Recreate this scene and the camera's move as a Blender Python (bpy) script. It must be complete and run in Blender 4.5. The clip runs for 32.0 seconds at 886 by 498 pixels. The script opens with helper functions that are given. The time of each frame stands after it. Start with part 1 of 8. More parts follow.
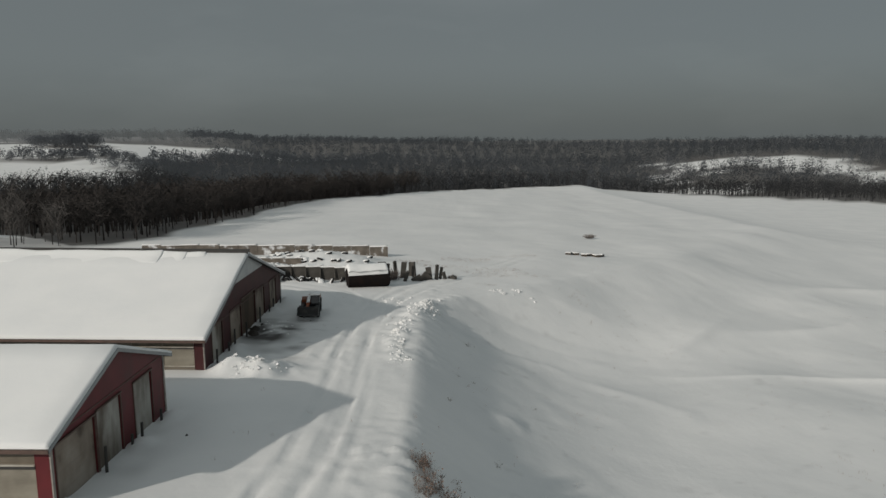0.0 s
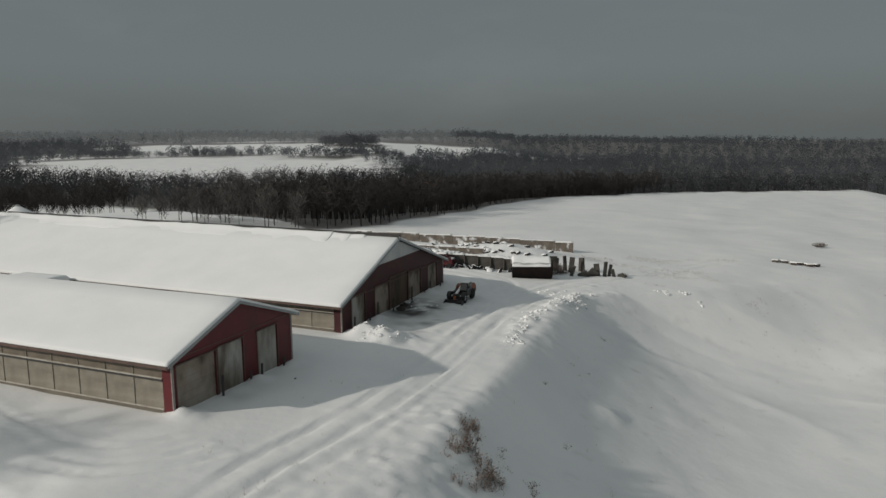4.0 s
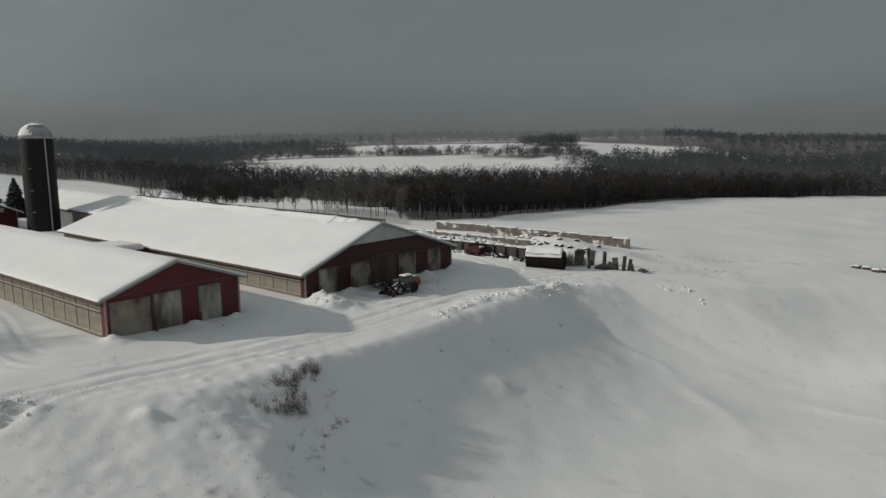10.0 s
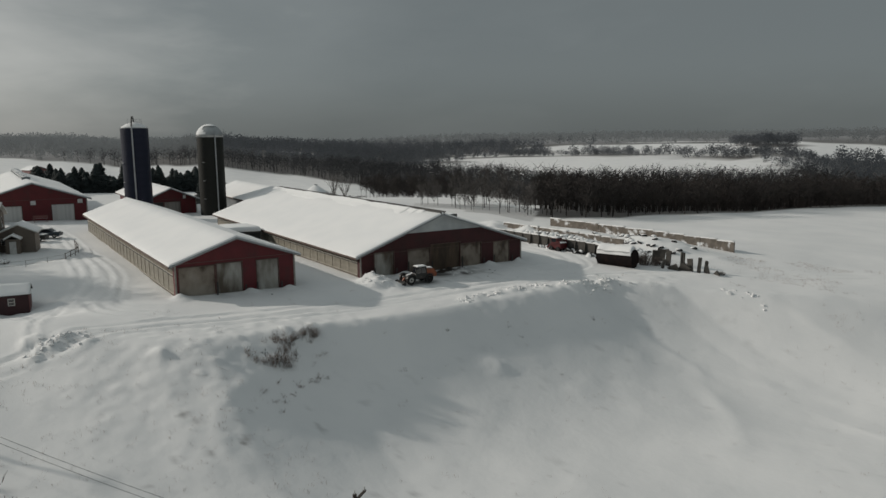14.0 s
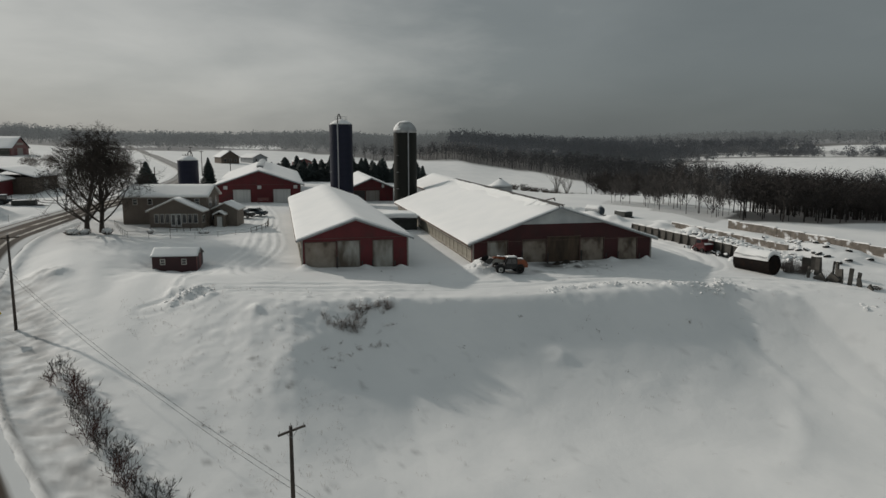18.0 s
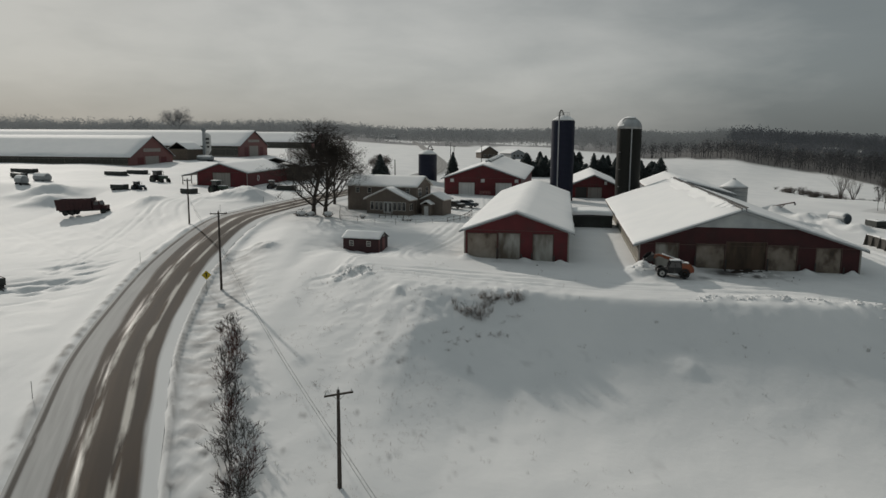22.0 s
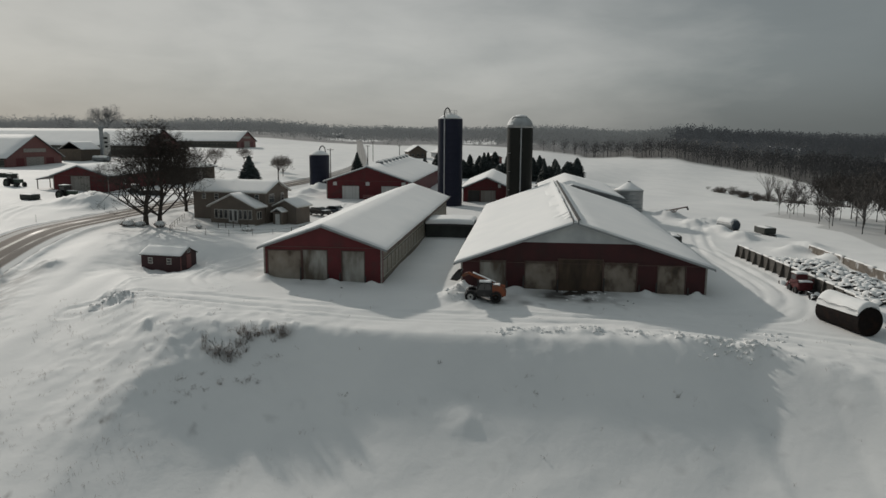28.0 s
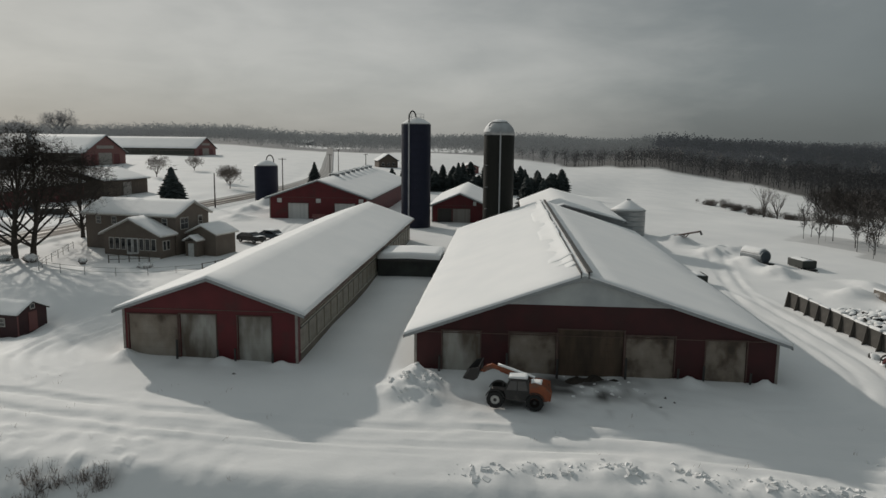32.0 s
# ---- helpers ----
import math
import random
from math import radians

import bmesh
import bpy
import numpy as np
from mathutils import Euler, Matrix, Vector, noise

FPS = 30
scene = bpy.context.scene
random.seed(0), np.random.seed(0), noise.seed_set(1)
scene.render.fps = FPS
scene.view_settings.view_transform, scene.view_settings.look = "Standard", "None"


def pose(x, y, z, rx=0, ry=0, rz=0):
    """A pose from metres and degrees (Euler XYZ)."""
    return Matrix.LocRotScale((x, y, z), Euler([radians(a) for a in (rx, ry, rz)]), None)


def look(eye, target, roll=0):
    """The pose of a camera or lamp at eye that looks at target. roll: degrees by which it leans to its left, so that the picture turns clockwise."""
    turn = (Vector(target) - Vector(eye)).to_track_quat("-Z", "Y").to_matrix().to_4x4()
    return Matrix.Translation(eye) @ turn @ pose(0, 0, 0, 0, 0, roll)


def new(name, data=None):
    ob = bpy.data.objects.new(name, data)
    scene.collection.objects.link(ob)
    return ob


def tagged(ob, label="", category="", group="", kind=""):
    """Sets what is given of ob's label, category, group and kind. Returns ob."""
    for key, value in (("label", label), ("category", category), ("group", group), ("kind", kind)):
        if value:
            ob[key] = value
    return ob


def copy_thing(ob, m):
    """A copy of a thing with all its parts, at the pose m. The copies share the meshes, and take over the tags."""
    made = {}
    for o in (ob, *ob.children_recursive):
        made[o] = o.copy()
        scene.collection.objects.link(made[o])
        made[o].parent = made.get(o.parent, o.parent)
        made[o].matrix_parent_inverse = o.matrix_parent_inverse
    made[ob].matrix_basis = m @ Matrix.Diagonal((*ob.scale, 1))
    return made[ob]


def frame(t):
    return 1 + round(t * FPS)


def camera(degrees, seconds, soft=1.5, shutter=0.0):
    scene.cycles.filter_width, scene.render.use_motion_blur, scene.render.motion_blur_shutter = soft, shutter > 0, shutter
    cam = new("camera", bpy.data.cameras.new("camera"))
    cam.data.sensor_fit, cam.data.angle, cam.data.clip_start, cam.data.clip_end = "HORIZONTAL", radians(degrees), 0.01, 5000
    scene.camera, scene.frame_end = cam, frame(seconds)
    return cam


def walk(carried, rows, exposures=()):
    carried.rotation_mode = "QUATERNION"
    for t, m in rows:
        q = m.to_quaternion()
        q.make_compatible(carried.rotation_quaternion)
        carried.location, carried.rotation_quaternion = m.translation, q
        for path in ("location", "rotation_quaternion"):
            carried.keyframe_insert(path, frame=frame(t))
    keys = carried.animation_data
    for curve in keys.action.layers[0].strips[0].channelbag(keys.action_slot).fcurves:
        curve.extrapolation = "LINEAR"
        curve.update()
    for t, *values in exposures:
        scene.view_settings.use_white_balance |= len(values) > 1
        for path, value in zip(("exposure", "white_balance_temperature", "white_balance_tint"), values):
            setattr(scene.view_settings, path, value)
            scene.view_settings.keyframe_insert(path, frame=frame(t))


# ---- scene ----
cam = camera(64.1, 32.0)
METRES, EYE, TILT, LEAN, TURN = 150.0, 18.0, 0.0, 0.0, 0.3
ROWS = [
    (0.0, 0.0, 0.0, 0.0, -0.07, -8.85, 0.44),
    (0.5, 0.0095, -0.0034, -0.0005, 3.59, -8.79, 0.39),
    (1.0, 0.0191, -0.0062, -0.0008, 6.77, -8.8, 0.44),
    (1.5, 0.0293, -0.0088, -0.0013, 9.87, -8.76, 0.48),
    (2.0, 0.0397, -0.0112, -0.0015, 11.89, -8.76, 0.45),
    (2.5, 0.051, -0.0133, -0.0018, 13.92, -8.74, 0.54),
    (3.0, 0.0625, -0.0149, -0.0019, 16.03, -8.73, 0.53),
    (3.5, 0.0746, -0.0159, -0.0019, 18.17, -8.74, 0.55),
    (4.0, 0.0873, -0.0168, -0.0019, 20.95, -8.71, 0.53),
    (4.5, 0.1005, -0.0168, -0.0022, 23.77, -8.67, 0.58),
    (6.5, 0.1588, -0.0098, -0.0046, 29.92, -8.63, 0.57),
    (7.0, 0.1753, -0.0069, -0.0051, 31.14, -8.59, 0.6),
    (7.5, 0.1919, -0.0032, -0.0051, 33.08, -8.59, 0.52),
    (8.0, 0.2091, 0.0014, -0.0056, 34.7, -8.55, 0.57),
    (8.5, 0.2259, 0.0065, -0.0061, 35.74, -8.54, 0.61),
    (9.0, 0.2431, 0.012, -0.0064, 36.63, -8.53, 0.65),
    (9.5, 0.26, 0.0178, -0.0069, 37.64, -8.52, 0.69),
    (10.0, 0.2774, 0.0238, -0.0074, 38.67, -8.5, 0.77),
    (10.5, 0.2939, 0.0301, -0.0077, 39.82, -8.5, 0.78),
    (11.0, 0.3107, 0.0373, -0.0082, 42.31, -8.43, 0.82),
    (11.5, 0.3263, 0.0453, -0.0088, 45.34, -8.39, 0.69),
    (12.0, 0.3415, 0.054, -0.0094, 48.23, -8.34, 0.67),
    (12.5, 0.3564, 0.0629, -0.0099, 51.07, -8.31, 0.56),
    (13.0, 0.3711, 0.0719, -0.0099, 53.56, -8.3, 0.56),
    (13.5, 0.3846, 0.0816, -0.0106, 54.56, -8.32, 0.57),
    (14.0, 0.3978, 0.0909, -0.0109, 55.76, -8.31, 0.61),
    (14.5, 0.4107, 0.1016, -0.0111, 57.99, -8.31, 0.52),
    (15.0, 0.423, 0.1131, -0.0117, 61.18, -8.28, 0.47),
    (15.5, 0.434, 0.1255, -0.0126, 65.29, -8.21, 0.34),
    (17.5, 0.4698, 0.1789, -0.0151, 74.63, -8.28, 0.11),
    (18.0, 0.4763, 0.1919, -0.0153, 76.61, -8.34, 0.11),
    (18.5, 0.4818, 0.2044, -0.0154, 78.83, -8.38, 0.1),
    (19.0, 0.4857, 0.2164, -0.0154, 83.27, -8.37, -0.01),
    (19.5, 0.489, 0.2293, -0.0155, 86.7, -8.41, -0.1),
    (20.0, 0.4913, 0.2412, -0.016, 87.78, -8.44, -0.09),
    (20.5, 0.4931, 0.2535, -0.0165, 88.81, -8.47, -0.09),
    (21.0, 0.4934, 0.2665, -0.0169, 92.57, -8.49, -0.2),
    (21.5, 0.4927, 0.2795, -0.0174, 96.65, -8.5, -0.36),
    (22.0, 0.4906, 0.2928, -0.017, 99.23, -8.62, -0.36),
    (22.5, 0.4886, 0.306, -0.017, 99.54, -8.69, -0.4),
    (23.0, 0.4854, 0.319, -0.0169, 99.23, -8.75, -0.42),
    (23.5, 0.4821, 0.3317, -0.0167, 98.87, -8.83, -0.32),
    (24.0, 0.479, 0.3445, -0.0163, 98.56, -8.9, -0.26),
    (24.5, 0.4745, 0.3563, -0.0161, 98.21, -8.96, -0.18),
    (25.0, 0.4684, 0.3676, -0.0159, 97.92, -8.98, -0.12),
    (25.5, 0.4602, 0.3776, -0.0156, 97.64, -8.96, -0.08),
    (26.0, 0.4497, 0.3862, -0.0148, 97.36, -8.95, -0.1),
    (26.5, 0.4369, 0.3933, -0.0145, 97.11, -8.9, -0.1),
    (28.5, 0.3677, 0.4083, -0.0131, 96.16, -8.66, -0.43),
    (29.0, 0.3474, 0.4093, -0.0127, 95.92, -8.56, -0.49),
    (29.5, 0.3262, 0.4097, -0.0123, 95.7, -8.48, -0.54),
    (30.0, 0.3045, 0.4092, -0.012, 95.46, -8.4, -0.56),
    (30.5, 0.2823, 0.4083, -0.0117, 95.24, -8.33, -0.59),
    (31.0, 0.2599, 0.4069, -0.0113, 95.01, -8.26, -0.59),
    (31.5, 0.2373, 0.4054, -0.0111, 94.81, -8.2, -0.6),
    (32.0, 0.2144, 0.4035, -0.011, 94.61, -8.14, -0.59),
]
walk(cam, [(t, pose(0, 0, EYE, TILT, LEAN, TURN) @ pose(METRES * x, METRES * y, METRES * z, 90 + pitch, roll, yaw)) for t, x, y, z, yaw, pitch, roll in ROWS])


# ---- the lie of the land ----
def smooth(a, b, v):
    t = np.clip((v - a) / (b - a), 0, 1)
    return t * t * (3 - 2 * t)


def wave(x, y, size, seed):
    """Cheap smooth noise in -1..1 from crossed sines, for arrays."""
    k = 2 * math.pi / size
    a = np.sin(k * (x * 0.93 + y * 0.37) + seed * 1.7 + 1.3 * np.sin(k * 0.61 * (y - x * 0.4) + seed))
    b = np.sin(k * 1.37 * (y * 0.88 - x * 0.47) + seed * 2.9 + 1.1 * np.sin(k * 0.53 * (x + y * 0.2) + seed * 0.7))
    return 0.5 * (a + b)


def grain(x, y, size, seed):
    """Value noise in -1..1 for arrays."""
    u, v = np.asarray(x, float) / size, np.asarray(y, float) / size
    i, j = np.floor(u), np.floor(v)
    f, g = u - i, v - j
    f, g = f * f * (3 - 2 * f), g * g * (3 - 2 * g)

    def cell(p, q):
        h = np.sin(p * 127.1 + q * 311.7 + seed * 74.7) * 43758.5453
        return 2 * (h - np.floor(h)) - 1

    return (cell(i, j) * (1 - f) + cell(i + 1, j) * f) * (1 - g) + (cell(i, j + 1) * (1 - f) + cell(i + 1, j + 1) * f) * g


LIP_Y = (-60, -18, -2, 5, 10, 15, 20, 26, 30, 80, 88, 95, 110, 130, 200)
LIP_X = (-80, -46, -32, -28, -23.5, -18.5, -12, -5.5, -3, -3, 2, 10, 22, 40, 90)
# the far edge of the fields round the farm: bearing from the viewpoint's middle, distance
EDGE_A = (-180, -60, -31, -20.6, -10, -2.5, 5.9, 13, 18.8, 28.7, 38.4, 43, 46, 50, 53, 55, 57, 58.9, 61, 63, 66, 70, 75, 80, 86, 92, 100, 110, 120, 135, 150, 180)
EDGE_R = (700, 420, 422, 456, 495, 442, 362, 296, 266, 192, 153, 146, 146, 150, 156, 168, 205, 280, 325, 410, 490, 510, 520, 540, 560, 590, 575, 560, 560, 560, 600, 700)
# where the farm's own slope gives way to the valley and its far side
TURN_A = (-180, -60, -31, -10, -2.5, 5.9, 13, 18.8, 28.7, 38.4, 46, 51, 55, 58.9, 63, 80, 86, 92, 180)
TURN_R = (500, 420, 422, 495, 442, 362, 296, 266, 192, 153, 160, 190, 190, 180, 170, 180, 230, 400, 430)
# heights beyond: one row for each bearing, one column for each distance
FAR_R = (150, 260, 340, 430, 520, 680, 780, 900, 1150, 1500, 2200, 4200)
FAR_Z = {
    -180: (0, 2, 4, 8, 12, 18, 22, 22, 22, 22, 20, 10),
    -60: (-6, -8, -10, -14, -24, -14, -7, -2, 2, 4, 4, 0),
    -25: (-6, -8, -10, -14, -26, -12, -5, 0, 2, 4, 4, 0),
    -8: (-6, -8, -10, -14, -34, -28, -20, -12, -2, 4, 6, 0),
    5: (-4, -6, -9, -20, -32, -26, -16, -8, 2, 8, 10, 0),
    13: (-3, -6, -16, -26, -28, -20, -13, -11, 3, 16, 15, 0),
    21: (-2, -6, -18, -26, -26, -14, -6, 6, 21, 27, 25, 0),
    30: (-2, -10, -14, -16, -9, 4, 8, 16, 22, 26, 25, 0),
    38: (-3, -9, -14, -14, -9, 4, 8, 17, 23, 26, 25, 0),
    46: (-3, -8, -14, -14, -9, 4, 8, 16, 22, 25, 24, 0),
    54: (-3, -7, -13, -14, -9, 2, 6, 12, 19, 24, 23, 0),
    59: (-2, -7, -12, -12, -9, 1, 5, 12, 17, 23, 22, 0),
    65: (-1, -5, -11, -8, -4, 7, 11, 13, 15, 19, 20, 5),
    69: (0, -3, -10, -7, -2, 12, 14, 14, 16, 18, 18, 5),
    74: (1, -1, -8, -5, 3, 19, 16, 13, 18, 20, 20, 5),
    80: (2, 1, -2, -1, 3, 10, 14, 16, 21, 22, 22, 5),
    85: (3, 3, 3, 4, 7, 14, 19, 22, 25, 25, 25, 5),
    92: (4, 5, 6, 7, 10, 14, 17, 19, 22, 24, 25, 5),
    100: (5, 6, 8, 9, 11, 15, 18, 21, 23, 24, 25, 5),
    110: (5, 7, 9, 12, 16, 23, 25, 24, 23, 24, 25, 5),
    120: (5, 7, 9, 13, 17, 21, 21, 22, 23, 24, 25, 5),
    135: (5, 7, 9, 13, 17, 22, 22, 22, 23, 24, 25, 5),
    180: (0, 2, 4, 8, 12, 18, 22, 22, 22, 22, 20, 10),
}


def polar(x, y):
    r = np.hypot(x - 40, y - 20)
    return r, np.degrees(np.arctan2(-(x - 40), y - 20))


def far_height(r, a):
    """Height of the valley and the hills, eased between the rows and columns."""
    keys = np.array(list(FAR_Z))
    grid = np.array(list(FAR_Z.values()), float)
    i = np.clip(np.searchsorted(keys, a, side="right") - 1, 0, len(keys) - 2)
    f = np.clip((a - keys[i]) / (keys[i + 1] - keys[i]), 0, 1)
    f = f * f * (3 - 2 * f)
    cols = np.array(FAR_R, float)
    j = np.clip(np.searchsorted(cols, r, side="right") - 1, 0, len(cols) - 2)
    g = np.clip((r - cols[j]) / (cols[j + 1] - cols[j]), 0, 1)
    return (grid[i, j] * (1 - g) + grid[i, j + 1] * g) * (1 - f) + (grid[i + 1, j] * (1 - g) + grid[i + 1, j + 1] * g) * f


def base(x, y):
    """Height of the land without its small relief."""
    x, y = np.asarray(x, float), np.asarray(y, float)
    u = -20 - x
    flat = np.where(u > 0, 0.020 * np.minimum(u, 560), 0.05 * np.maximum(u, -90))
    fall = np.where(y < 45, -0.028 * (np.maximum(y, -120) - 45), np.where(y < 85, -0.010 * (y - 45), -0.4 - 0.027 * (np.minimum(y, 420) - 85)))
    z = flat + fall
    d = x - np.interp(y, LIP_Y, LIP_X)
    soft = np.interp(y, (10, 16, 24, 32), (3, 9, 7, 0.6))
    d = 0.5 * (d + np.sqrt(d * d + soft * soft)) - 0.5 * soft * np.exp(-np.abs(d) / 6)
    d = np.maximum(d, 0)
    deep = np.interp(y, (-40, 5, 14, 36, 90, 200), (6, 6, 6.4, 7.8, 7.8, 6.8))
    long = np.interp(y, (-40, 12, 24, 40, 85, 120), (24, 22, 16, 9.2, 9.0, 26))
    z = z - deep * (1 - np.exp(-((d / long) ** 1.3)))
    r, a = polar(x, y)
    start = np.interp(a, TURN_A, TURN_R)
    w = smooth(start, start + np.interp(a, (50, 60, 90, 100), (75, 130, 150, 130)), r)
    lift = smooth(700, 1300, r) * (4 * wave(x, y, 900, 3) + 2.5 * wave(x, y, 370, 5))
    z = z * (1 - w) + (far_height(r, a) + lift + 0.8 * wave(x, y, 140, 6)) * w
    return z


# ---- light ----
SUN_AZ, SUN_EL = 43.0, 24.5
SUN_FROM = Vector((-math.cos(radians(SUN_AZ)) * math.cos(radians(SUN_EL)), -math.sin(radians(SUN_AZ)) * math.cos(radians(SUN_EL)), math.sin(radians(SUN_EL))))
lamp = bpy.data.lights.new("sun", "SUN")
lamp.energy, lamp.angle, lamp.color = 2.2, radians(1.2), (1.0, 0.93, 0.84)
sun = new("sun", lamp)
sun.matrix_world = look((-200, -200, 200), Vector((-200, -200, 200)) - SUN_FROM * 100)


def make_sky():
    world = bpy.data.worlds.new("overcast_sky")
    scene.world = world
    world.use_nodes = True
    nt = world.node_tree
    nt.nodes.clear()
    n, li = nt.nodes.new, nt.links.new
    out, bg = n("ShaderNodeOutputWorld"), n("ShaderNodeBackground")
    sky = n("ShaderNodeTexSky")
    sky.sky_type, sky.sun_disc = "NISHITA", False
    sky.sun_elevation = radians(SUN_EL)
    sky.sun_rotation = math.atan2(SUN_FROM.x, SUN_FROM.y)
    co = n("ShaderNodeTexCoord")
    dot = n("ShaderNodeVectorMath")
    dot.operation = "DOT_PRODUCT"
    dot.inputs[1].default_value = Vector((SUN_FROM.x, SUN_FROM.y, 0.12)).normalized()
    li(co.outputs["Generated"], dot.inputs[0])
    ramp = n("ShaderNodeMapRange")
    ramp.interpolation_type = "SMOOTHSTEP"
    ramp.inputs["From Min"].default_value, ramp.inputs["From Max"].default_value = 0.03, 1.06
    ramp.inputs["To Min"].default_value, ramp.inputs["To Max"].default_value = 0.0, 1.0
    li(dot.outputs["Value"], ramp.inputs["Value"])
    # broad cloud banks, drawn out along the horizon
    flat = n("ShaderNodeMapping")
    flat.inputs["Scale"].default_value = (1.0, 1.0, 3.2)
    li(co.outputs["Generated"], flat.inputs["Vector"])
    cloud = n("ShaderNodeTexNoise")
    cloud.inputs["Scale"].default_value, cloud.inputs["Detail"].default_value, cloud.inputs["Roughness"].default_value = 2.6, 5.0, 0.52
    li(flat.outputs["Vector"], cloud.inputs["Vector"])
    col = n("ShaderNodeValToRGB")
    e = col.color_ramp.elements
    e[0].position, e[0].color = 0.0, (0.140, 0.158, 0.161, 1)
    e[1].position, e[1].color = 1.0, (0.43, 0.435, 0.417, 1)
    m = col.color_ramp.elements.new(0.45)
    m.color = (0.178, 0.197, 0.199, 1)
    add = n("ShaderNodeMath")
    add.operation = "MULTIPLY_ADD"
    wisp = n("ShaderNodeTexNoise")
    wisp.inputs["Scale"].default_value, wisp.inputs["Detail"].default_value, wisp.inputs["Roughness"].default_value = 6.5, 6.0, 0.55
    wisp.inputs["Distortion"].default_value = 0.6
    li(flat.outputs["Vector"], wisp.inputs["Vector"])
    both_clouds = n("ShaderNodeMath")
    both_clouds.operation = "MULTIPLY_ADD"
    li(wisp.outputs["Fac"], both_clouds.inputs[0])
    both_clouds.inputs[1].default_value = 0.3
    li(cloud.outputs["Fac"], both_clouds.inputs[2])
    li(both_clouds.outputs["Value"], add.inputs[0])
    add.inputs[1].default_value = 0.85
    sub = n("ShaderNodeMath")
    sub.operation = "SUBTRACT"
    li(ramp.outputs["Result"], sub.inputs[0])
    sub.inputs[1].default_value = 0.555
    li(sub.outputs["Value"], add.inputs[2])
    li(add.outputs["Value"], col.inputs["Fac"])
    mix = n("ShaderNodeMix")
    mix.data_type, mix.blend_type = "RGBA", "ADD"
    mix.inputs["Factor"].default_value = 0.004
    li(col.outputs["Color"], mix.inputs["A"])
    li(sky.outputs["Color"], mix.inputs["B"])
    # an overcast sky is brighter overhead than at the horizon
    up = n("ShaderNodeSeparateXYZ")
    li(co.outputs["Generated"], up.inputs["Vector"])
    high = n("ShaderNodeMapRange")
    high.interpolation_type = "SMOOTHSTEP"
    high.inputs["From Min"].default_value, high.inputs["From Max"].default_value = 0.25, 1.0
    high.inputs["To Min"].default_value, high.inputs["To Max"].default_value = 1.0, 1.65
    li(up.outputs["Z"], high.inputs["Value"])
    # a bank of haze hangs low over the valley
    low = n("ShaderNodeMapRange")
    low.interpolation_type = "SMOOTHSTEP"
    low.inputs["From Min"].default_value, low.inputs["From Max"].default_value = 0.0, 0.11
    low.inputs["To Min"].default_value, low.inputs["To Max"].default_value = 0.72, 1.0
    li(up.outputs["Z"], low.inputs["Value"])
    both = n("ShaderNodeMath")
    both.operation = "MULTIPLY"
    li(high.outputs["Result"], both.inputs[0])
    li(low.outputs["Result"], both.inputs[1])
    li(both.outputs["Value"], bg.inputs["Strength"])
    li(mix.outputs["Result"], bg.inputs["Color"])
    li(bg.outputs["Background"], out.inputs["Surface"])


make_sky()


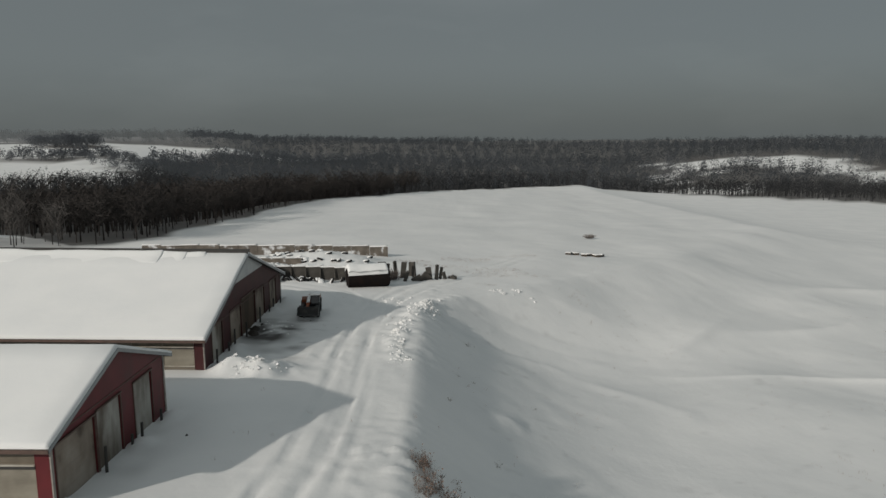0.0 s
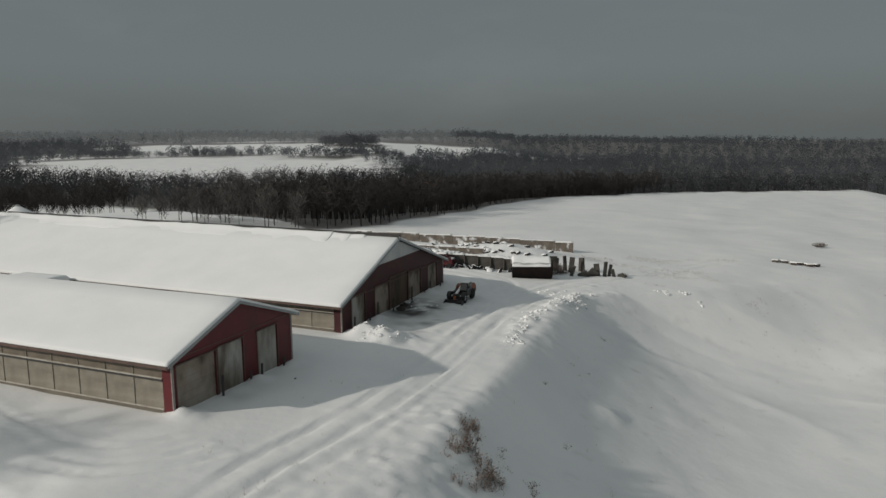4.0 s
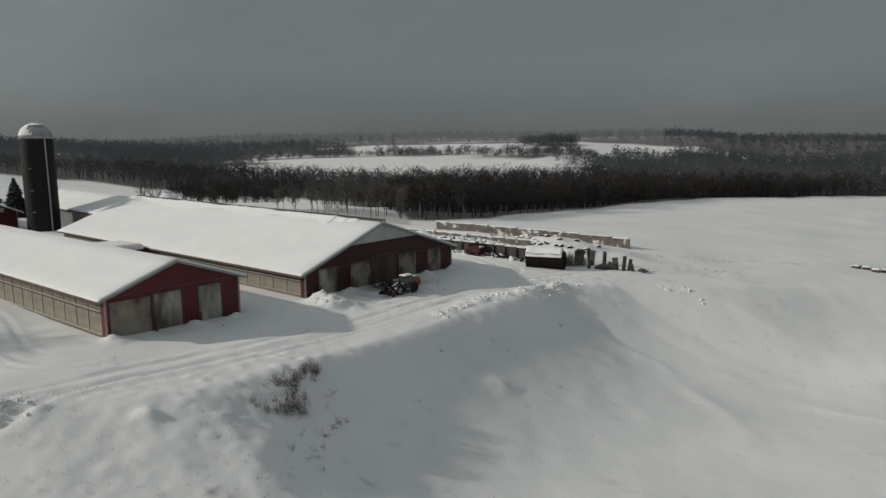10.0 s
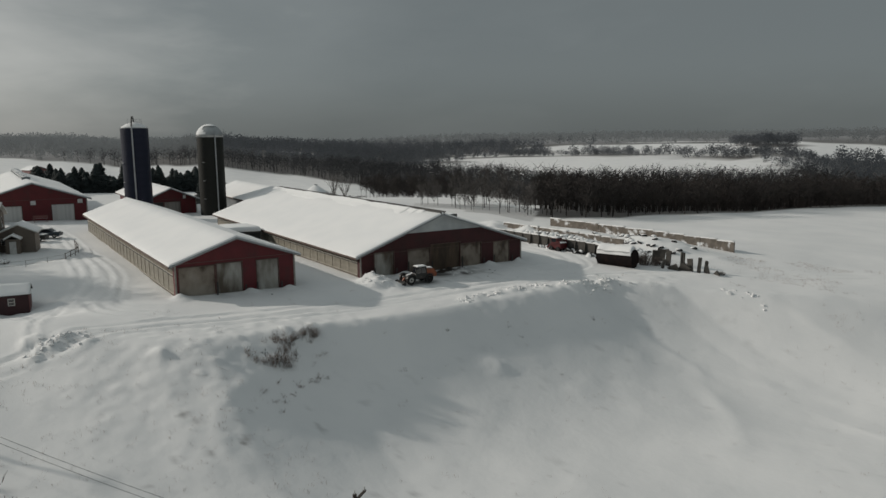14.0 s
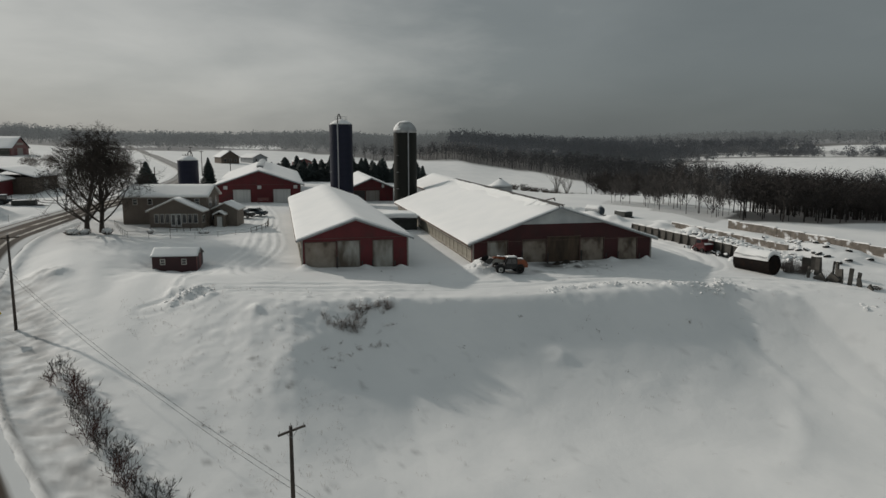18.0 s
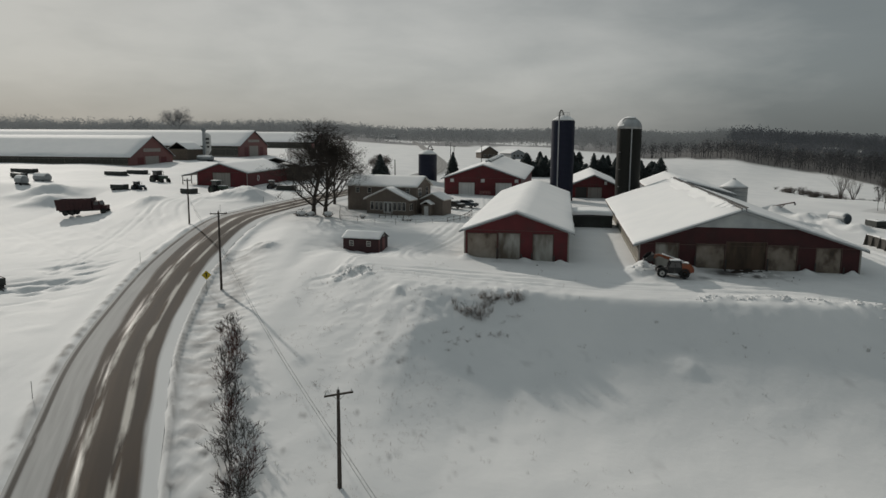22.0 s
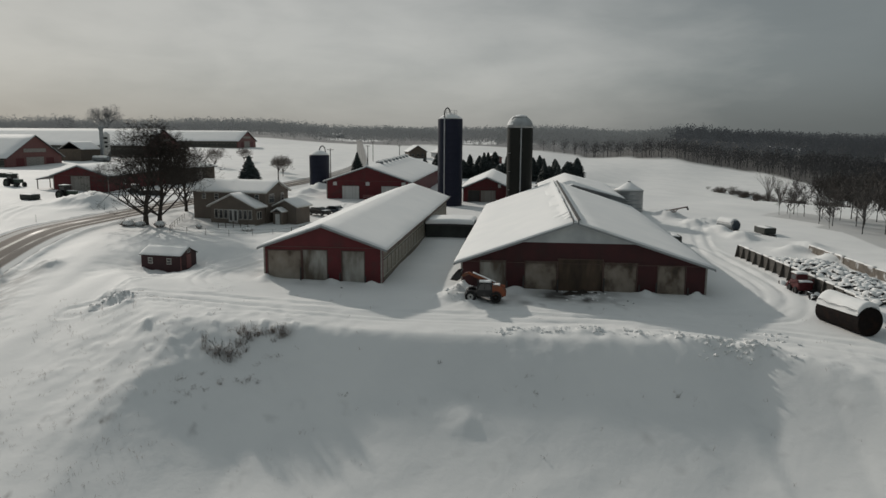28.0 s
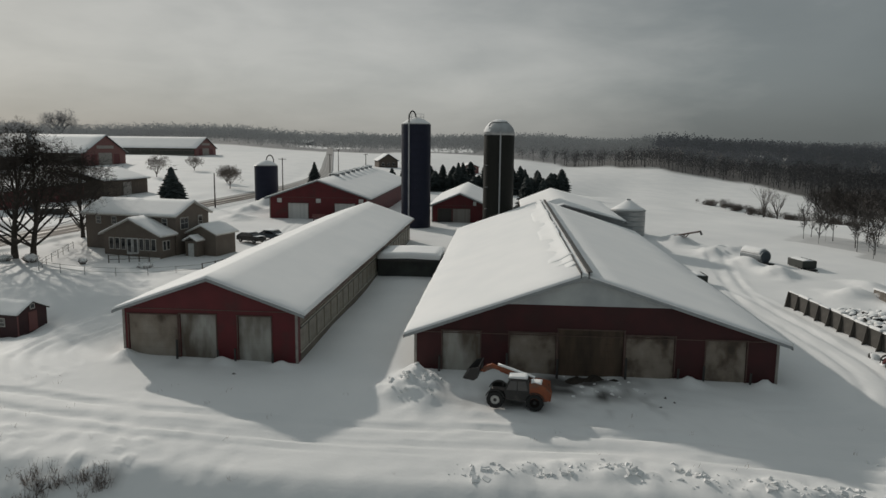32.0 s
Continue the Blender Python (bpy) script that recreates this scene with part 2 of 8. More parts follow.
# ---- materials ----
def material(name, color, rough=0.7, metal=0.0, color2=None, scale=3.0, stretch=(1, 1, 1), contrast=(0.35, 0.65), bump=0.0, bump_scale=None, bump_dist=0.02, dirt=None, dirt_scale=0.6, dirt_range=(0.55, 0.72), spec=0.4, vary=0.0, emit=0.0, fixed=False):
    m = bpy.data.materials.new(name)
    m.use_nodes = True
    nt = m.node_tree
    n, li = nt.nodes.new, nt.links.new
    b = nt.nodes["Principled BSDF"]
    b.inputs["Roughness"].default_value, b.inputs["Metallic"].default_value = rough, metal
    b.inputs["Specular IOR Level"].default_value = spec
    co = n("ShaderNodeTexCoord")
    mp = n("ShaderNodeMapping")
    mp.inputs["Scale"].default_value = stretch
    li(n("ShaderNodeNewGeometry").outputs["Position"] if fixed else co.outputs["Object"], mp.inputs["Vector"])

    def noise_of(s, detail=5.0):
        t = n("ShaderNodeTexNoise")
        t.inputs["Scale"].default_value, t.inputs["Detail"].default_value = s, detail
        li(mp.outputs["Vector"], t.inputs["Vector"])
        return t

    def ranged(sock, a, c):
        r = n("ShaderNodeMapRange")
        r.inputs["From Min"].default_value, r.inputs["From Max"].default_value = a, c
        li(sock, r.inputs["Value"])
        return r.outputs["Result"]

    def mixed(fac, a, c):
        x = n("ShaderNodeMix")
        x.data_type = "RGBA"
        li(fac, x.inputs["Factor"])
        for sock, v in (("A", a), ("B", c)):
            if isinstance(v, tuple):
                x.inputs[sock].default_value = (*v, 1)
            else:
                li(v, x.inputs[sock])
        return x.outputs["Result"]

    c2 = color2 or tuple(v * 0.8 for v in color)
    out = mixed(ranged(noise_of(scale).outputs["Fac"], *contrast), color, c2)
    if dirt:
        out = mixed(ranged(noise_of(dirt_scale).outputs["Fac"], *dirt_range), out, dirt)
    if vary:
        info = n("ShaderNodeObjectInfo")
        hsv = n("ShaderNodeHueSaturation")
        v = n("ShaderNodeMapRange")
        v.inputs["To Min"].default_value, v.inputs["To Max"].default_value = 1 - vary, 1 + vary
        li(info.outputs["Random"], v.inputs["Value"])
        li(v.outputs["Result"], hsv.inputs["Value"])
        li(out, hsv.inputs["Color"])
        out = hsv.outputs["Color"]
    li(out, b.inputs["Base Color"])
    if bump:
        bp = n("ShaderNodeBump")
        bp.inputs["Strength"].default_value, bp.inputs["Distance"].default_value = bump, bump_dist
        li(noise_of(bump_scale or scale * 3).outputs["Fac"], bp.inputs["Height"])
        li(bp.outputs["Normal"], b.inputs["Normal"])
    if emit:
        b.inputs["Emission Color"].default_value, b.inputs["Emission Strength"].default_value = (*color, 1), emit
    return m


SNOW = material("snow", (0.80, 0.80, 0.79), 0.75, color2=(0.74, 0.745, 0.74), scale=0.12, bump=0.5, bump_scale=1.4, bump_dist=0.055, spec=0.2)
ROOF_SNOW = material("roof_snow", (0.86, 0.86, 0.85), 0.75, color2=(0.82, 0.825, 0.82), scale=0.25, bump=0.35, bump_scale=1.1, bump_dist=0.06, spec=0.2)
RED = material("red_siding", (0.125, 0.014, 0.018), 0.55, color2=(0.10, 0.012, 0.015), scale=0.8, dirt=(0.075, 0.02, 0.02), dirt_scale=0.5)
# paler red; haze over the far barns is put into this colour
RED_PALE = material("pale_red_siding", (0.19, 0.075, 0.07), 0.6, color2=(0.16, 0.066, 0.062), scale=0.8)
WHITE_TRIM = material("white_trim", (0.62, 0.62, 0.60), 0.5, scale=2)
DARK_TRIM = material("dark_trim", (0.05, 0.048, 0.045), 0.6, scale=2)
DOOR_GREY = material("curtain_door", (0.42, 0.41, 0.38), 0.65, color2=(0.30, 0.285, 0.25), scale=0.9, stretch=(1, 1, 0.35), dirt=(0.11, 0.088, 0.066), dirt_scale=0.55, dirt_range=(0.47, 0.66), fixed=True)
DOOR_DIRTY = material("muddy_door", (0.12, 0.082, 0.055), 0.75, color2=(0.045, 0.031, 0.021), scale=0.7, stretch=(1, 1, 0.3), contrast=(0.3, 0.6), dirt=(0.16, 0.118, 0.085), dirt_scale=0.6, dirt_range=(0.56, 0.75), fixed=True)
DOOR_STAINED = material("stained_door", (0.31, 0.272, 0.228), 0.7, color2=(0.15, 0.114, 0.085), scale=0.6, stretch=(1, 1, 0.8), contrast=(0.3, 0.62), dirt=(0.06, 0.044, 0.033), dirt_scale=0.6, dirt_range=(0.5, 0.68), fixed=True)
RED_DARK = material("dark_red_siding", (0.056, 0.010, 0.011), 0.6, color2=(0.04, 0.008, 0.009), scale=0.7, dirt=(0.04, 0.013, 0.012), dirt_scale=0.5)
UPPER_CURTAIN = material("upper_curtain", (0.20, 0.17, 0.13), 0.5, color2=(0.14, 0.118, 0.09), scale=0.9, stretch=(1, 1, 2.0), bump=0.4, bump_scale=2.0, bump_dist=0.08)
PALE_PIPE = material("pale_pipe", (0.5, 0.48, 0.43), 0.5, color2=(0.36, 0.33, 0.28), scale=1.2)
CURTAIN = material("side_curtain", (0.28, 0.258, 0.21), 0.45, color2=(0.20, 0.18, 0.145), scale=0.7, stretch=(1, 1, 2.0), bump=0.4, bump_scale=2.0, bump_dist=0.08)
GREY_METAL = material("grey_metal", (0.30, 0.32, 0.33), 0.45, 0.4, scale=0.6)
BLUE_STEEL = material("blue_glass_steel", (0.008, 0.011, 0.026), 0.5, 0.0, color2=(0.012, 0.015, 0.032), scale=0.5, spec=0.25)
DARK_STEEL = material("dark_steel", (0.014, 0.015, 0.013), 0.6, 0.0, color2=(0.02, 0.021, 0.018), scale=0.5, spec=0.2)
CONCRETE = material("old_concrete", (0.085, 0.079, 0.07), 0.85, color2=(0.052, 0.048, 0.043), scale=1.2, bump=0.4, bump_scale=8, dirt=(0.05, 0.045, 0.04), dirt_scale=0.7)
BLACK = material("black_rubber", (0.018, 0.018, 0.018), 0.8, scale=4)
TAN = material("tan_siding", (0.155, 0.127, 0.104), 0.6, color2=(0.13, 0.106, 0.087), scale=0.8)
GLASS = material("window_glass", (0.012, 0.014, 0.017), 0.08, scale=1, spec=0.8)
WOOD = material("weathered_wood", (0.12, 0.095, 0.075), 0.85, color2=(0.08, 0.065, 0.052), scale=3, stretch=(1, 1, 0.2), bump=0.5)
BARK = material("bark", (0.055, 0.045, 0.038), 0.9, color2=(0.035, 0.03, 0.026), scale=6)
TWIG = material("bare_twigs", (0.042, 0.036, 0.033), 0.9, color2=(0.025, 0.022, 0.021), scale=0.05)
NEEDLE = material("conifer_needles", (0.026, 0.037, 0.034), 0.8, color2=(0.045, 0.056, 0.056), scale=0.8)
# twigs get paler with distance: haze is put into these base colours
TWIG_MID = material("hazed_valley_twigs", (0.105, 0.106, 0.11), 0.95, color2=(0.075, 0.076, 0.08), scale=0.006)
TWIG_HILL = material("hazed_hill_twigs", (0.28, 0.285, 0.30), 0.95, color2=(0.20, 0.205, 0.216), scale=0.005)
TWIG_FAR = material("hazed_far_twigs", (0.57, 0.568, 0.565), 0.95, color2=(0.46, 0.458, 0.456), scale=0.004)
BRUSH_DARK = material("dark_brush", (0.085, 0.072, 0.064), 0.9, color2=(0.055, 0.047, 0.042), scale=2)
BRUSH = material("brown_brush", (0.16, 0.135, 0.12), 0.9, color2=(0.11, 0.092, 0.08), scale=2)


def brushy(m):
    """Leaf litter and undergrowth show through wooded snow; dirt, painted shade and haze too."""
    nt = m.node_tree
    n, li = nt.nodes.new, nt.links.new
    b = nt.nodes["Principled BSDF"]
    old = b.inputs["Base Color"].links[0].from_socket
    at = n("ShaderNodeAttribute")
    at.attribute_name = "brush"
    x = n("ShaderNodeMix")
    x.data_type = "RGBA"
    k = n("ShaderNodeMath")
    k.operation = "MULTIPLY"
    k.inputs[1].default_value = 0.93
    li(at.outputs["Fac"], k.inputs[0])
    li(k.outputs["Value"], x.inputs["Factor"])
    li(old, x.inputs["A"])
    # far off, haze is put into the undergrowth's colour as a paler grey
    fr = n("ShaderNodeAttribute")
    fr.attribute_name = "far_haze"
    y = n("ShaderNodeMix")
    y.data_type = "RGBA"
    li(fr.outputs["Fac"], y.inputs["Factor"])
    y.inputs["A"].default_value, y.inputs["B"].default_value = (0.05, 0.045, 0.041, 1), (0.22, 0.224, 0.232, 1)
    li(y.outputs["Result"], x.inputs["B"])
    li(x.outputs["Result"], b.inputs["Base Color"])



def even(m):
    """Mixes in translucency, which lightens the hazed twigs."""
    nt = m.node_tree
    b = nt.nodes["Principled BSDF"]
    glow, mix = nt.nodes.new("ShaderNodeBsdfTranslucent"), nt.nodes.new("ShaderNodeMixShader")
    nt.links.new(b.inputs["Base Color"].links[0].from_socket, glow.inputs["Color"])
    mix.inputs["Fac"].default_value = 0.5
    nt.links.new(b.outputs["BSDF"], mix.inputs[1])
    nt.links.new(glow.outputs["BSDF"], mix.inputs[2])
    nt.links.new(mix.outputs["Shader"], nt.nodes["Material Output"].inputs["Surface"])


even(TWIG_MID)
even(TWIG_HILL)
even(TWIG_FAR)
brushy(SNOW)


# ---- building helpers ----
def part(name, bm, mat, parent=None, label="", at=None, shade=False):
    me = bpy.data.meshes.new(name)
    bm.to_mesh(me)
    bm.free()
    if shade:
        me.shade_smooth()
    for m in mat if isinstance(mat, (list, tuple)) else [mat]:
        me.materials.append(m)
    ob = new(name, me)
    if parent is not None:
        ob.parent = parent
    if at is not None:
        ob.matrix_basis = at
    if label:
        ob["label"] = label
    return ob


def again(name, src, parent, at):
    """One more piece on the same mesh."""
    ob = new(name, src.data)
    ob.parent = parent
    ob.matrix_basis = at
    return ob


def thing(name, m, label, category, group="", kind=""):
    ob = new(name)
    ob.empty_display_size = 0.2
    ob.matrix_basis = m
    return tagged(ob, label, category, group, kind)


def box(bm, x0, x1, y0, y1, z0, z1, m=None, bevel=0.0):
    vs = [bm.verts.new((x, y, z)) for z in (z0, z1) for x, y in ((x0, y0), (x1, y0), (x1, y1), (x0, y1))]
    fs = [bm.faces.new([vs[i] for i in f]) for f in ((3, 2, 1, 0), (4, 5, 6, 7), (0, 1, 5, 4), (1, 2, 6, 5), (2, 3, 7, 6), (3, 0, 4, 7))]
    if bevel:
        r = bmesh.ops.bevel(bm, geom=list({e for f in fs for e in f.edges}), offset=bevel, segments=1, affect="EDGES")
        vs = list({v for f in r["faces"] for v in f.verts} | {v for v in vs if v.is_valid})
    if m is not None:
        bmesh.ops.transform(bm, matrix=m, verts=vs)
    return bm


def solid(bm, outline, depth, axis="x", start=0.0):
    """A flat outline (two coordinates) drawn out along an axis."""
    def put(a, b, d):
        return {"x": (d, a, b), "y": (a, d, b), "z": (a, b, d)}[axis]
    lo = [bm.verts.new(put(a, b, start)) for a, b in outline]
    hi = [bm.verts.new(put(a, b, start + depth)) for a, b in outline]
    k = len(outline)
    bm.faces.new(lo[::-1])
    bm.faces.new(hi)
    for i in range(k):
        bm.faces.new((lo[i], lo[(i + 1) % k], hi[(i + 1) % k], hi[i]))
    bmesh.ops.recalc_face_normals(bm, faces=bm.faces)
    return bm


def tube(bm, a, b, r0, r1=None, seg=8):
    """A tapered round bar from a to b."""
    a, b = Vector(a), Vector(b)
    r1 = r0 if r1 is None else r1
    d = (b - a).normalized()
    s = d.orthogonal().normalized()
    t = d.cross(s)
    rings = []
    for p, r in ((a, r0), (b, r1)):
        rings.append([bm.verts.new(p + r * (math.cos(q) * s + math.sin(q) * t)) for q in (2 * math.pi * i / seg for i in range(seg))])
    for i in range(seg):
        bm.faces.new((rings[0][i], rings[0][(i + 1) % seg], rings[1][(i + 1) % seg], rings[1][i]))
    if seg > 3:
        bm.faces.new(rings[0][::-1])
        bm.faces.new(rings[1])
    return bm


def lathe(bm, profile, seg=24):
    """A profile of (radius, height) turned round z."""
    rings = []
    for r, z in profile:
        if r < 1e-4:
            rings.append([bm.verts.new((0, 0, z))])
        else:
            rings.append([bm.verts.new((r * math.cos(2 * math.pi * i / seg), r * math.sin(2 * math.pi * i / seg), z)) for i in range(seg)])
    for p, q in zip(rings, rings[1:]):
        for i in range(seg):
            j = (i + 1) % seg
            f = [p[i % len(p)], p[j % len(p)], q[j % len(q)], q[i % len(q)]]
            f = list(dict.fromkeys(f))
            if len(f) > 2:
                bm.faces.new(f)
    for ring, flip in ((rings[0], True), (rings[-1], False)):
        if len(ring) > 1:
            bm.faces.new(ring[::-1] if flip else ring)
    return bm


def nb():
    return bmesh.new()


def zg(x, y):
    return float(base(x, y))


# ---- the land ----
ROAD_LINE = ((172, 166), (140, 116), (108, 74), (80, 46), (60, 29.5), (40, 16.8), (25, 8.6), (10, 1.0), (-8, -5.7), (-22, -9.4), (-38, -11.2), (-53, -11.4), (-80, -9.5), (-110, -6), (-145, -3), (-185, -2), (-240, -9), (-330, -30), (-480, -66), (-640, -105))


def along(points, step):
    """Points every step along a smooth line (Catmull-Rom)."""
    p = [np.array(q, float) for q in points]
    p = [2 * p[0] - p[1]] + p + [2 * p[-1] - p[-2]]
    out = []
    for i in range(1, len(p) - 2):
        k = max(2, int(np.linalg.norm(p[i + 1] - p[i]) / step))
        for s in range(k):
            t = s / k
            out.append(0.5 * (2 * p[i] + (p[i + 1] - p[i - 1]) * t + (2 * p[i - 1] - 5 * p[i] + 4 * p[i + 1] - p[i + 2]) * t * t + (3 * p[i] - p[i - 1] - 3 * p[i + 1] + p[i + 2]) * t ** 3))
    out.append(p[-2])
    return np.array(out)


ROAD = along(ROAD_LINE, 0.6)
ROAD_Z = base(ROAD[:, 0], ROAD[:, 1])
ROAD_Z = np.convolve(np.pad(ROAD_Z, 12, mode="edge"), np.ones(25) / 25, mode="valid")
HALF_ROAD = 4.9


def line_near(x, y, line, reach):
    """For each place: the distance to a line, signed to its left, and the index of the nearest point of it (-1 beyond reach)."""
    shape = np.shape(x)
    x, y = np.ravel(x), np.ravel(y)
    dist, idx = np.full(x.shape, 1e9), np.full(x.shape, -1)
    coarse = line[::12]
    inside = np.where((x > line[:, 0].min() - reach) & (x < line[:, 0].max() + reach) & (y > line[:, 1].min() - reach) & (y < line[:, 1].max() + reach))[0]
    for c in range(0, len(inside), 40000):
        k = inside[c:c + 40000]
        q = ((x[k, None] - coarse[None, :, 0]) ** 2 + (y[k, None] - coarse[None, :, 1]) ** 2).min(1)
        k = k[q < (reach + 12) ** 2]
        for e in range(0, len(k), 8000):
            kk = k[e:e + 8000]
            d2 = (x[kk, None] - line[None, :, 0]) ** 2 + (y[kk, None] - line[None, :, 1]) ** 2
            j = d2.argmin(1)
            way = line[np.minimum(j + 1, len(line) - 1)] - line[np.maximum(j - 1, 0)]
            side = way[:, 0] * (y[kk] - line[j, 1]) - way[:, 1] * (x[kk] - line[j, 0])
            dd = np.sqrt(d2[np.arange(len(kk)), j])
            dist[kk], idx[kk] = np.copysign(dd, side), np.where(dd < reach, j, -1)
    return dist.reshape(shape), idx.reshape(shape)


# wheel tracks on the farm: points, half gauge, depth
TRACKS = (
    (((-8.4, 15), (-9.6, 22), (-9.9, 28), (-9.0, 34), (-8.3, 40), (-8.2, 50), (-8.6, 62), (-8.0, 74), (-6.0, 86), (0, 98), (8, 112), (16, 128)), 1.15, 0.17),
    (((-8.5, 19), (-8.3, 26), (-7.4, 32), (-6.8, 40), (-7.0, 50), (-7.6, 58), (-8.6, 68), (-8.4, 82), (-4, 97), (4, 110)), 0.95, 0.08),
    (((-9, 17.2), (-15.5, 18.3), (-21.8, 21.1), (-32.5, 24.1), (-44, 24.9), (-62, 24.4), (-80, 24.1), (-98, 22)), 0.0, 0.22),
    (((-12.6, 28.5), (-13.9, 26.4), (-16.4, 24.2), (-19.3, 23.4), (-24.3, 23.4), (-30, 25.2), (-36.5, 26.0), (-44, 26.5), (-62, 26.1), (-80, 25.9), (-98, 24)), 0.0, 0.22),
    (((-14.4, 29.0), (-15.7, 26.7), (-18.4, 24.9), (-21.9, 24.8), (-27, 26.4), (-38, 27.9), (-60, 27.3), (-78, 26.9), (-96, 25)), 0.0, 0.2),
    (((-16.6, 29.5), (-17.9, 27.6), (-20, 26.5), (-22.3, 26.5), (-26.6, 27.4), (-35, 29.1), (-46, 29.2), (-60, 28.4), (-78, 28.2), (-96, 26)), 0.0, 0.18),
    (((-17, 17.0), (-20, 18), (-23, 19.5), (-34, 23.0), (-50, 24.0)), 0.0, 0.14),
    (((-13.6, 78), (-15, 85), (-22, 88.5), (-32, 88.5), (-45, 87.5), (-62, 90), (-80, 93)), 1.0, 0.17),
    (((-11.5, 80), (-13, 87), (-22, 90.6), (-36, 90.0), (-52, 88.8), (-70, 92)), 0.9, 0.13),
    (((-34, -15), (-44, -22), (-56, -29), (-72, -33), (-88, -33)), 1.0, 0.16),
    (((-33, -19), (-43, -27), (-54, -34), (-70, -38), (-86, -44), (-100, -55)), 1.0, 0.14),
    (((-30, -24), (-44, -44), (-62, -62), (-80, -70), (-104, -74)), 1.0, 0.12),
    (((-15, -26.5), (-21, -27.5), (-32, -29.5), (-44, -32.5), (-58, -37), (-72, -42)), 0.95, 0.15),
    (((-20, -26), (-34, -44), (-50, -66), (-66, -84)), 1.0, 0.12),
)
# heaps of ploughed snow: x, y, length across x and y, height
HEAPS = (
    (-15.8, 55.2, 1.5, 1.7, 0.75), (-14.6, 53.4, 1.2, 1.4, 0.45), (-17.6, 54.6, 1.1, 1.1, 0.7), (-13.6, 55.6, 1.4, 1.2, 0.4),
    (-9.6, 19.2, 0.8, 1.4, 0.5), (-8.0, 17.6, 0.6, 0.8, 0.35), (-7.6, 21.4, 0.6, 0.9, 0.35), (-11.4, 17.4, 0.7, 0.8, 0.35),
    (-24.8, -0.4, 1.8, 2.6, 0.95), (-23.4, 2.2, 1.2, 1.4, 0.4),
    (-73, -24.5, 5.2, 7.5, 1.9), (-70, -19.5, 3.6, 4.5, 1.0), (-77, -26, 4, 4, 1.1),
    (-72, -72, 4.5, 5, 2.2), (-66, -67, 4, 4, 1.4), (-60, -40, 3.5, 2.5, 1.1),
    (-124.5, 6.5, 3.0, 4.0, 1.5), (-131, 12.5, 4, 3.5, 2.2), (-112, 8, 3, 3, 1.2), (-100, 10, 2.5, 2.5, 1.0),
    (-77, 92.5, 2.6, 2.2, 1.2), (-71, 95.5, 3.0, 1.8, 1.0), (-64, 97, 2.6, 2, 1.2), (-90, 90, 3, 2.2, 1.4), (-84, 97, 2.2, 3, 0.9), (-52, 101, 2.4, 2.0, 1.0), (-44, 103.5, 2.4, 1.8, 1.1), (-58, 106, 3, 2, 0.8),
    (-18.2, 39.9, 0.5, 0.9, 0.5), (-18.2, 44.4, 0.5, 0.9, 0.45), (-18.5, 32.2, 1.1, 0.8, 0.5), (-18.6, 60.3, 0.6, 1.0, 0.45), (-18.6, 74.4, 0.6, 0.9, 0.55), (-18.6, 79.6, 0.6, 0.9, 0.45), (-18.4, 66.0, 1.2, 2.0, -0.25),
    (-25.4, 15.4, 6.4, 6.8, -1.55), (5.2, 57.2, 1.3, 1.6, 0.22),
    (-2.6, 26.5, 0.6, 0.6, 0.4), (-50, 13, 2.5, 3, 0.35), (-30, 98.5, 13, 4.2, 1.3), (-20, 110.5, 9, 4.5, 1.6), (-36, 110, 9, 4, 0.9),
)
CRESTS = (
    (((-3.2, 39), (-1.5, 37.2), (-0.3, 35.6), (1.7, 33.3), (3.0, 31.6), (4.4, 29.4), (6.7, 28.2), (9.0, 27.9), (12.6, 28.1), (15.5, 29.0)), 0.3),
    (((26, 68), (21.5, 73.2), (15.5, 77.2), (12.0, 79.8), (7.6, 79.0), (4.3, 78.4), (1.5, 77)), 0.24),
)
YARD_LIP = along(((-9, 14), (-4.8, 26), (-3.2, 33), (-2.7, 42), (-3.4, 52), (-4.4, 60), (-4.8, 67), (-4.2, 73), (-2.9, 78.5), (0.6, 86), (7, 93), (13, 100)), 0.5)
CREST_LINES = [(along(p, 0.5), h) for p, h in CRESTS]
TRACK_LINES = [(along(p, 0.5), g, d) for p, g, d in TRACKS]


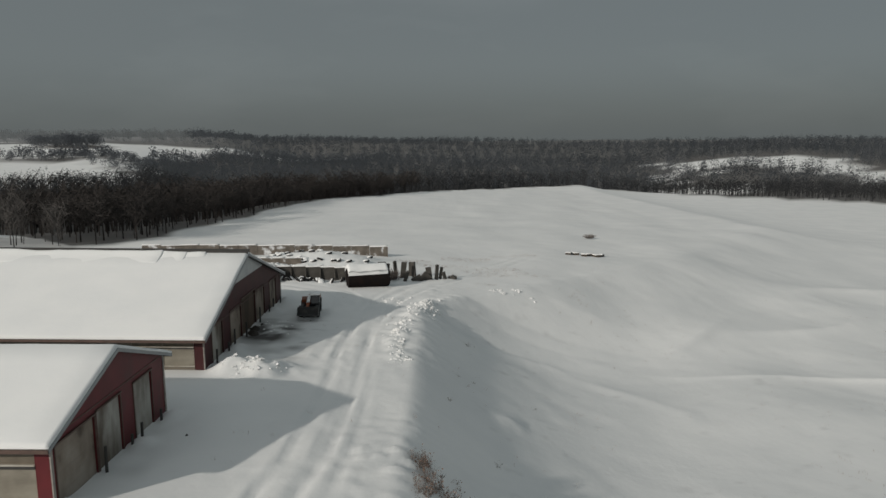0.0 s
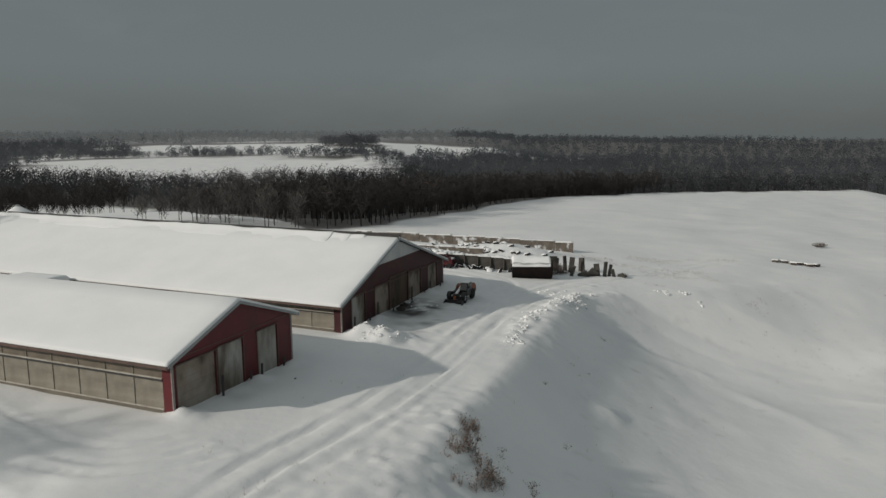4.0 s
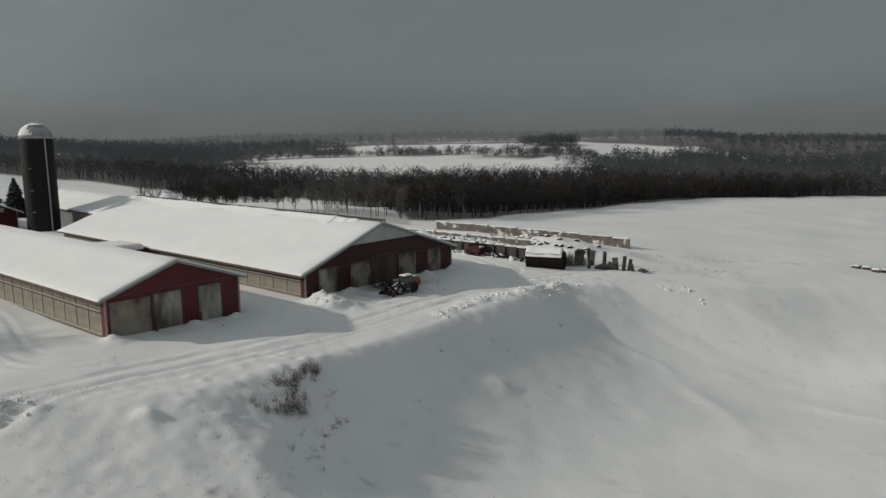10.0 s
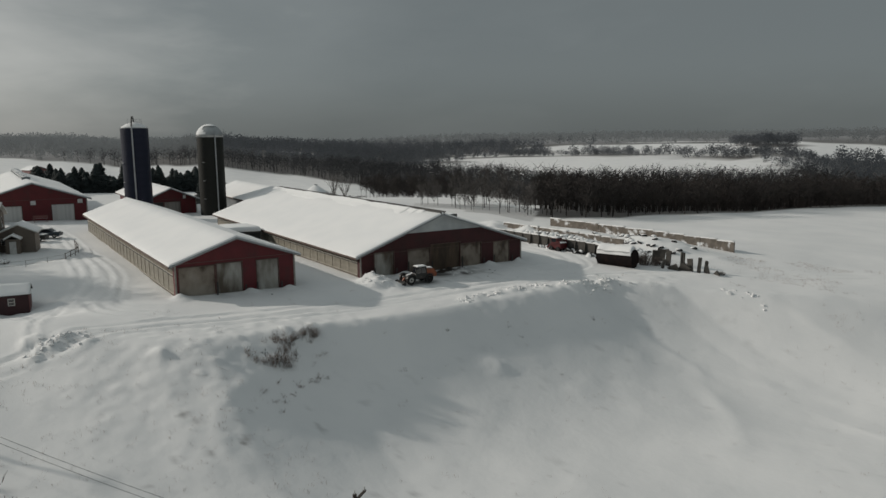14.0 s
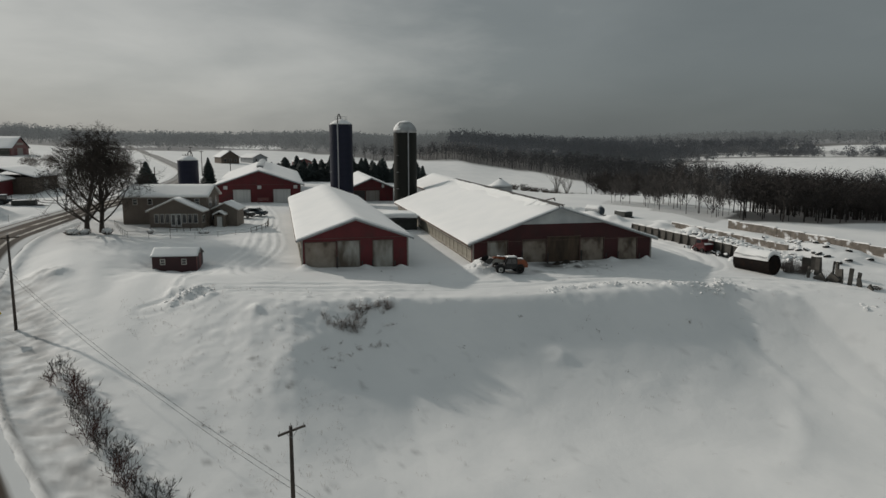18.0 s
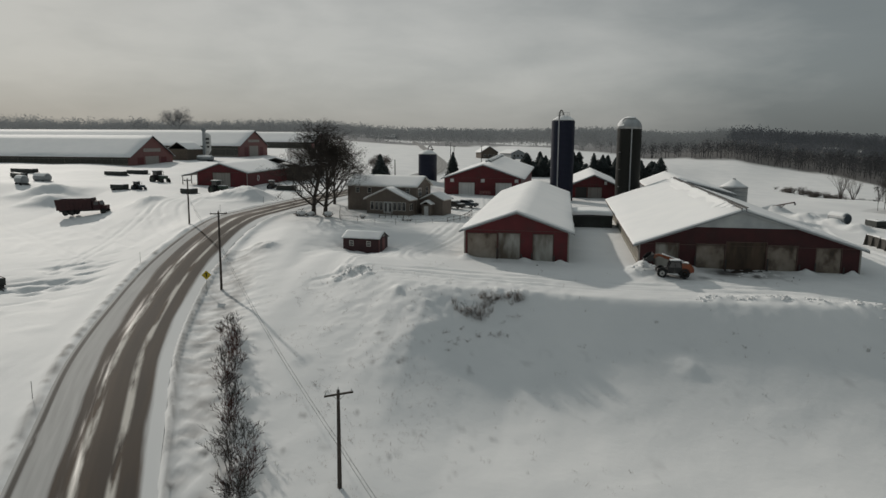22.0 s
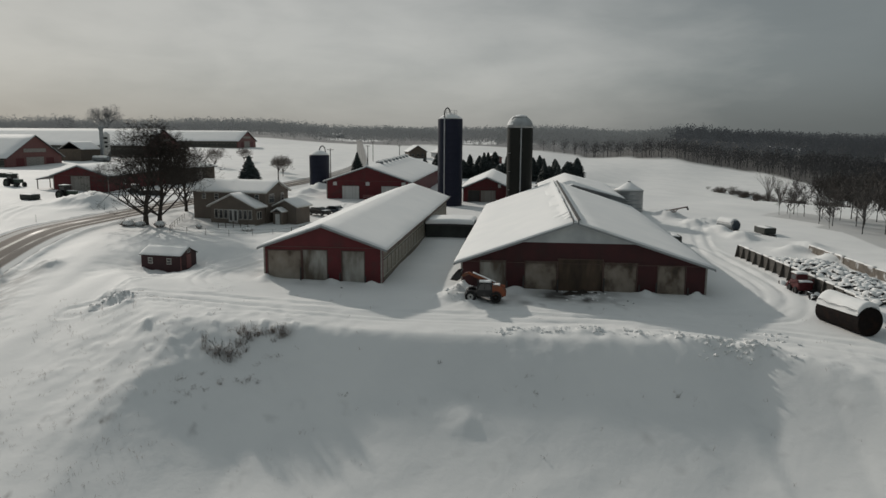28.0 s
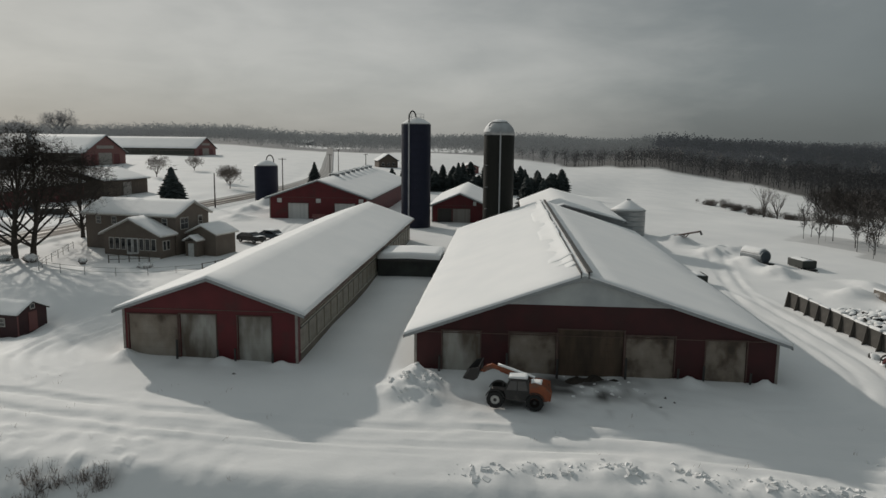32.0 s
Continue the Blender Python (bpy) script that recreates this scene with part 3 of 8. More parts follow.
def land(x, y):
    """Height of the snow with its relief."""
    x, y = np.asarray(x, float), np.asarray(y, float)
    z = base(x, y)
    d, j = line_near(x, y, ROAD, 22.0)
    near = j >= 0
    a = np.abs(d)
    # drifts and wind ripples, away from what is cleared
    r = np.hypot(x + 20, y - 40)
    fade = 1 - smooth(250, 700, r)
    open_ = np.where(near, smooth(5, 13, a), 1) * (1 - smooth(-30, -24, x) * (1 - smooth(-14, -8, x)) * smooth(26, 32, y) * (1 - smooth(82, 90, y)) * 0.8)
    # trampled and wind-scoured snow near the lip and the verge
    rough = np.exp(-((x + 2) / 9) ** 2) * smooth(14, 24, y) * (1 - smooth(40, 54, y)) + 0.6 * np.exp(-((x + 2) / 5) ** 2) * smooth(54, 62, y) * (1 - smooth(90, 100, y))
    z = z + rough * (0.09 * np.maximum(grain(x * 0.8 + y * 0.55, y * 0.8 - x * 0.5, 1.3, 71), 0.1) + 0.07 * grain(x * 0.6 - y * 0.8, y * 0.6 + x * 0.8, 0.62, 72) + 0.03 * wave(x, y, 6.5, 73) + 0.55 * np.maximum(grain(x * 0.5 + y * 0.87, y * 0.5 - x * 0.87, 0.75, 77) - 0.4, 0) * smooth(0.0, 0.5, grain(x * 0.7 + y * 0.7, y * 0.7 - x * 0.7, 5.0, 78)))
    rut = smooth(-20, -8, x) * (1 - smooth(14, 40, x)) * (1 - smooth(-2, 6, y)) * smooth(-40, -20, y) + smooth(-60, -40, x) * (1 - smooth(-26, -20, x)) * (1 - smooth(-22, -16, y)) * smooth(-70, -50, y)
    z = z + rut * 0.13 * np.maximum(grain(x + 0.5 * y, (y - 0.6 * x) * 2.2, 3.2, 75), 0)
    churn = np.exp(-(((x + 10) / 9.5) ** 2) - ((y + 24) / 6.5) ** 2)
    z = z - churn * 0.8 * np.maximum(grain((0.78 * y - 0.63 * x) / 3.6, (0.78 * x + 0.63 * y) / 0.85, 1.0, 76), 0)
    yard = smooth(-19.5, -17.5, x) * (1 - smooth(-9.5, -6.5, x)) * smooth(50, 56, y) * (1 - smooth(74, 82, y))
    z = z + yard * (0.07 * np.abs(grain(x * 0.7 + y * 0.7, y * 0.7 - x * 0.7, 1.5, 91)) + 0.09 * np.maximum(grain(x, y, 0.75, 92) - 0.15, 0) + 0.05 * grain(x * 2.2, y * 0.5, 1.2, 93))
    pit = smooth(-6, 6, x) * (1 - smooth(70, 130, x))
    z = z + open_ * (0.20 * wave(x, y, 34, 1) + 0.03 * grain(x * 0.8 + y * 0.6, y * 0.8 - x * 0.6, 5.5, 4) + 0.03 * grain(x * 0.6 + y, y * 0.5 - x, 2.1, 9)) * (0.5 + 0.5 * fade)
    z = z + pit * (0.20 * wave(x * 0.6 + y * 0.8, y * 0.6 - x * 0.8, 31, 7) + 0.035 * grain(x + y, (y - x) * 0.35, 3.4, 14))
    # sharp drift crests that run away from the wind
    for ox, oy, ax, ay, wide, high in ((34, 96, 0.80, 0.60, 3.0, 0.6), (58, 108, 0.86, 0.5, 4.5, 0.9), (74, 130, 0.9, 0.42, 6, 1.2), (48, 82, 0.92, -0.1, 3, 0.5)):
        u, v = (x - ox) * ax + (y - oy) * ay, -(x - ox) * ay + (y - oy) * ax
        v = v + 2.2 * np.sin(u / 9.0 + ox)
        z = z + high * np.exp(-(u / 17) ** 2) * np.exp(-np.where(v > 0, v / wide, np.minimum(-v / (wide * 0.35), 60)))
    # wind-cut crests with a gentle back and a sharp face
    for line, high in CREST_LINES:
        c, i = line_near(x, y, line, 9.0)
        f = i / len(line)
        z = z + np.where(i >= 0, high * (np.sin(np.pi * np.clip(f, 0, 1)) ** 0.4) * np.where(c < 0, np.exp(np.minimum(c, 0) / 1.2), np.exp(-(c / 1.7) ** 2)) * (0.8 + 0.3 * grain(x, y, 1.7, 81)), 0)
    # the ploughed bank along the yard's edge
    b, i = line_near(x, y, YARD_LIP, 7.0)
    yl = np.where(i >= 0, YARD_LIP[np.maximum(i, 0), 1], 0)
    bank = np.where(i >= 0, np.exp(-(b / 1.5) ** 2), 0)
    lump = 0.42 + 0.6 * np.maximum(grain(x * 0.8 + y * 0.6, y * 0.8 - x * 0.6, 1.15, 21), -0.4) + 0.75 * np.abs(grain(x * 0.5 - y * 0.87, y * 0.5 + x * 0.87, 0.8, 23)) - 0.12
    z = z + bank * np.clip(lump, 0, 2) * np.where(i >= 0, 0.05 + 0.32 * smooth(54, 63, yl) - 0.42 * smooth(83, 90, yl) + 0.36 * np.exp(-((yl - 78.5) / 3.4) ** 2), 0)
    for line, gauge, depth in TRACK_LINES:
        t, k = line_near(x, y, line, 3.0)
        q = np.abs(t)
        cut = -1.05 * depth * np.exp(-((q - gauge) / 0.21) ** 2) + 0.4 * depth * np.exp(-((q - gauge - 0.62) / 0.30) ** 2) + 0.3 * depth * np.exp(-(q / 0.5) ** 2)
        z = z + np.where(k >= 0, cut * (0.75 + 0.5 * grain(x, y, 2.3, 33)), 0)
    for hx, hy, lx, ly, h in HEAPS:
        m = (np.abs(x - hx) < 3.2 * lx) & (np.abs(y - hy) < 3.2 * ly)
        if m.any():
            u, v = (x[m] - hx) / lx, (y[m] - hy) / ly
            q = np.sqrt(u * u + v * v) * (1 + 0.25 * grain(x[m], y[m], 0.7 * min(lx, ly) + 0.3, 40))
            z[m] += h * np.exp(-(q ** 2.2)) * (1 + 0.35 * min(1.0, 1.6 / lx) * grain(x[m], y[m], 0.55, 41) + 0.45 * min(1.0, 1.2 / lx) * (np.abs(grain(x[m] * 0.8 + y[m] * 0.6, y[m] * 0.8 - x[m] * 0.6, 1.1, 42)) - 0.3))
    # the road bed, its shoulders and the ploughed ridges beside it
    bed = np.where(near, ROAD_Z[j], 0)
    w = np.where(near, 1 - smooth(HALF_ROAD, 13, a), 0)
    z = z * (1 - w) + (bed - 0.25 * smooth(HALF_ROAD, HALF_ROAD + 2.5, a)) * w
    # a packed shelf beside the road that breaks off to the rough verge
    verge = np.where(near & (d < 0), smooth(-25, -10, x), 0)
    z = z + verge * smooth(HALF_ROAD, HALF_ROAD + 0.4, a) * 0.5 * (1 - smooth(0.4, 0.75, a - HALF_ROAD))
    z = z + verge * smooth(0.6, 1.4, a - HALF_ROAD) * (1 - smooth(6, 10, a - HALF_ROAD)) * (0.12 * np.maximum(grain((x * 0.6 - y * 0.8) / 1.5, (y * 0.6 + x * 0.8) / 0.6, 1.0, 52), -0.2) + 0.11 * grain(x * 0.7 + y * 0.7, y * 0.7 - x * 0.7, 0.6, 53))
    ridge = np.where(near, np.exp(-((a - HALF_ROAD - 0.75) / 0.45) ** 2), 0)
    z = z + ridge * (0.24 + 0.10 * grain(x, y, 1.6, 50)) * (1 - 0.85 * verge) * np.where(x > -90, 1, np.where(x > -200, 0.5, 0.0))
    z = z - np.where(near & (a < HALF_ROAD + 0.15), 0.10, 0)
    return z


def axis(spans, end, grow=1.07):
    """Grid lines: spans of (from, to, step), widening outwards to the horizon."""
    core = [spans[0][0]]
    for lo, hi, step in spans:
        n = round((hi - lo) / step)
        core += [lo + (hi - lo) * (i + 1) / n for i in range(n)]
    a, s = core[-1], spans[-1][2]
    while a < end:
        s = min(s * grow, 22 if abs(a) < 1100 else 90)
        a += s
        core.append(a)
    a, s, left = core[0], spans[0][2], []
    while a > -end:
        s = min(s * grow, 22 if abs(a) < 1100 else 90)
        a -= s
        left.append(a)
    return np.array(left[::-1] + core)


# where woods and brush grow
def beyond(x, y):
    r, a = polar(x, y)
    return r - np.interp(a, EDGE_A, EDGE_R)


def field_strip(a, r, angles, inner, outer):
    return (a > angles[0]) & (a < angles[-1]) & (r > np.interp(a, angles, inner)) & (r < np.interp(a, angles, outer))


def open_land(x, y):
    """Snowy fields between the woods of the valley."""
    r, a = polar(x, y)
    q = r + 9 * grain(x, y, 40, 12) + 7 * wave(x, y, 130, 2)
    o = field_strip(a, q, (28, 31, 36, 46, 53, 57.5), (540, 505, 490, 490, 520, 600), (550, 640, 672, 690, 690, 610))
    o |= field_strip(a, q, (9, 13, 20, 27, 33, 40, 47, 50), (960, 905, 860, 728, 722, 735, 790, 850), (965, 950, 945, 940, 935, 925, 890, 855)) & (np.hypot((a - 31) / 2.3, (r - 862) / 26) > 1)
    o |= field_strip(a, q, (56.5, 58.5, 61.5), (960, 930, 950), (965, 1010, 955))
    o |= field_strip(a, q, (33, 37, 41), (1005, 1000, 1005), (1010, 1035, 1010))
    o |= field_strip(a, q, (66.5, 68, 70), (700, 690, 700), (705, 715, 705))
    o |= (a < -13) & (a > -60) & (r > 560) & (r < 830) & (grain(x, y, 70, 4) + 0.5 * wave(x, y, 60, 3) > -0.1)
    o |= (a > 86) & (a < 103) & (r > 590) & (r < 760) & (wave(x, y, 150, 5) > 0.35)
    return o


def wooded(x, y):
    """How densely trees stand, 0 to 1."""
    r, a = polar(x, y)
    rim = smooth(1, 7, beyond(x, y) + 4 * grain(x, y, 14, 9))
    thin = np.where(hedgerow(r, a), np.clip(0.75 + 1.1 * grain(x, y, 26, 17), 0.1, 1.0), 1.0)
    # a white slope lies between the row of trees and the woods below it
    slope = (a > 46) & (a < 66) & (r < np.interp(a, (46, 50, 55, 58, 61, 63, 66), (260, 385, 432, 425, 450, 456, 490)) + 8 * grain(x, y, 25, 19))
    return np.where(tree_row(r, a), np.where(a < 56, 0.85, 0.5), np.where(open_land(x, y) | slope, 0.0, 0.95) * rim * thin * (r < 1700))


def tree_row(r, a):
    """A row of slender trees along the brow of the field."""
    return (a > 45.5) & (a < 56.8) & (np.abs(r - np.interp(a, (45, 50, 55, 60), (152, 166, 174, 174))) < np.where(a < 52, 14, 8))


def hedgerow(r, a):
    """The low hedge between the two fields."""
    return (r > 600) & (r < 800) & (a > 26) & (a < 57)


def make_ground():
    xs = axis(((-112, -34, 0.65), (-34, 12, 0.34), (12, 66, 0.7)), 4000)
    ys = axis(((-60, -36, 0.65), (-36, -16, 0.4), (-16, 14, 0.45), (14, 98, 0.35), (98, 140, 0.7)), 4000)
    gx, gy = np.meshgrid(xs, ys, indexing="ij")
    gz = land(gx, gy)
    nx, ny = gx.shape
    co = np.stack([gx, gy, gz], -1).reshape(-1, 3)
    i = np.arange(nx * ny).reshape(nx, ny)
    f = np.stack([i[:-1, :-1], i[1:, :-1], i[1:, 1:], i[:-1, 1:]], -1).reshape(-1)
    me = bpy.data.meshes.new("ground")
    me.vertices.add(nx * ny)
    me.vertices.foreach_set("co", co.ravel())
    me.loops.add(len(f))
    me.loops.foreach_set("vertex_index", f.astype(np.int32))
    me.polygons.add(len(f) // 4)
    me.polygons.foreach_set("loop_start", np.arange(0, len(f), 4, dtype=np.int32))
    me.update(calc_edges=True)
    me.validate()
    me.shade_smooth()
    brush = me.attributes.new("brush", "FLOAT", "POINT")
    fx, fy = gx.ravel(), gy.ravel()
    # manure tracked out of the cattle barn, dirt on the driven lanes, a painted shade line
    dirt_shade = np.exp(-(((fx + 17.2) / 2.6) ** 2) - ((fy - 66.5) / 4.2) ** 2) * np.clip(0.75 + 0.8 * grain(fx, fy, 1.9, 61) + 0.6 * grain(fx, fy, 0.8, 62), 0, 1.3)
    dirt_shade += np.exp(-(((fx + 18.5) / 0.9) ** 2) - ((fy - 67.3) / 2.5) ** 2) * np.clip(0.9 + 0.5 * grain(fx, fy, 0.9, 97), 0, 1)
    dirt_shade += np.exp(-(((fx + 14.8) / 1.7) ** 2) - ((fy - 61.0) / 4.5) ** 2) * np.clip(0.25 + 0.8 * grain(fx, fy, 1.5, 63), 0, 1)
    dirt_shade += 0.45 * np.exp(-(((fx + 14.2) / 3.0) ** 2) - ((fy - 66.0) / 7.5) ** 2) * np.clip(1.5 * grain(fx * 0.5, fy * 1.4, 1.3, 94) + 0.7 * grain(fx, fy, 0.6, 95) - 0.45, 0, 1)
    dirt_shade += 0.35 * np.exp(-(((fx + 17.8) / 1.2) ** 2) - ((fy - 38) / 4.5) ** 2) * np.clip(0.3 + 0.7 * grain(fx, fy, 1.4, 64), 0, 1)
    for ax, ay, ex, ey, wide in ((-1.9, 40.4, -0.7, 36.0, 0.55), (0.7, 33.8, 1.4, 36.4, 0.5)):
        f = np.clip(((fx - ax) * (ex - ax) + (fy - ay) * (ey - ay)) / ((ex - ax) ** 2 + (ey - ay) ** 2), 0, 1)
        near_ = np.hypot(fx - ax - f * (ex - ax), fy - ay - f * (ey - ay))
        dirt_shade += np.exp(-(near_ / wide) ** 2) * np.clip(0.12 + 0.9 * grain(fx, fy, 0.8, 96), 0, 0.5)
    smudge = np.clip(1.7 * grain(fx * 0.8 + fy * 0.6, fy * 0.8 - fx * 0.6, 1.4, 66) + 0.9 * grain(fx, fy, 0.6, 67) - 1.35, 0, 1)
    dirt_shade += 0.75 * smudge * (smooth(0, 6, fx) * (1 - smooth(34, 60, fx)) * smooth(12, 18, fy) * (0.25 + 0.75 * (1 - smooth(34, 44, fy))) * (1 - smooth(84, 100, fy)))
    vd, vj = line_near(fx, fy, ROAD, 16.0)
    edge_ = np.where((vj >= 0) & (fx > -25), 1, 0)
    dirt_shade += edge_ * (vd < 0) * smooth(5.6, 6.2, -vd) * (1 - smooth(9, 13, -vd)) * np.clip(0.26 + 0.25 * grain(fx, fy, 1.1, 68) + 0.3 * grain((fx * 0.6 - fy * 0.8) / 2, (fy * 0.6 + fx * 0.8) / 0.8, 0.8, 98), 0, 0.7)
    # shade of the shelf's drop, put into the ground colour as a dark line
    dirt_shade += edge_ * (vd < 0) * 0.75 * np.exp(-((-vd - 5.45) / 0.28) ** 2) * np.clip(0.8 + 0.6 * grain(fx, fy, 2.2, 70), 0, 1)
    dirt_shade += edge_ * (vd > 0) * np.exp(-((vd - 5.5) / 0.5) ** 2) * np.clip(0.35 + 0.6 * grain(fx, fy, 0.9, 69), 0, 1)
    # beyond 1700 m all ground takes the hazed woodland grey
    brush.data.foreach_set("value", np.clip(np.where(np.hypot(fx - 40, fy - 20) > 1700, 0.9, wooded(fx, fy) * np.where(tree_row(*polar(fx, fy)), 0.4, 1.0)) + dirt_shade, 0, 1).astype(np.float32))
    # share of haze put into the ground colour, by distance and bearing
    far_haze = me.attributes.new("far_haze", "FLOAT", "POINT")
    far_haze.data.foreach_set("value", np.maximum(smooth(860, 1150, np.hypot(fx - 40, fy - 20)) * smooth(14, 30, polar(fx, fy)[1]), smooth(75, 85, polar(fx, fy)[1]) * smooth(450, 700, polar(fx, fy)[0])).astype(np.float32))
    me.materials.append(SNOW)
    return tagged(new("ground", me), "rolling farmland under windblown snow", "snow field", kind="structure")


ground = make_ground()


def road_material():
    """Wet asphalt with salt-stained wheel tracks and slush left between them; u is metres across, v metres along."""
    m = bpy.data.materials.new("salted_asphalt")
    m.use_nodes = True
    nt = m.node_tree
    n, li = nt.nodes.new, nt.links.new
    b = nt.nodes["Principled BSDF"]
    uv = n("ShaderNodeUVMap")
    uv.uv_map = "UVMap"
    sep = n("ShaderNodeSeparateXYZ")
    li(uv.outputs["UV"], sep.inputs["Vector"])
    mp = n("ShaderNodeMapping")
    mp.inputs["Scale"].default_value = (1.0, 0.05, 1.0)
    li(uv.outputs["UV"], mp.inputs["Vector"])

    mp2 = n("ShaderNodeMapping")
    mp2.inputs["Scale"].default_value = (1.0, 0.11, 1.0)
    li(uv.outputs["UV"], mp2.inputs["Vector"])

    def tex(scale, detail, vec=None):
        t = n("ShaderNodeTexNoise")
        t.inputs["Scale"].default_value, t.inputs["Detail"].default_value = scale, detail
        li(vec or mp.outputs["Vector"], t.inputs["Vector"])
        return t.outputs["Fac"]

    def math_node(op, a, c=0.0, d=0.0):
        k = n("ShaderNodeMath")
        k.operation = op
        for s, v in zip(k.inputs, (a, c, d)):
            if isinstance(v, (int, float)):
                s.default_value = v
            else:
                li(v, s)
        return k.outputs["Value"]

    wob = math_node("MULTIPLY_ADD", tex(0.25, 2), 0.9, -0.45)
    u = math_node("ADD", sep.outputs["X"], wob)

    def stripe(at, half, soft):
        d = math_node("ABSOLUTE", math_node("SUBTRACT", u, at))
        r = n("ShaderNodeMapRange")
        r.interpolation_type = "SMOOTHSTEP"
        r.inputs["From Min"].default_value, r.inputs["From Max"].default_value = half, half + soft
        r.inputs["To Min"].default_value, r.inputs["To Max"].default_value = 1.0, 0.0
        li(d, r.inputs["Value"])
        return r.outputs["Result"]

    def stripe_gap(sock, a, c):
        r = n("ShaderNodeMapRange")
        r.interpolation_type = "SMOOTHSTEP"
        r.inputs["From Min"].default_value, r.inputs["From Max"].default_value = a, c
        li(sock, r.inputs["Value"])
        return r.outputs["Result"]

    def mix(fac, a, c):
        x = n("ShaderNodeMix")
        x.data_type = "RGBA"
        li(fac, x.inputs["Factor"]) if not isinstance(fac, float) else None
        for s, v in (("A", a), ("B", c)):
            if isinstance(v, tuple):
                x.inputs[s].default_value = (*v, 1)
            else:
                li(v, x.inputs[s])
        return x.outputs["Result"]

    grit = tex(9.0, 6, uv.outputs["UV"])
    wear = tex(1.6, 4)
    col = mix(grit, (0.078, 0.05, 0.028), (0.05, 0.033, 0.019))
    col = mix(stripe_gap(tex(0.8, 5, mp2.outputs["Vector"]), 0.42, 0.62), col, (0.032, 0.024, 0.018))
    for at, half, tint in ((1.6, 0.3, (0.03, 0.021, 0.014)), (-0.1, 0.3, (0.05, 0.036, 0.024)), (-1.05, 0.4, (0.028, 0.02, 0.013)), (-2.85, 0.5, (0.028, 0.021, 0.015))):
        col = mix(math_node("MULTIPLY", stripe(at, half, 0.5), math_node("MULTIPLY_ADD", wear, 0.8, 0.35)), col, tint)
    for at, half, amount in ((0.5, 0.15, 1.1), (-1.9, 0.1, 1.1)):
        slush = n("ShaderNodeMapRange")
        slush.inputs["From Min"].default_value, slush.inputs["From Max"].default_value = 0.40, 0.56
        li(tex(1.1, 6, mp2.outputs["Vector"]), slush.inputs["Value"])
        f = math_node("MULTIPLY", stripe(at, half, 0.35), slush.outputs["Result"])
        k = n("ShaderNodeMath")
        k.operation, k.use_clamp = "MULTIPLY", True
        li(f, k.inputs[0])
        k.inputs[1].default_value = amount
        col = mix(k.outputs["Value"], col, (0.54, 0.515, 0.47))
    # snow thins out over the far shoulder, slush and dust
    edge = n("ShaderNodeMapRange")
    edge.interpolation_type = "SMOOTHSTEP"
    edge.inputs["From Min"].default_value, edge.inputs["From Max"].default_value = 1.75, 2.2
    # the slushy shoulder narrows towards the farm
    slim = math_node("MULTIPLY", stripe_gap(sep.outputs["Y"], 232.0, 280.0), -0.8)
    li(math_node("ADD", math_node("ADD", u, slim), math_node("MULTIPLY_ADD", wear, 0.8, -0.4)), edge.inputs["Value"])
    col = mix(edge.outputs["Result"], col, mix(tex(2.4, 6), (0.50, 0.50, 0.49), (0.27, 0.267, 0.26)))
    # a dark broken rim where the plough left the bank
    rim = math_node("MULTIPLY", stripe(4.45, 0.1, 0.25), stripe_gap(tex(3.0, 5), 0.25, 0.42))
    col = mix(rim, col, (0.055, 0.05, 0.045))
    left = n("ShaderNodeMapRange")
    left.interpolation_type = "SMOOTHSTEP"
    left.inputs["From Min"].default_value, left.inputs["From Max"].default_value = 3.3, 3.9
    li(math_node("MULTIPLY_ADD", u, -1.0, math_node("MULTIPLY_ADD", wear, 0.7, -0.35)), left.inputs["Value"])
    col = mix(left.outputs["Result"], col, (0.62, 0.63, 0.63))
    # beyond the farm the road lies under packed snow
    pack = n("ShaderNodeMapRange")
    pack.interpolation_type = "SMOOTHSTEP"
    pack.inputs["From Min"].default_value, pack.inputs["From Max"].default_value = 357.0, 452.0
    pack.inputs["To Max"].default_value = 0.86
    li(sep.outputs["Y"], pack.inputs["Value"])
    col = mix(pack.outputs["Result"], col, (0.30, 0.295, 0.285))
    li(col, b.inputs["Base Color"])
    # meltwater lies in the worn band of the near lane
    wet = math_node("MULTIPLY", stripe(0.9, 0.25, 0.4), stripe_gap(tex(1.6, 6), 0.44, 0.62))
    li(math_node("MULTIPLY_ADD", wet, -0.22, 0.75), b.inputs["Roughness"])
    li(math_node("MULTIPLY_ADD", wet, 0.25, 0.12), b.inputs["Specular IOR Level"])
    bp = n("ShaderNodeBump")
    bp.inputs["Strength"].default_value, bp.inputs["Distance"].default_value = 0.4, 0.02
    li(grit, bp.inputs["Height"])
    li(bp.outputs["Normal"], b.inputs["Normal"])
    return m


ASPHALT = road_material()


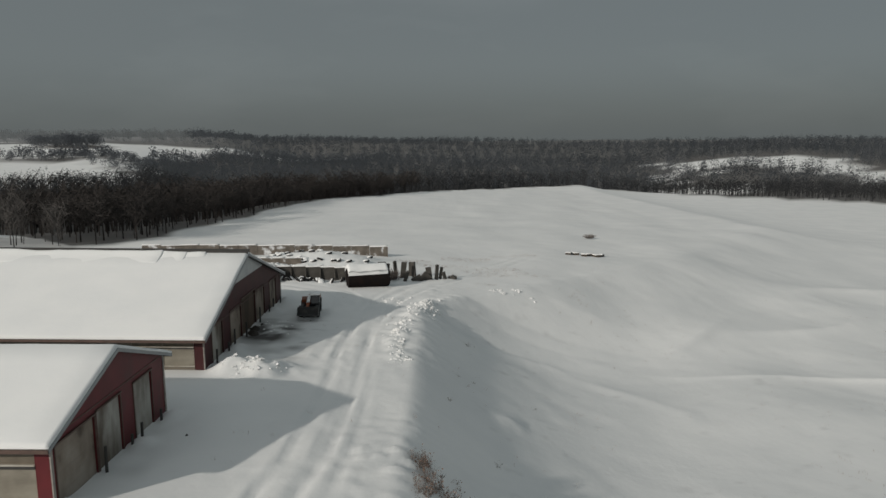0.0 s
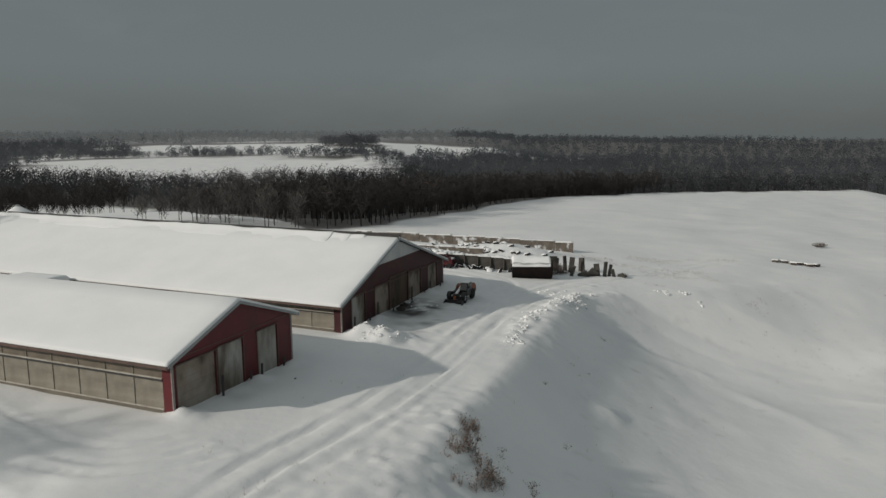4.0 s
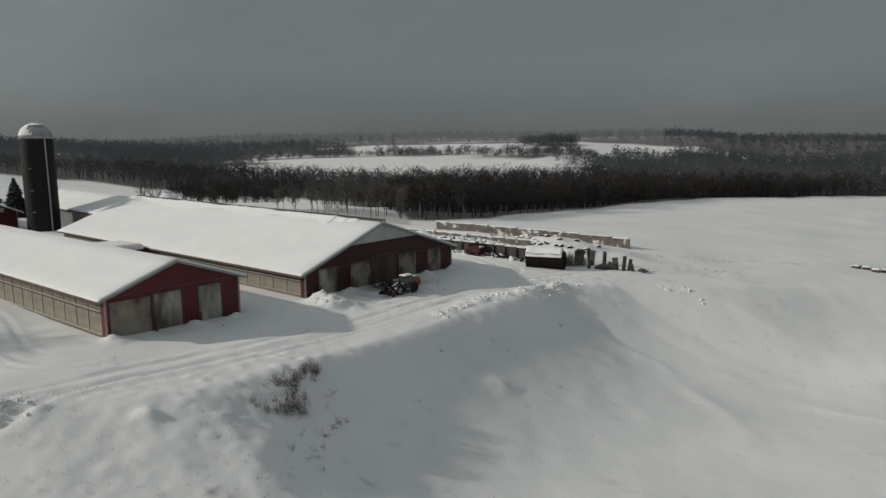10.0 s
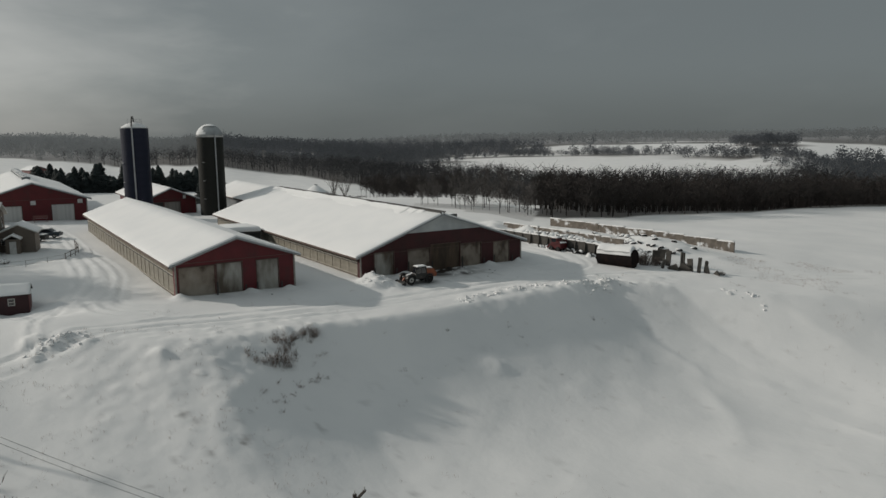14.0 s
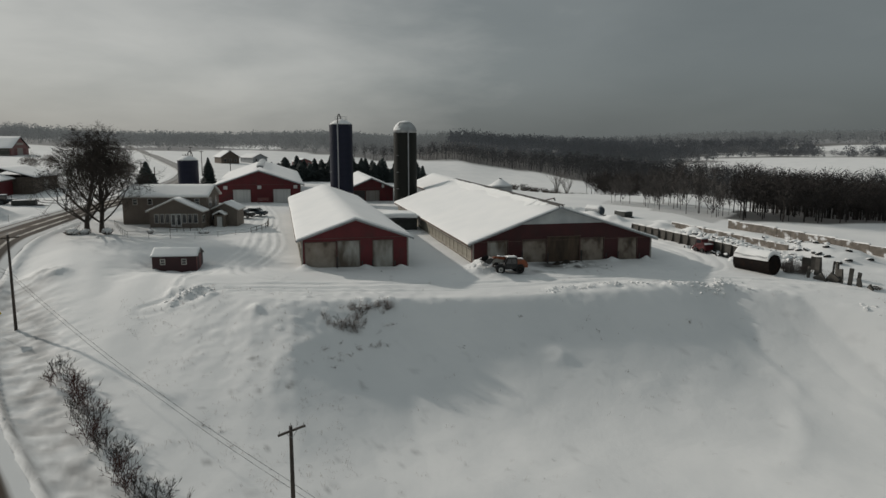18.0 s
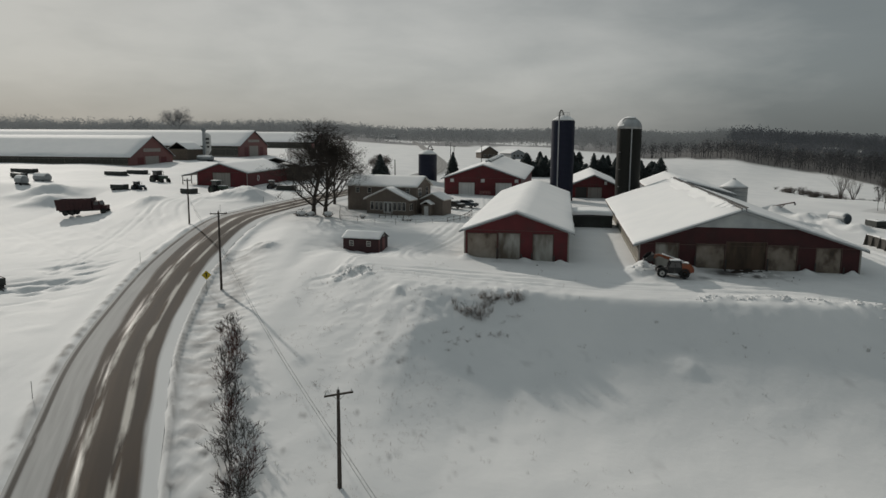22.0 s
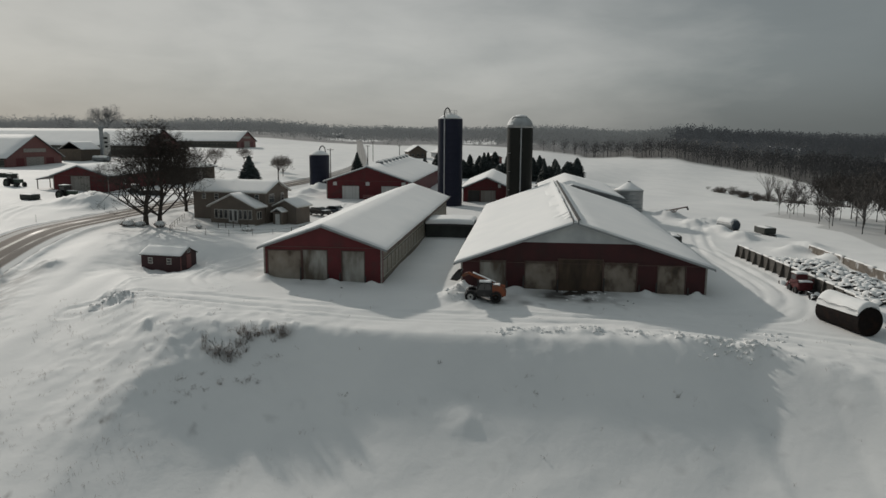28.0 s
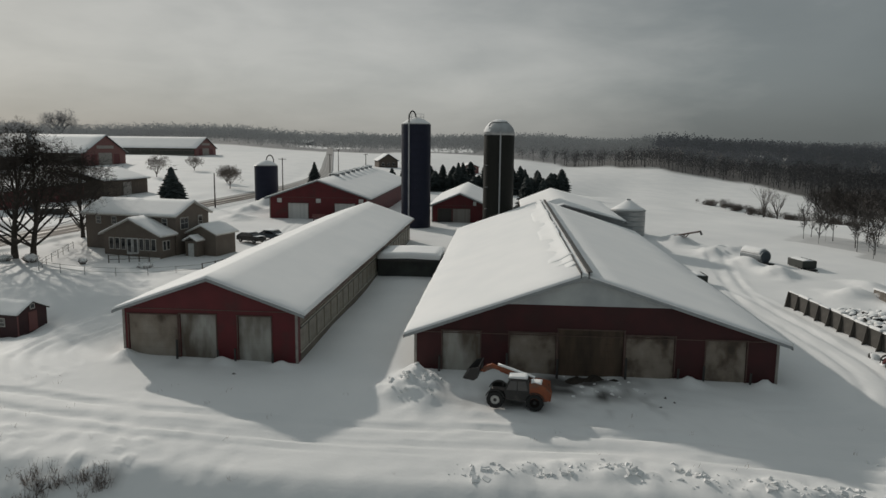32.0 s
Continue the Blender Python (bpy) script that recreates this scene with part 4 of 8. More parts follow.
def make_road():
    bm = nb()
    across = (-HALF_ROAD, -3.6, -2.4, -1.2, 0, 1.2, 2.4, 3.6, HALF_ROAD)
    uv = bm.loops.layers.uv.new("UVMap")
    rows, run = [], 0.0
    for k in range(0, len(ROAD), 2):
        way = ROAD[min(k + 2, len(ROAD) - 1)] - ROAD[max(k - 2, 0)]
        way = way / np.linalg.norm(way)
        left = np.array((-way[1], way[0]))
        slim = 1 - 0.5 * float(smooth(-150, -250, ROAD[k][0]))
        rows.append(([bm.verts.new((*(ROAD[k] + left * a * slim), ROAD_Z[k] + 0.06 + 0.55 * (1 - slim) - 0.014 * abs(a))) for a in across], run))
        run += 1.2
    for (p, u), (q, v) in zip(rows, rows[1:]):
        for a in range(len(across) - 1):
            f = bm.faces.new((p[a], q[a], q[a + 1], p[a + 1]))
            for loop, c in zip(f.loops, ((across[a], u), (across[a], v), (across[a + 1], v), (across[a + 1], u))):
                loop[uv].uv = c
    bmesh.ops.recalc_face_normals(bm, faces=bm.faces)
    for f in bm.faces:
        f.normal_update()
        if f.normal.z < 0:
            f.normal_flip()
    return tagged(part("road", bm, ASPHALT), "wet salted country road with slush between wheel tracks", "road", kind="structure")


road = make_road()


def zl(x, y):
    """Height of the snow's surface at one place."""
    return float(land(np.array([float(x)]), np.array([float(y)]))[0])


# ---- barns ----
def lean(bm, k):
    """Follow a gentle slope along x."""
    for v in bm.verts:
        v.co.z -= k * v.co.x
    return bm


def snow_sheet(x0, x1, pts, thick, seed, step=1.6, ripple=0.03, k=0.0, across=5):
    """A layer of snow on a roof whose section is pts (y, z), with soft uneven edges."""
    bm = nb()
    n = max(4, int(abs(x1 - x0) / step))
    sec = []
    for (a, za), (b, zb) in zip(pts, pts[1:]):
        for i in range(across):
            t = i / across
            sec.append((a + (b - a) * t, za + (zb - za) * t))
    sec.append(pts[-1])
    lip = min(0.22, 0.06 * math.hypot(sec[-1][0] - sec[0][0], sec[-1][1] - sec[0][1]))
    for at_, (p, q) in ((1, (sec[0], sec[1])), (len(sec), (sec[-1], sec[-2]))):
        g_ = lip / max(math.dist(p, q), 1e-6)
        sec.insert(at_, (p[0] + (q[0] - p[0]) * g_, p[1] + (q[1] - p[1]) * g_))
    xs = np.linspace(x0, x1, n + 1)
    xs = np.concatenate([xs[:1], [x0 + lip * np.sign(x1 - x0)], xs[1:-1], [x1 - lip * np.sign(x1 - x0)], xs[-1:]])
    n += 2
    top, low = [], []
    m = len(sec)
    for i, x in enumerate(xs):
        rt, rl = [], []
        for j, (y, z) in enumerate(sec):
            e = min(i, n - i, 1.0) if 0 < i < n else 0.0
            f = 0.0 if j in (0, m - 1) else 1.0
            q = float(grain(x, y, 2.7, seed) + 0.6 * grain(x, y, 1.1, seed + 3))
            h = thick * (0.62 + 0.38 * f * e) + ripple * q
            ex = 0.10 * float(grain(y, x, 0.9, seed + 5)) if i in (0, n) else 0
            ey = (0.08 * float(grain(x, y, 1.3, seed + 7)) + 0.03) * (-1 if j == 0 else 1) if j in (0, m - 1) else 0
            ey *= 1 if pts[0][0] < pts[-1][0] else -1
            rt.append(bm.verts.new((x + ex, y + ey, z + max(h, 0.04))))
            rl.append(bm.verts.new((x + ex * 0.4, y + ey * 0.4, z + 0.004)))
        top.append(rt)
        low.append(rl)
    for i in range(n):
        for j in range(m - 1):
            bm.faces.new((top[i][j], top[i + 1][j], top[i + 1][j + 1], top[i][j + 1]))
        bm.faces.new((low[i][0], low[i + 1][0], top[i + 1][0], top[i][0]))
        bm.faces.new((low[i][-1], top[i][-1], top[i + 1][-1], low[i + 1][-1]))
    for j in range(m - 1):
        bm.faces.new((low[0][j], top[0][j], top[0][j + 1], low[0][j + 1]))
        bm.faces.new((low[-1][j], low[-1][j + 1], top[-1][j + 1], top[-1][j]))
    bmesh.ops.recalc_face_normals(bm, faces=bm.faces)
    return lean(bm, k) if k else bm


def roof_slab(x0, x1, pts, thick, k=0.0):
    bm = nb()
    solid(bm, list(pts) + [(y, z - thick) for y, z in reversed(pts)], x1 - x0, "x", x0)
    return lean(bm, k) if k else bm


def gable_wall(y0, y1, zb, ze, ridge, zr, holes, x, thick):
    """A gable end in the plane x, as upright strips that leave the holes (ya, yb, top) open."""
    bm = nb()

    def top(y):
        return ze + (zr - ze) * ((y - y0) / (ridge - y0) if y < ridge else (y1 - y) / (y1 - ridge))

    cuts = sorted({y0, y1, ridge, *[h[0] for h in holes], *[h[1] for h in holes]})
    for a, b in zip(cuts, cuts[1:]):
        bottom = zb
        for h in holes:
            if h[0] - 1e-3 <= a and b <= h[1] + 1e-3:
                bottom = h[2]
        solid(bm, [(a, bottom), (b, bottom), (b, top(b)), (a, top(a))], -thick, "x", x)
    bmesh.ops.remove_doubles(bm, verts=bm.verts, dist=1e-4)
    return bm


def door_leaf(parent, ya, yb, zb, zt, x, mat, label, slats=7):
    """A sliding door of stacked boards, set back in its opening, with its track above."""
    door = part("door", box(nb(), x - 0.16, x - 0.10, ya, yb, zb, zt), mat, parent, label)
    h = (zt - zb) / slats
    first = None
    for i in range(slats):
        m = pose(x - 0.10, ya, zb + i * h)
        if first is None:
            bm = nb()
            box(bm, 0.0, 0.012, 0.02, yb - ya - 0.02, 0.004, h - 0.004)
            first = part("board", bm, mat, door, at=m)
        else:
            again("board", first, door, m)
    return door


def long_barn(name, at, length, y0, y1, ze, ridge, zr, label, doors=(), over=(0.35, 0.65), k=0.0, red=RED, white_top=None, curtain=True, group="", sides=(0, 1), bay=2.44, detail=True, snow_thick=0.22, vent=False, cloth=None):
    """A gabled stock barn: front gable at x = 0 facing +x, running back along -x, on a slope k."""
    t = thing(name, at, label, "barn", group)
    w = 0.16
    zb = -0.9
    s = (zr - ze) / (ridge - y0)
    holes = [(a, b, top) for a, b, top, *_ in doors]
    cut = white_top if white_top else None
    if cut:
        bm = nb()
        ya, yb = y0 + (cut - ze) / s, y1 - (cut - ze) / ((zr - ze) / (y1 - ridge))
        ys = sorted({y0, y1, ya, yb, *[h[0] for h in holes], *[h[1] for h in holes]})

        def top(y):
            return min(cut, ze + (zr - ze) * ((y - y0) / (ridge - y0) if y < ridge else (y1 - y) / (y1 - ridge)))

        for a, b in zip(ys, ys[1:]):
            bottom = zb
            for h in holes:
                if h[0] - 1e-3 <= a and b <= h[1] + 1e-3:
                    bottom = h[2]
            solid(bm, [(a, bottom), (b, bottom), (b, top(b)), (a, top(a))], -w, "x", 0)
        bmesh.ops.remove_doubles(bm, verts=bm.verts, dist=1e-4)
        part("front_wall", bm, red, t)
        bm = nb()
        solid(bm, [(ya, cut), (yb, cut), (ridge, zr)], -w, "x", 0.003)
        part("gable_panel", bm, GABLE_GREY, t, "pale grey metal gable panel")
    else:
        part("front_wall", gable_wall(y0, y1, zb, ze, ridge, zr, holes, 0, w), red, t)
    part("back_wall", lean(gable_wall(y0, y1, zb, ze, ridge, zr, [], -length + w, w), k), red, t)
    # side walls: a solid wall, or posts and rails with curtains between them
    for side in (0, 1):
        y = y0 if side == 0 else y1
        d = 1 if side == 0 else -1
        if not curtain or side not in sides:
            part("side_wall", lean(box(nb(), -length + w, -w, min(y, y + d * w), max(y, y + d * w), zb, ze), k), red if not curtain else CURTAIN, t)
            continue
        hgt = ze
        part("side_wall", lean(box(nb(), -length + w, -w - 0.75, min(y + d * 0.10, y + d * w), max(y + d * 0.10, y + d * w), zb, ze), k), CURTAIN_BACK, t)
        part("corner_panel", box(nb(), -0.75, -w, min(y, y + d * w), max(y, y + d * w), zb, ze), red, t)
        for nm, a, b, out, mat in (("kick_board", zb, 0.15 * hgt, -0.02, CURTAIN_DARK), ("rail", 0.635 * hgt, 0.675 * hgt, -0.03, DARK_TRIM), ("curtain_pipe", 0.676 * hgt, 0.697 * hgt, -0.055, PALE_PIPE), ("curtain_pipe", 0.152 * hgt, 0.172 * hgt, -0.05, PALE_PIPE), ("plate", 0.965 * hgt, hgt, -0.02, CURTAIN_DARK)):
            part(nm, lean(box(nb(), -length + w, -0.76, min(y + d * out, y + d * 0.10), max(y + d * out, y + d * 0.10), a, b), k), mat, t)
        nbay = max(1, round((length - 0.9) / bay))
        step = (length - 0.9) / nbay
        made = {}
        for i in range(nbay):
            xa = -0.76 - (i + 1) * step
            m = pose(xa, y + d * 0.06, -k * xa)
            for nm, a, b in (("curtain", 0.15, 0.635), ("upper_curtain", 0.69, 0.965)):
                key = (nm, i % 3)
                if key not in made:
                    bm = nb()
                    cols, rws = 6, 4
                    g = [[bm.verts.new((0.02 + (step - 0.04) * c / cols, (-d) * (0.02 + 0.035 * math.sin(1.7 * c + i * 2 + r * 0.8) * (0 < c < cols) * (0 < r < rws)), (a + (b - a) * r / rws) * hgt)) for c in range(cols + 1)] for r in range(rws + 1)]
                    for r in range(rws):
                        for c in range(cols):
                            bm.faces.new((g[r][c], g[r][c + 1], g[r + 1][c + 1], g[r + 1][c]) if d > 0 else (g[r][c], g[r + 1][c], g[r + 1][c + 1], g[r][c + 1]))
                    made[key] = part(nm, bm, cloth or (CURTAIN if nm == "curtain" else UPPER_CURTAIN), t, at=m, shade=True)
                else:
                    again(nm, made[key], t, m)
            if "post" not in made:
                made["post"] = part("post", box(nb(), -0.035, 0.035, -0.07 * d if d > 0 else 0, 0 if d > 0 else 0.09, 0.12 * hgt, 0.97 * hgt), CURTAIN, t, at=m)
            else:
                again("post", made["post"], t, m)
    ox, oy = over
    sr = (zr - ze) / (y1 - ridge)
    pts = [(y0 - oy, ze - s * oy + 0.10), (ridge, zr + 0.10), (y1 + oy, ze - sr * oy + 0.10)]
    part("roof", roof_slab(-length - ox, ox, pts, 0.16, k), DARK_TRIM, t, "dark roof edge")
    part("roof_snow", snow_sheet(-length - ox, ox, pts, snow_thick, len(name) + y1, k=k, step=1.6 if detail else 4), ROOF_SNOW, t, "thick smooth snow cover", shade=True)
    for y, d in ((y0, 1), (y1, -1)):
        part("fascia", lean(box(nb(), -length - ox, ox, *sorted((y - d * (oy + 0.05), y - d * oy)), ze - s * oy - 0.12, ze - s * oy + 0.07), k), TRIM_BROWN, t)
    for (ya, za), (yb, zz) in (((y0 - oy, ze - s * oy), (ridge, zr)), ((y1 + oy, ze - sr * oy), (ridge, zr))):
        part("rake_board", solid(nb(), [(ya, za - 0.10), (yb, zz - 0.10), (yb, zz + 0.12), (ya, za + 0.12)], 0.04, "x", ox + 0.002), GREY_METAL, t)
    if detail:
        for y, d in ((y0, 1), (y1, -1)):
            part("corner_trim", box(nb(), -0.02, 0.05, *sorted((y - d * 0.03, y + d * 0.16)), zb, ze), TRIM_DULL, t, "pale corner trim")
        part("cross_trim", box(nb(), 0.004, 0.03, y0 + 0.2, y1 - 0.2, ze - 0.01, ze + 0.05), TRIM_BROWN, t)
    for a, b, top_z, mat, lab in [(d_ + (DOOR_GREY, ""))[:5] if len(d_) < 5 else d_ for d_ in doors]:
        door_leaf(t, a, b, zb + 0.2, top_z, 0.0, mat, lab, 8 if detail else 4)
        if detail:
            part("door_track", box(nb(), 0.004, 0.10, a - 0.12, b + 0.12, top_z - 0.02, top_z + 0.07), TRIM_BROWN, t)
            for y in (a - 0.10, b + 0.02):
                part("door_frame", box(nb(), -0.05, 0.045, y, y + 0.08, zb, top_z), TRIM_BROWN, t)
    if vent:
        bm = nb()
        for yy in (-0.32, 0.22):
            box(bm, -length + 1, ox + 0.05, ridge + yy, ridge + yy + 0.08, zr - 0.05, zr + 0.42)
        part("ridge_vent", lean(bm, k), DARK_TRIM, t, "dark open ridge vent")
        part("vent_cap", lean(box(nb(), -length + 1, ox + 0.05, ridge + 0.2, ridge + 0.5, zr + 0.40, zr + 0.46), k), DARK_TRIM, t)
        pile = [(ridge - 2.2, zr - 2.2 * s + 0.12), (ridge - 1.1, zr - 1.1 * s + 0.22), (ridge - 0.4, zr + 0.24), (ridge - 0.1, zr + 0.2)]
        for end, low in ((-7.5, 0.0), (-5.2, 0.07), (-3.4, 0.13)):
            part("ridge_drift", snow_sheet(-length if end == -7.5 else end - 2.6, end, [(y, z - low) for y, z in pile], 0.16, 31, k=k, ripple=0.09, across=3, step=1.0), ROOF_SNOW, t, shade=True)
    return t


TRIM_BROWN = material("stained_trim", (0.13, 0.085, 0.07), 0.7, color2=(0.09, 0.06, 0.05), scale=2)
GABLE_GREY = material("gable_metal", (0.50, 0.53, 0.52), 0.45, 0.1, color2=(0.38, 0.40, 0.41), scale=0.5)
TRIM_DULL = material("dull_trim", (0.33, 0.31, 0.28), 0.6, color2=(0.24, 0.22, 0.20), scale=2)
CURTAIN_BACK = material("curtain_backing", (0.16, 0.145, 0.12), 0.8, scale=1)
CURTAIN_DARK = material("wall_timber", (0.17, 0.15, 0.12), 0.75, color2=(0.12, 0.105, 0.085), scale=1.5, stretch=(0.3, 1, 1))

long_barn("stock_barn", pose(-19.0, 31.75, 0.0), 64.0, 0.0, 13.7, 3.95, 6.85, 6.35, "long red stock barn with curtain sides and snow-covered roof",
                       doors=((0.45, 4.3, 3.52, DOOR_STAINED, "wide grey-brown curtain door"), (4.55, 7.35, 3.62, DOOR_GREY, "grey curtain door"), (9.1, 11.65, 3.58, DOOR_GREY, "grey curtain door")), k=0.013)
long_barn("freestall_barn", pose(-19.4, 54.3, -0.3), 60.5, 0.0, 26.4, 3.02, 12.4, 7.5, "wide red cattle barn with grey gable and deep roof snow",
                       doors=((2.1, 4.9, 3.18, DOOR_GREY, "pale grey curtain door"), (7.1, 10.5, 3.2, DOOR_STAINED, "stained grey curtain door"), (10.7, 15.4, 3.52, DOOR_DIRTY, "manure-stained brown sliding door"), (15.6, 19.05, 3.22, DOOR_STAINED, "stained grey curtain door"), (21.3, 24.15, 3.06, DOOR_STAINED, "dirty grey curtain door")),
                       k=0.015, white_top=5.32, over=(0.45, 0.75), vent=True, red=RED_DARK)


def bollard(x, y, h):
    t = part("door_post", tube(nb(), (0, 0, -0.5), (0.03, 0.02, h), 0.09, 0.085, 8), DARK_TRIM, None, at=pose(x, y, zg(x, y)))
    return tagged(t, "dark steel guard post beside barn door", "post", "guard posts by the barn doors")


for px, py, ph in ((-18.6, 36.15, 1.5), (-18.6, 39.35, 0.9), (-18.6, 40.7, 1.1), (-18.6, 43.6, 0.9), (-19.0, 56.2, 1.2), (-19.0, 59.4, 0.9), (-19.0, 61.2, 1.6), (-19.0, 64.9, 1.3), (-19.0, 69.85, 1.6), (-19.0, 73.6, 1.0), (-19.0, 75.4, 1.3), (-19.0, 78.7, 0.9)):
    bollard(px, py, ph)


def connector():
    t = thing("link_building", pose(-52.6, 45.6, 0.4), "low dark link building between two barns under snow", "shed")
    part("wall", box(nb(), -0.2, 0.0, 0.0, 7.6, -0.9, 2.35), DARK_GREEN, t)
    part("back_wall", box(nb(), -6.0, -5.8, 0.0, 7.6, -0.9, 2.35), DARK_GREEN, t)
    part("roof", box(nb(), -6.3, 0.35, 0.0, 7.6, 2.36, 2.5), DARK_TRIM, t)
    part("roof_snow", snow_sheet(-6.3, 0.4, [(0.0, 2.5), (3.8, 2.62), (7.6, 2.5)], 0.75, 4, step=0.8), ROOF_SNOW, t, "heavy drifted snow", shade=True)
    part("fascia", box(nb(), 0.35, 0.42, 0.0, 7.6, 2.2, 2.5), DARK_TRIM, t)


DARK_GREEN = material("dark_shed_wall", (0.045, 0.05, 0.045), 0.7, color2=(0.03, 0.033, 0.03), scale=0.7)
connector()

white_door = (WHITE_TRIM, "white overhead door")
machine_barn = long_barn("machine_barn", pose(-103.6, 15.0, zg(-104, 20) + 0.1), 56.0, 0.0, 19.5, 4.0, 9.75, 7.3, "red machine barn with two white overhead doors",
                         doors=((3.7, 7.7, 2.9, *white_door), (13.0, 17.0, 2.9, *white_door)), k=0.02, curtain=False, over=(0.5, 0.8))
for i in range(8):
    bm = nb()
    box(bm, -0.9, 0.9, -0.8, 0.8, -0.9, 0.35, bevel=0.1)
    vent_ = part("ridge_ventilator", bm, GREY_METAL, machine_barn, at=pose(-14 - 5.4 * i, 9.75, 7.45 + 0.02 * (14 + 5.4 * i)))
    part("vent_snow", snow_sheet(-1.0, 1.0, [(-0.9, 0.33), (0, 0.55), (0.9, 0.33)], 0.22, i, step=0.4), ROOF_SNOW, vent_, shade=True)
for vy in (2.0, 9.75, 18.2):
    part("wall_vent", box(nb(), 0.005, 0.09, vy - 0.45, vy + 0.45, 3.0, 3.8), WHITE_TRIM, machine_barn, "small square white vent")
# the second leaf is a closed dark panel in place of an opening's shade
old_barn = long_barn("calf_barn", pose(-108.0, 46.6, zg(-108, 52)), 30.0, 0.0, 11.2, 3.3, 5.6, 5.7, "low red barn with dark doorway leaf between silos",
                     doors=((4.2, 7.6, 2.7, TRIM_DULL, "weathered grey door"), (1.2, 3.9, 2.7, DARK_TRIM, "dark open doorway")), k=0.02, curtain=False, over=(0.8, 0.9))
part("barn_light", box(nb(), 0.1, 0.4, 8.2, 8.8, 3.4, 4.2), WHITE_TRIM, old_barn)

long_barn("hay_shed", pose(-84.0, 64.5, 1.0), 34.0, 0.0, 15.5, 3.9, 6.0, 6.3, "grey hay shed behind the cattle barn under snow", curtain=False, red=GREY_METAL, k=0.02, over=(0.3, 0.5), detail=False)


def shop():
    t = long_barn("farm_shop", pose(-95.0, -47.5, zg(-95, -41)), 26.0, 0.0, 13.6, 3.5, 6.3, 5.7, "red farm shop with tall pale door and round sign",
                  doors=((4.3, 9.0, 3.4, TRIM_DULL, "pale sliding shop door"),), curtain=False, k=0.02, over=(0.5, 0.6))
    part("lean_to_roof", solid(nb(), [(-4.2, 2.4), (0.0, 3.3), (0.0, 3.45), (-4.2, 2.55)], -14, "x", 0.3), DARK_TRIM, t)
    part("lean_to_snow", snow_sheet(-13.7, 0.3, [(-4.25, 2.56), (0.0, 3.46)], 0.2, 8), ROOF_SNOW, t, shade=True)
    for i in range(4):
        part("lean_to_post", box(nb(), -0.1 - i * 4.4, 0.06 - i * 4.4, -4.1, -3.94, -0.6, 2.45), WOOD, t)
    bm = nb()
    lathe(bm, [(0.0, 0), (0.75, 0), (0.75, 0.06), (0.0, 0.07)], 24)
    sign = part("round_sign", bm, WHITE_TRIM, t, "round white sign", at=pose(-6.5, 13.6, 1.9) @ pose(0, 0, 0, -90, 0, 0))
    part("sign_bar", box(nb(), -0.3, 0.3, -0.42, 0.42, 0.075, 0.09), RED, sign)
    a = thing("shop_annex", pose(-121.5, -45.0, zg(-121, -38) + 0.2), "grey and red annex behind the farm shop", "shed")
    part("wall", box(nb(), -20, 0, 0, 15.5, -0.8, 3.6), WOOD, a)
    part("door", box(nb(), -12, -8.4, 15.5, 15.56, -0.6, 2.9), TRIM_DULL, a, "pale shop door")
    part("roof", solid(nb(), [(-0.7, 3.55), (7.75, 6.0), (16.2, 3.55), (16.2, 3.4), (7.75, 5.85), (-0.7, 3.4)], -21, "x", 0.5), DARK_TRIM, a)
    part("roof_snow", snow_sheet(-20.5, 0.5, [(-0.7, 3.56), (7.75, 6.01), (16.2, 3.56)], 0.22, 6), ROOF_SNOW, a, shade=True)


shop()


# ---- silos, tanks and bins ----
ALU = material("dull_aluminium", (0.42, 0.43, 0.43), 0.4, 0.6, scale=0.8)
PIPE = material("pale_pipe", (0.45, 0.46, 0.47), 0.4, 0.3, scale=1)


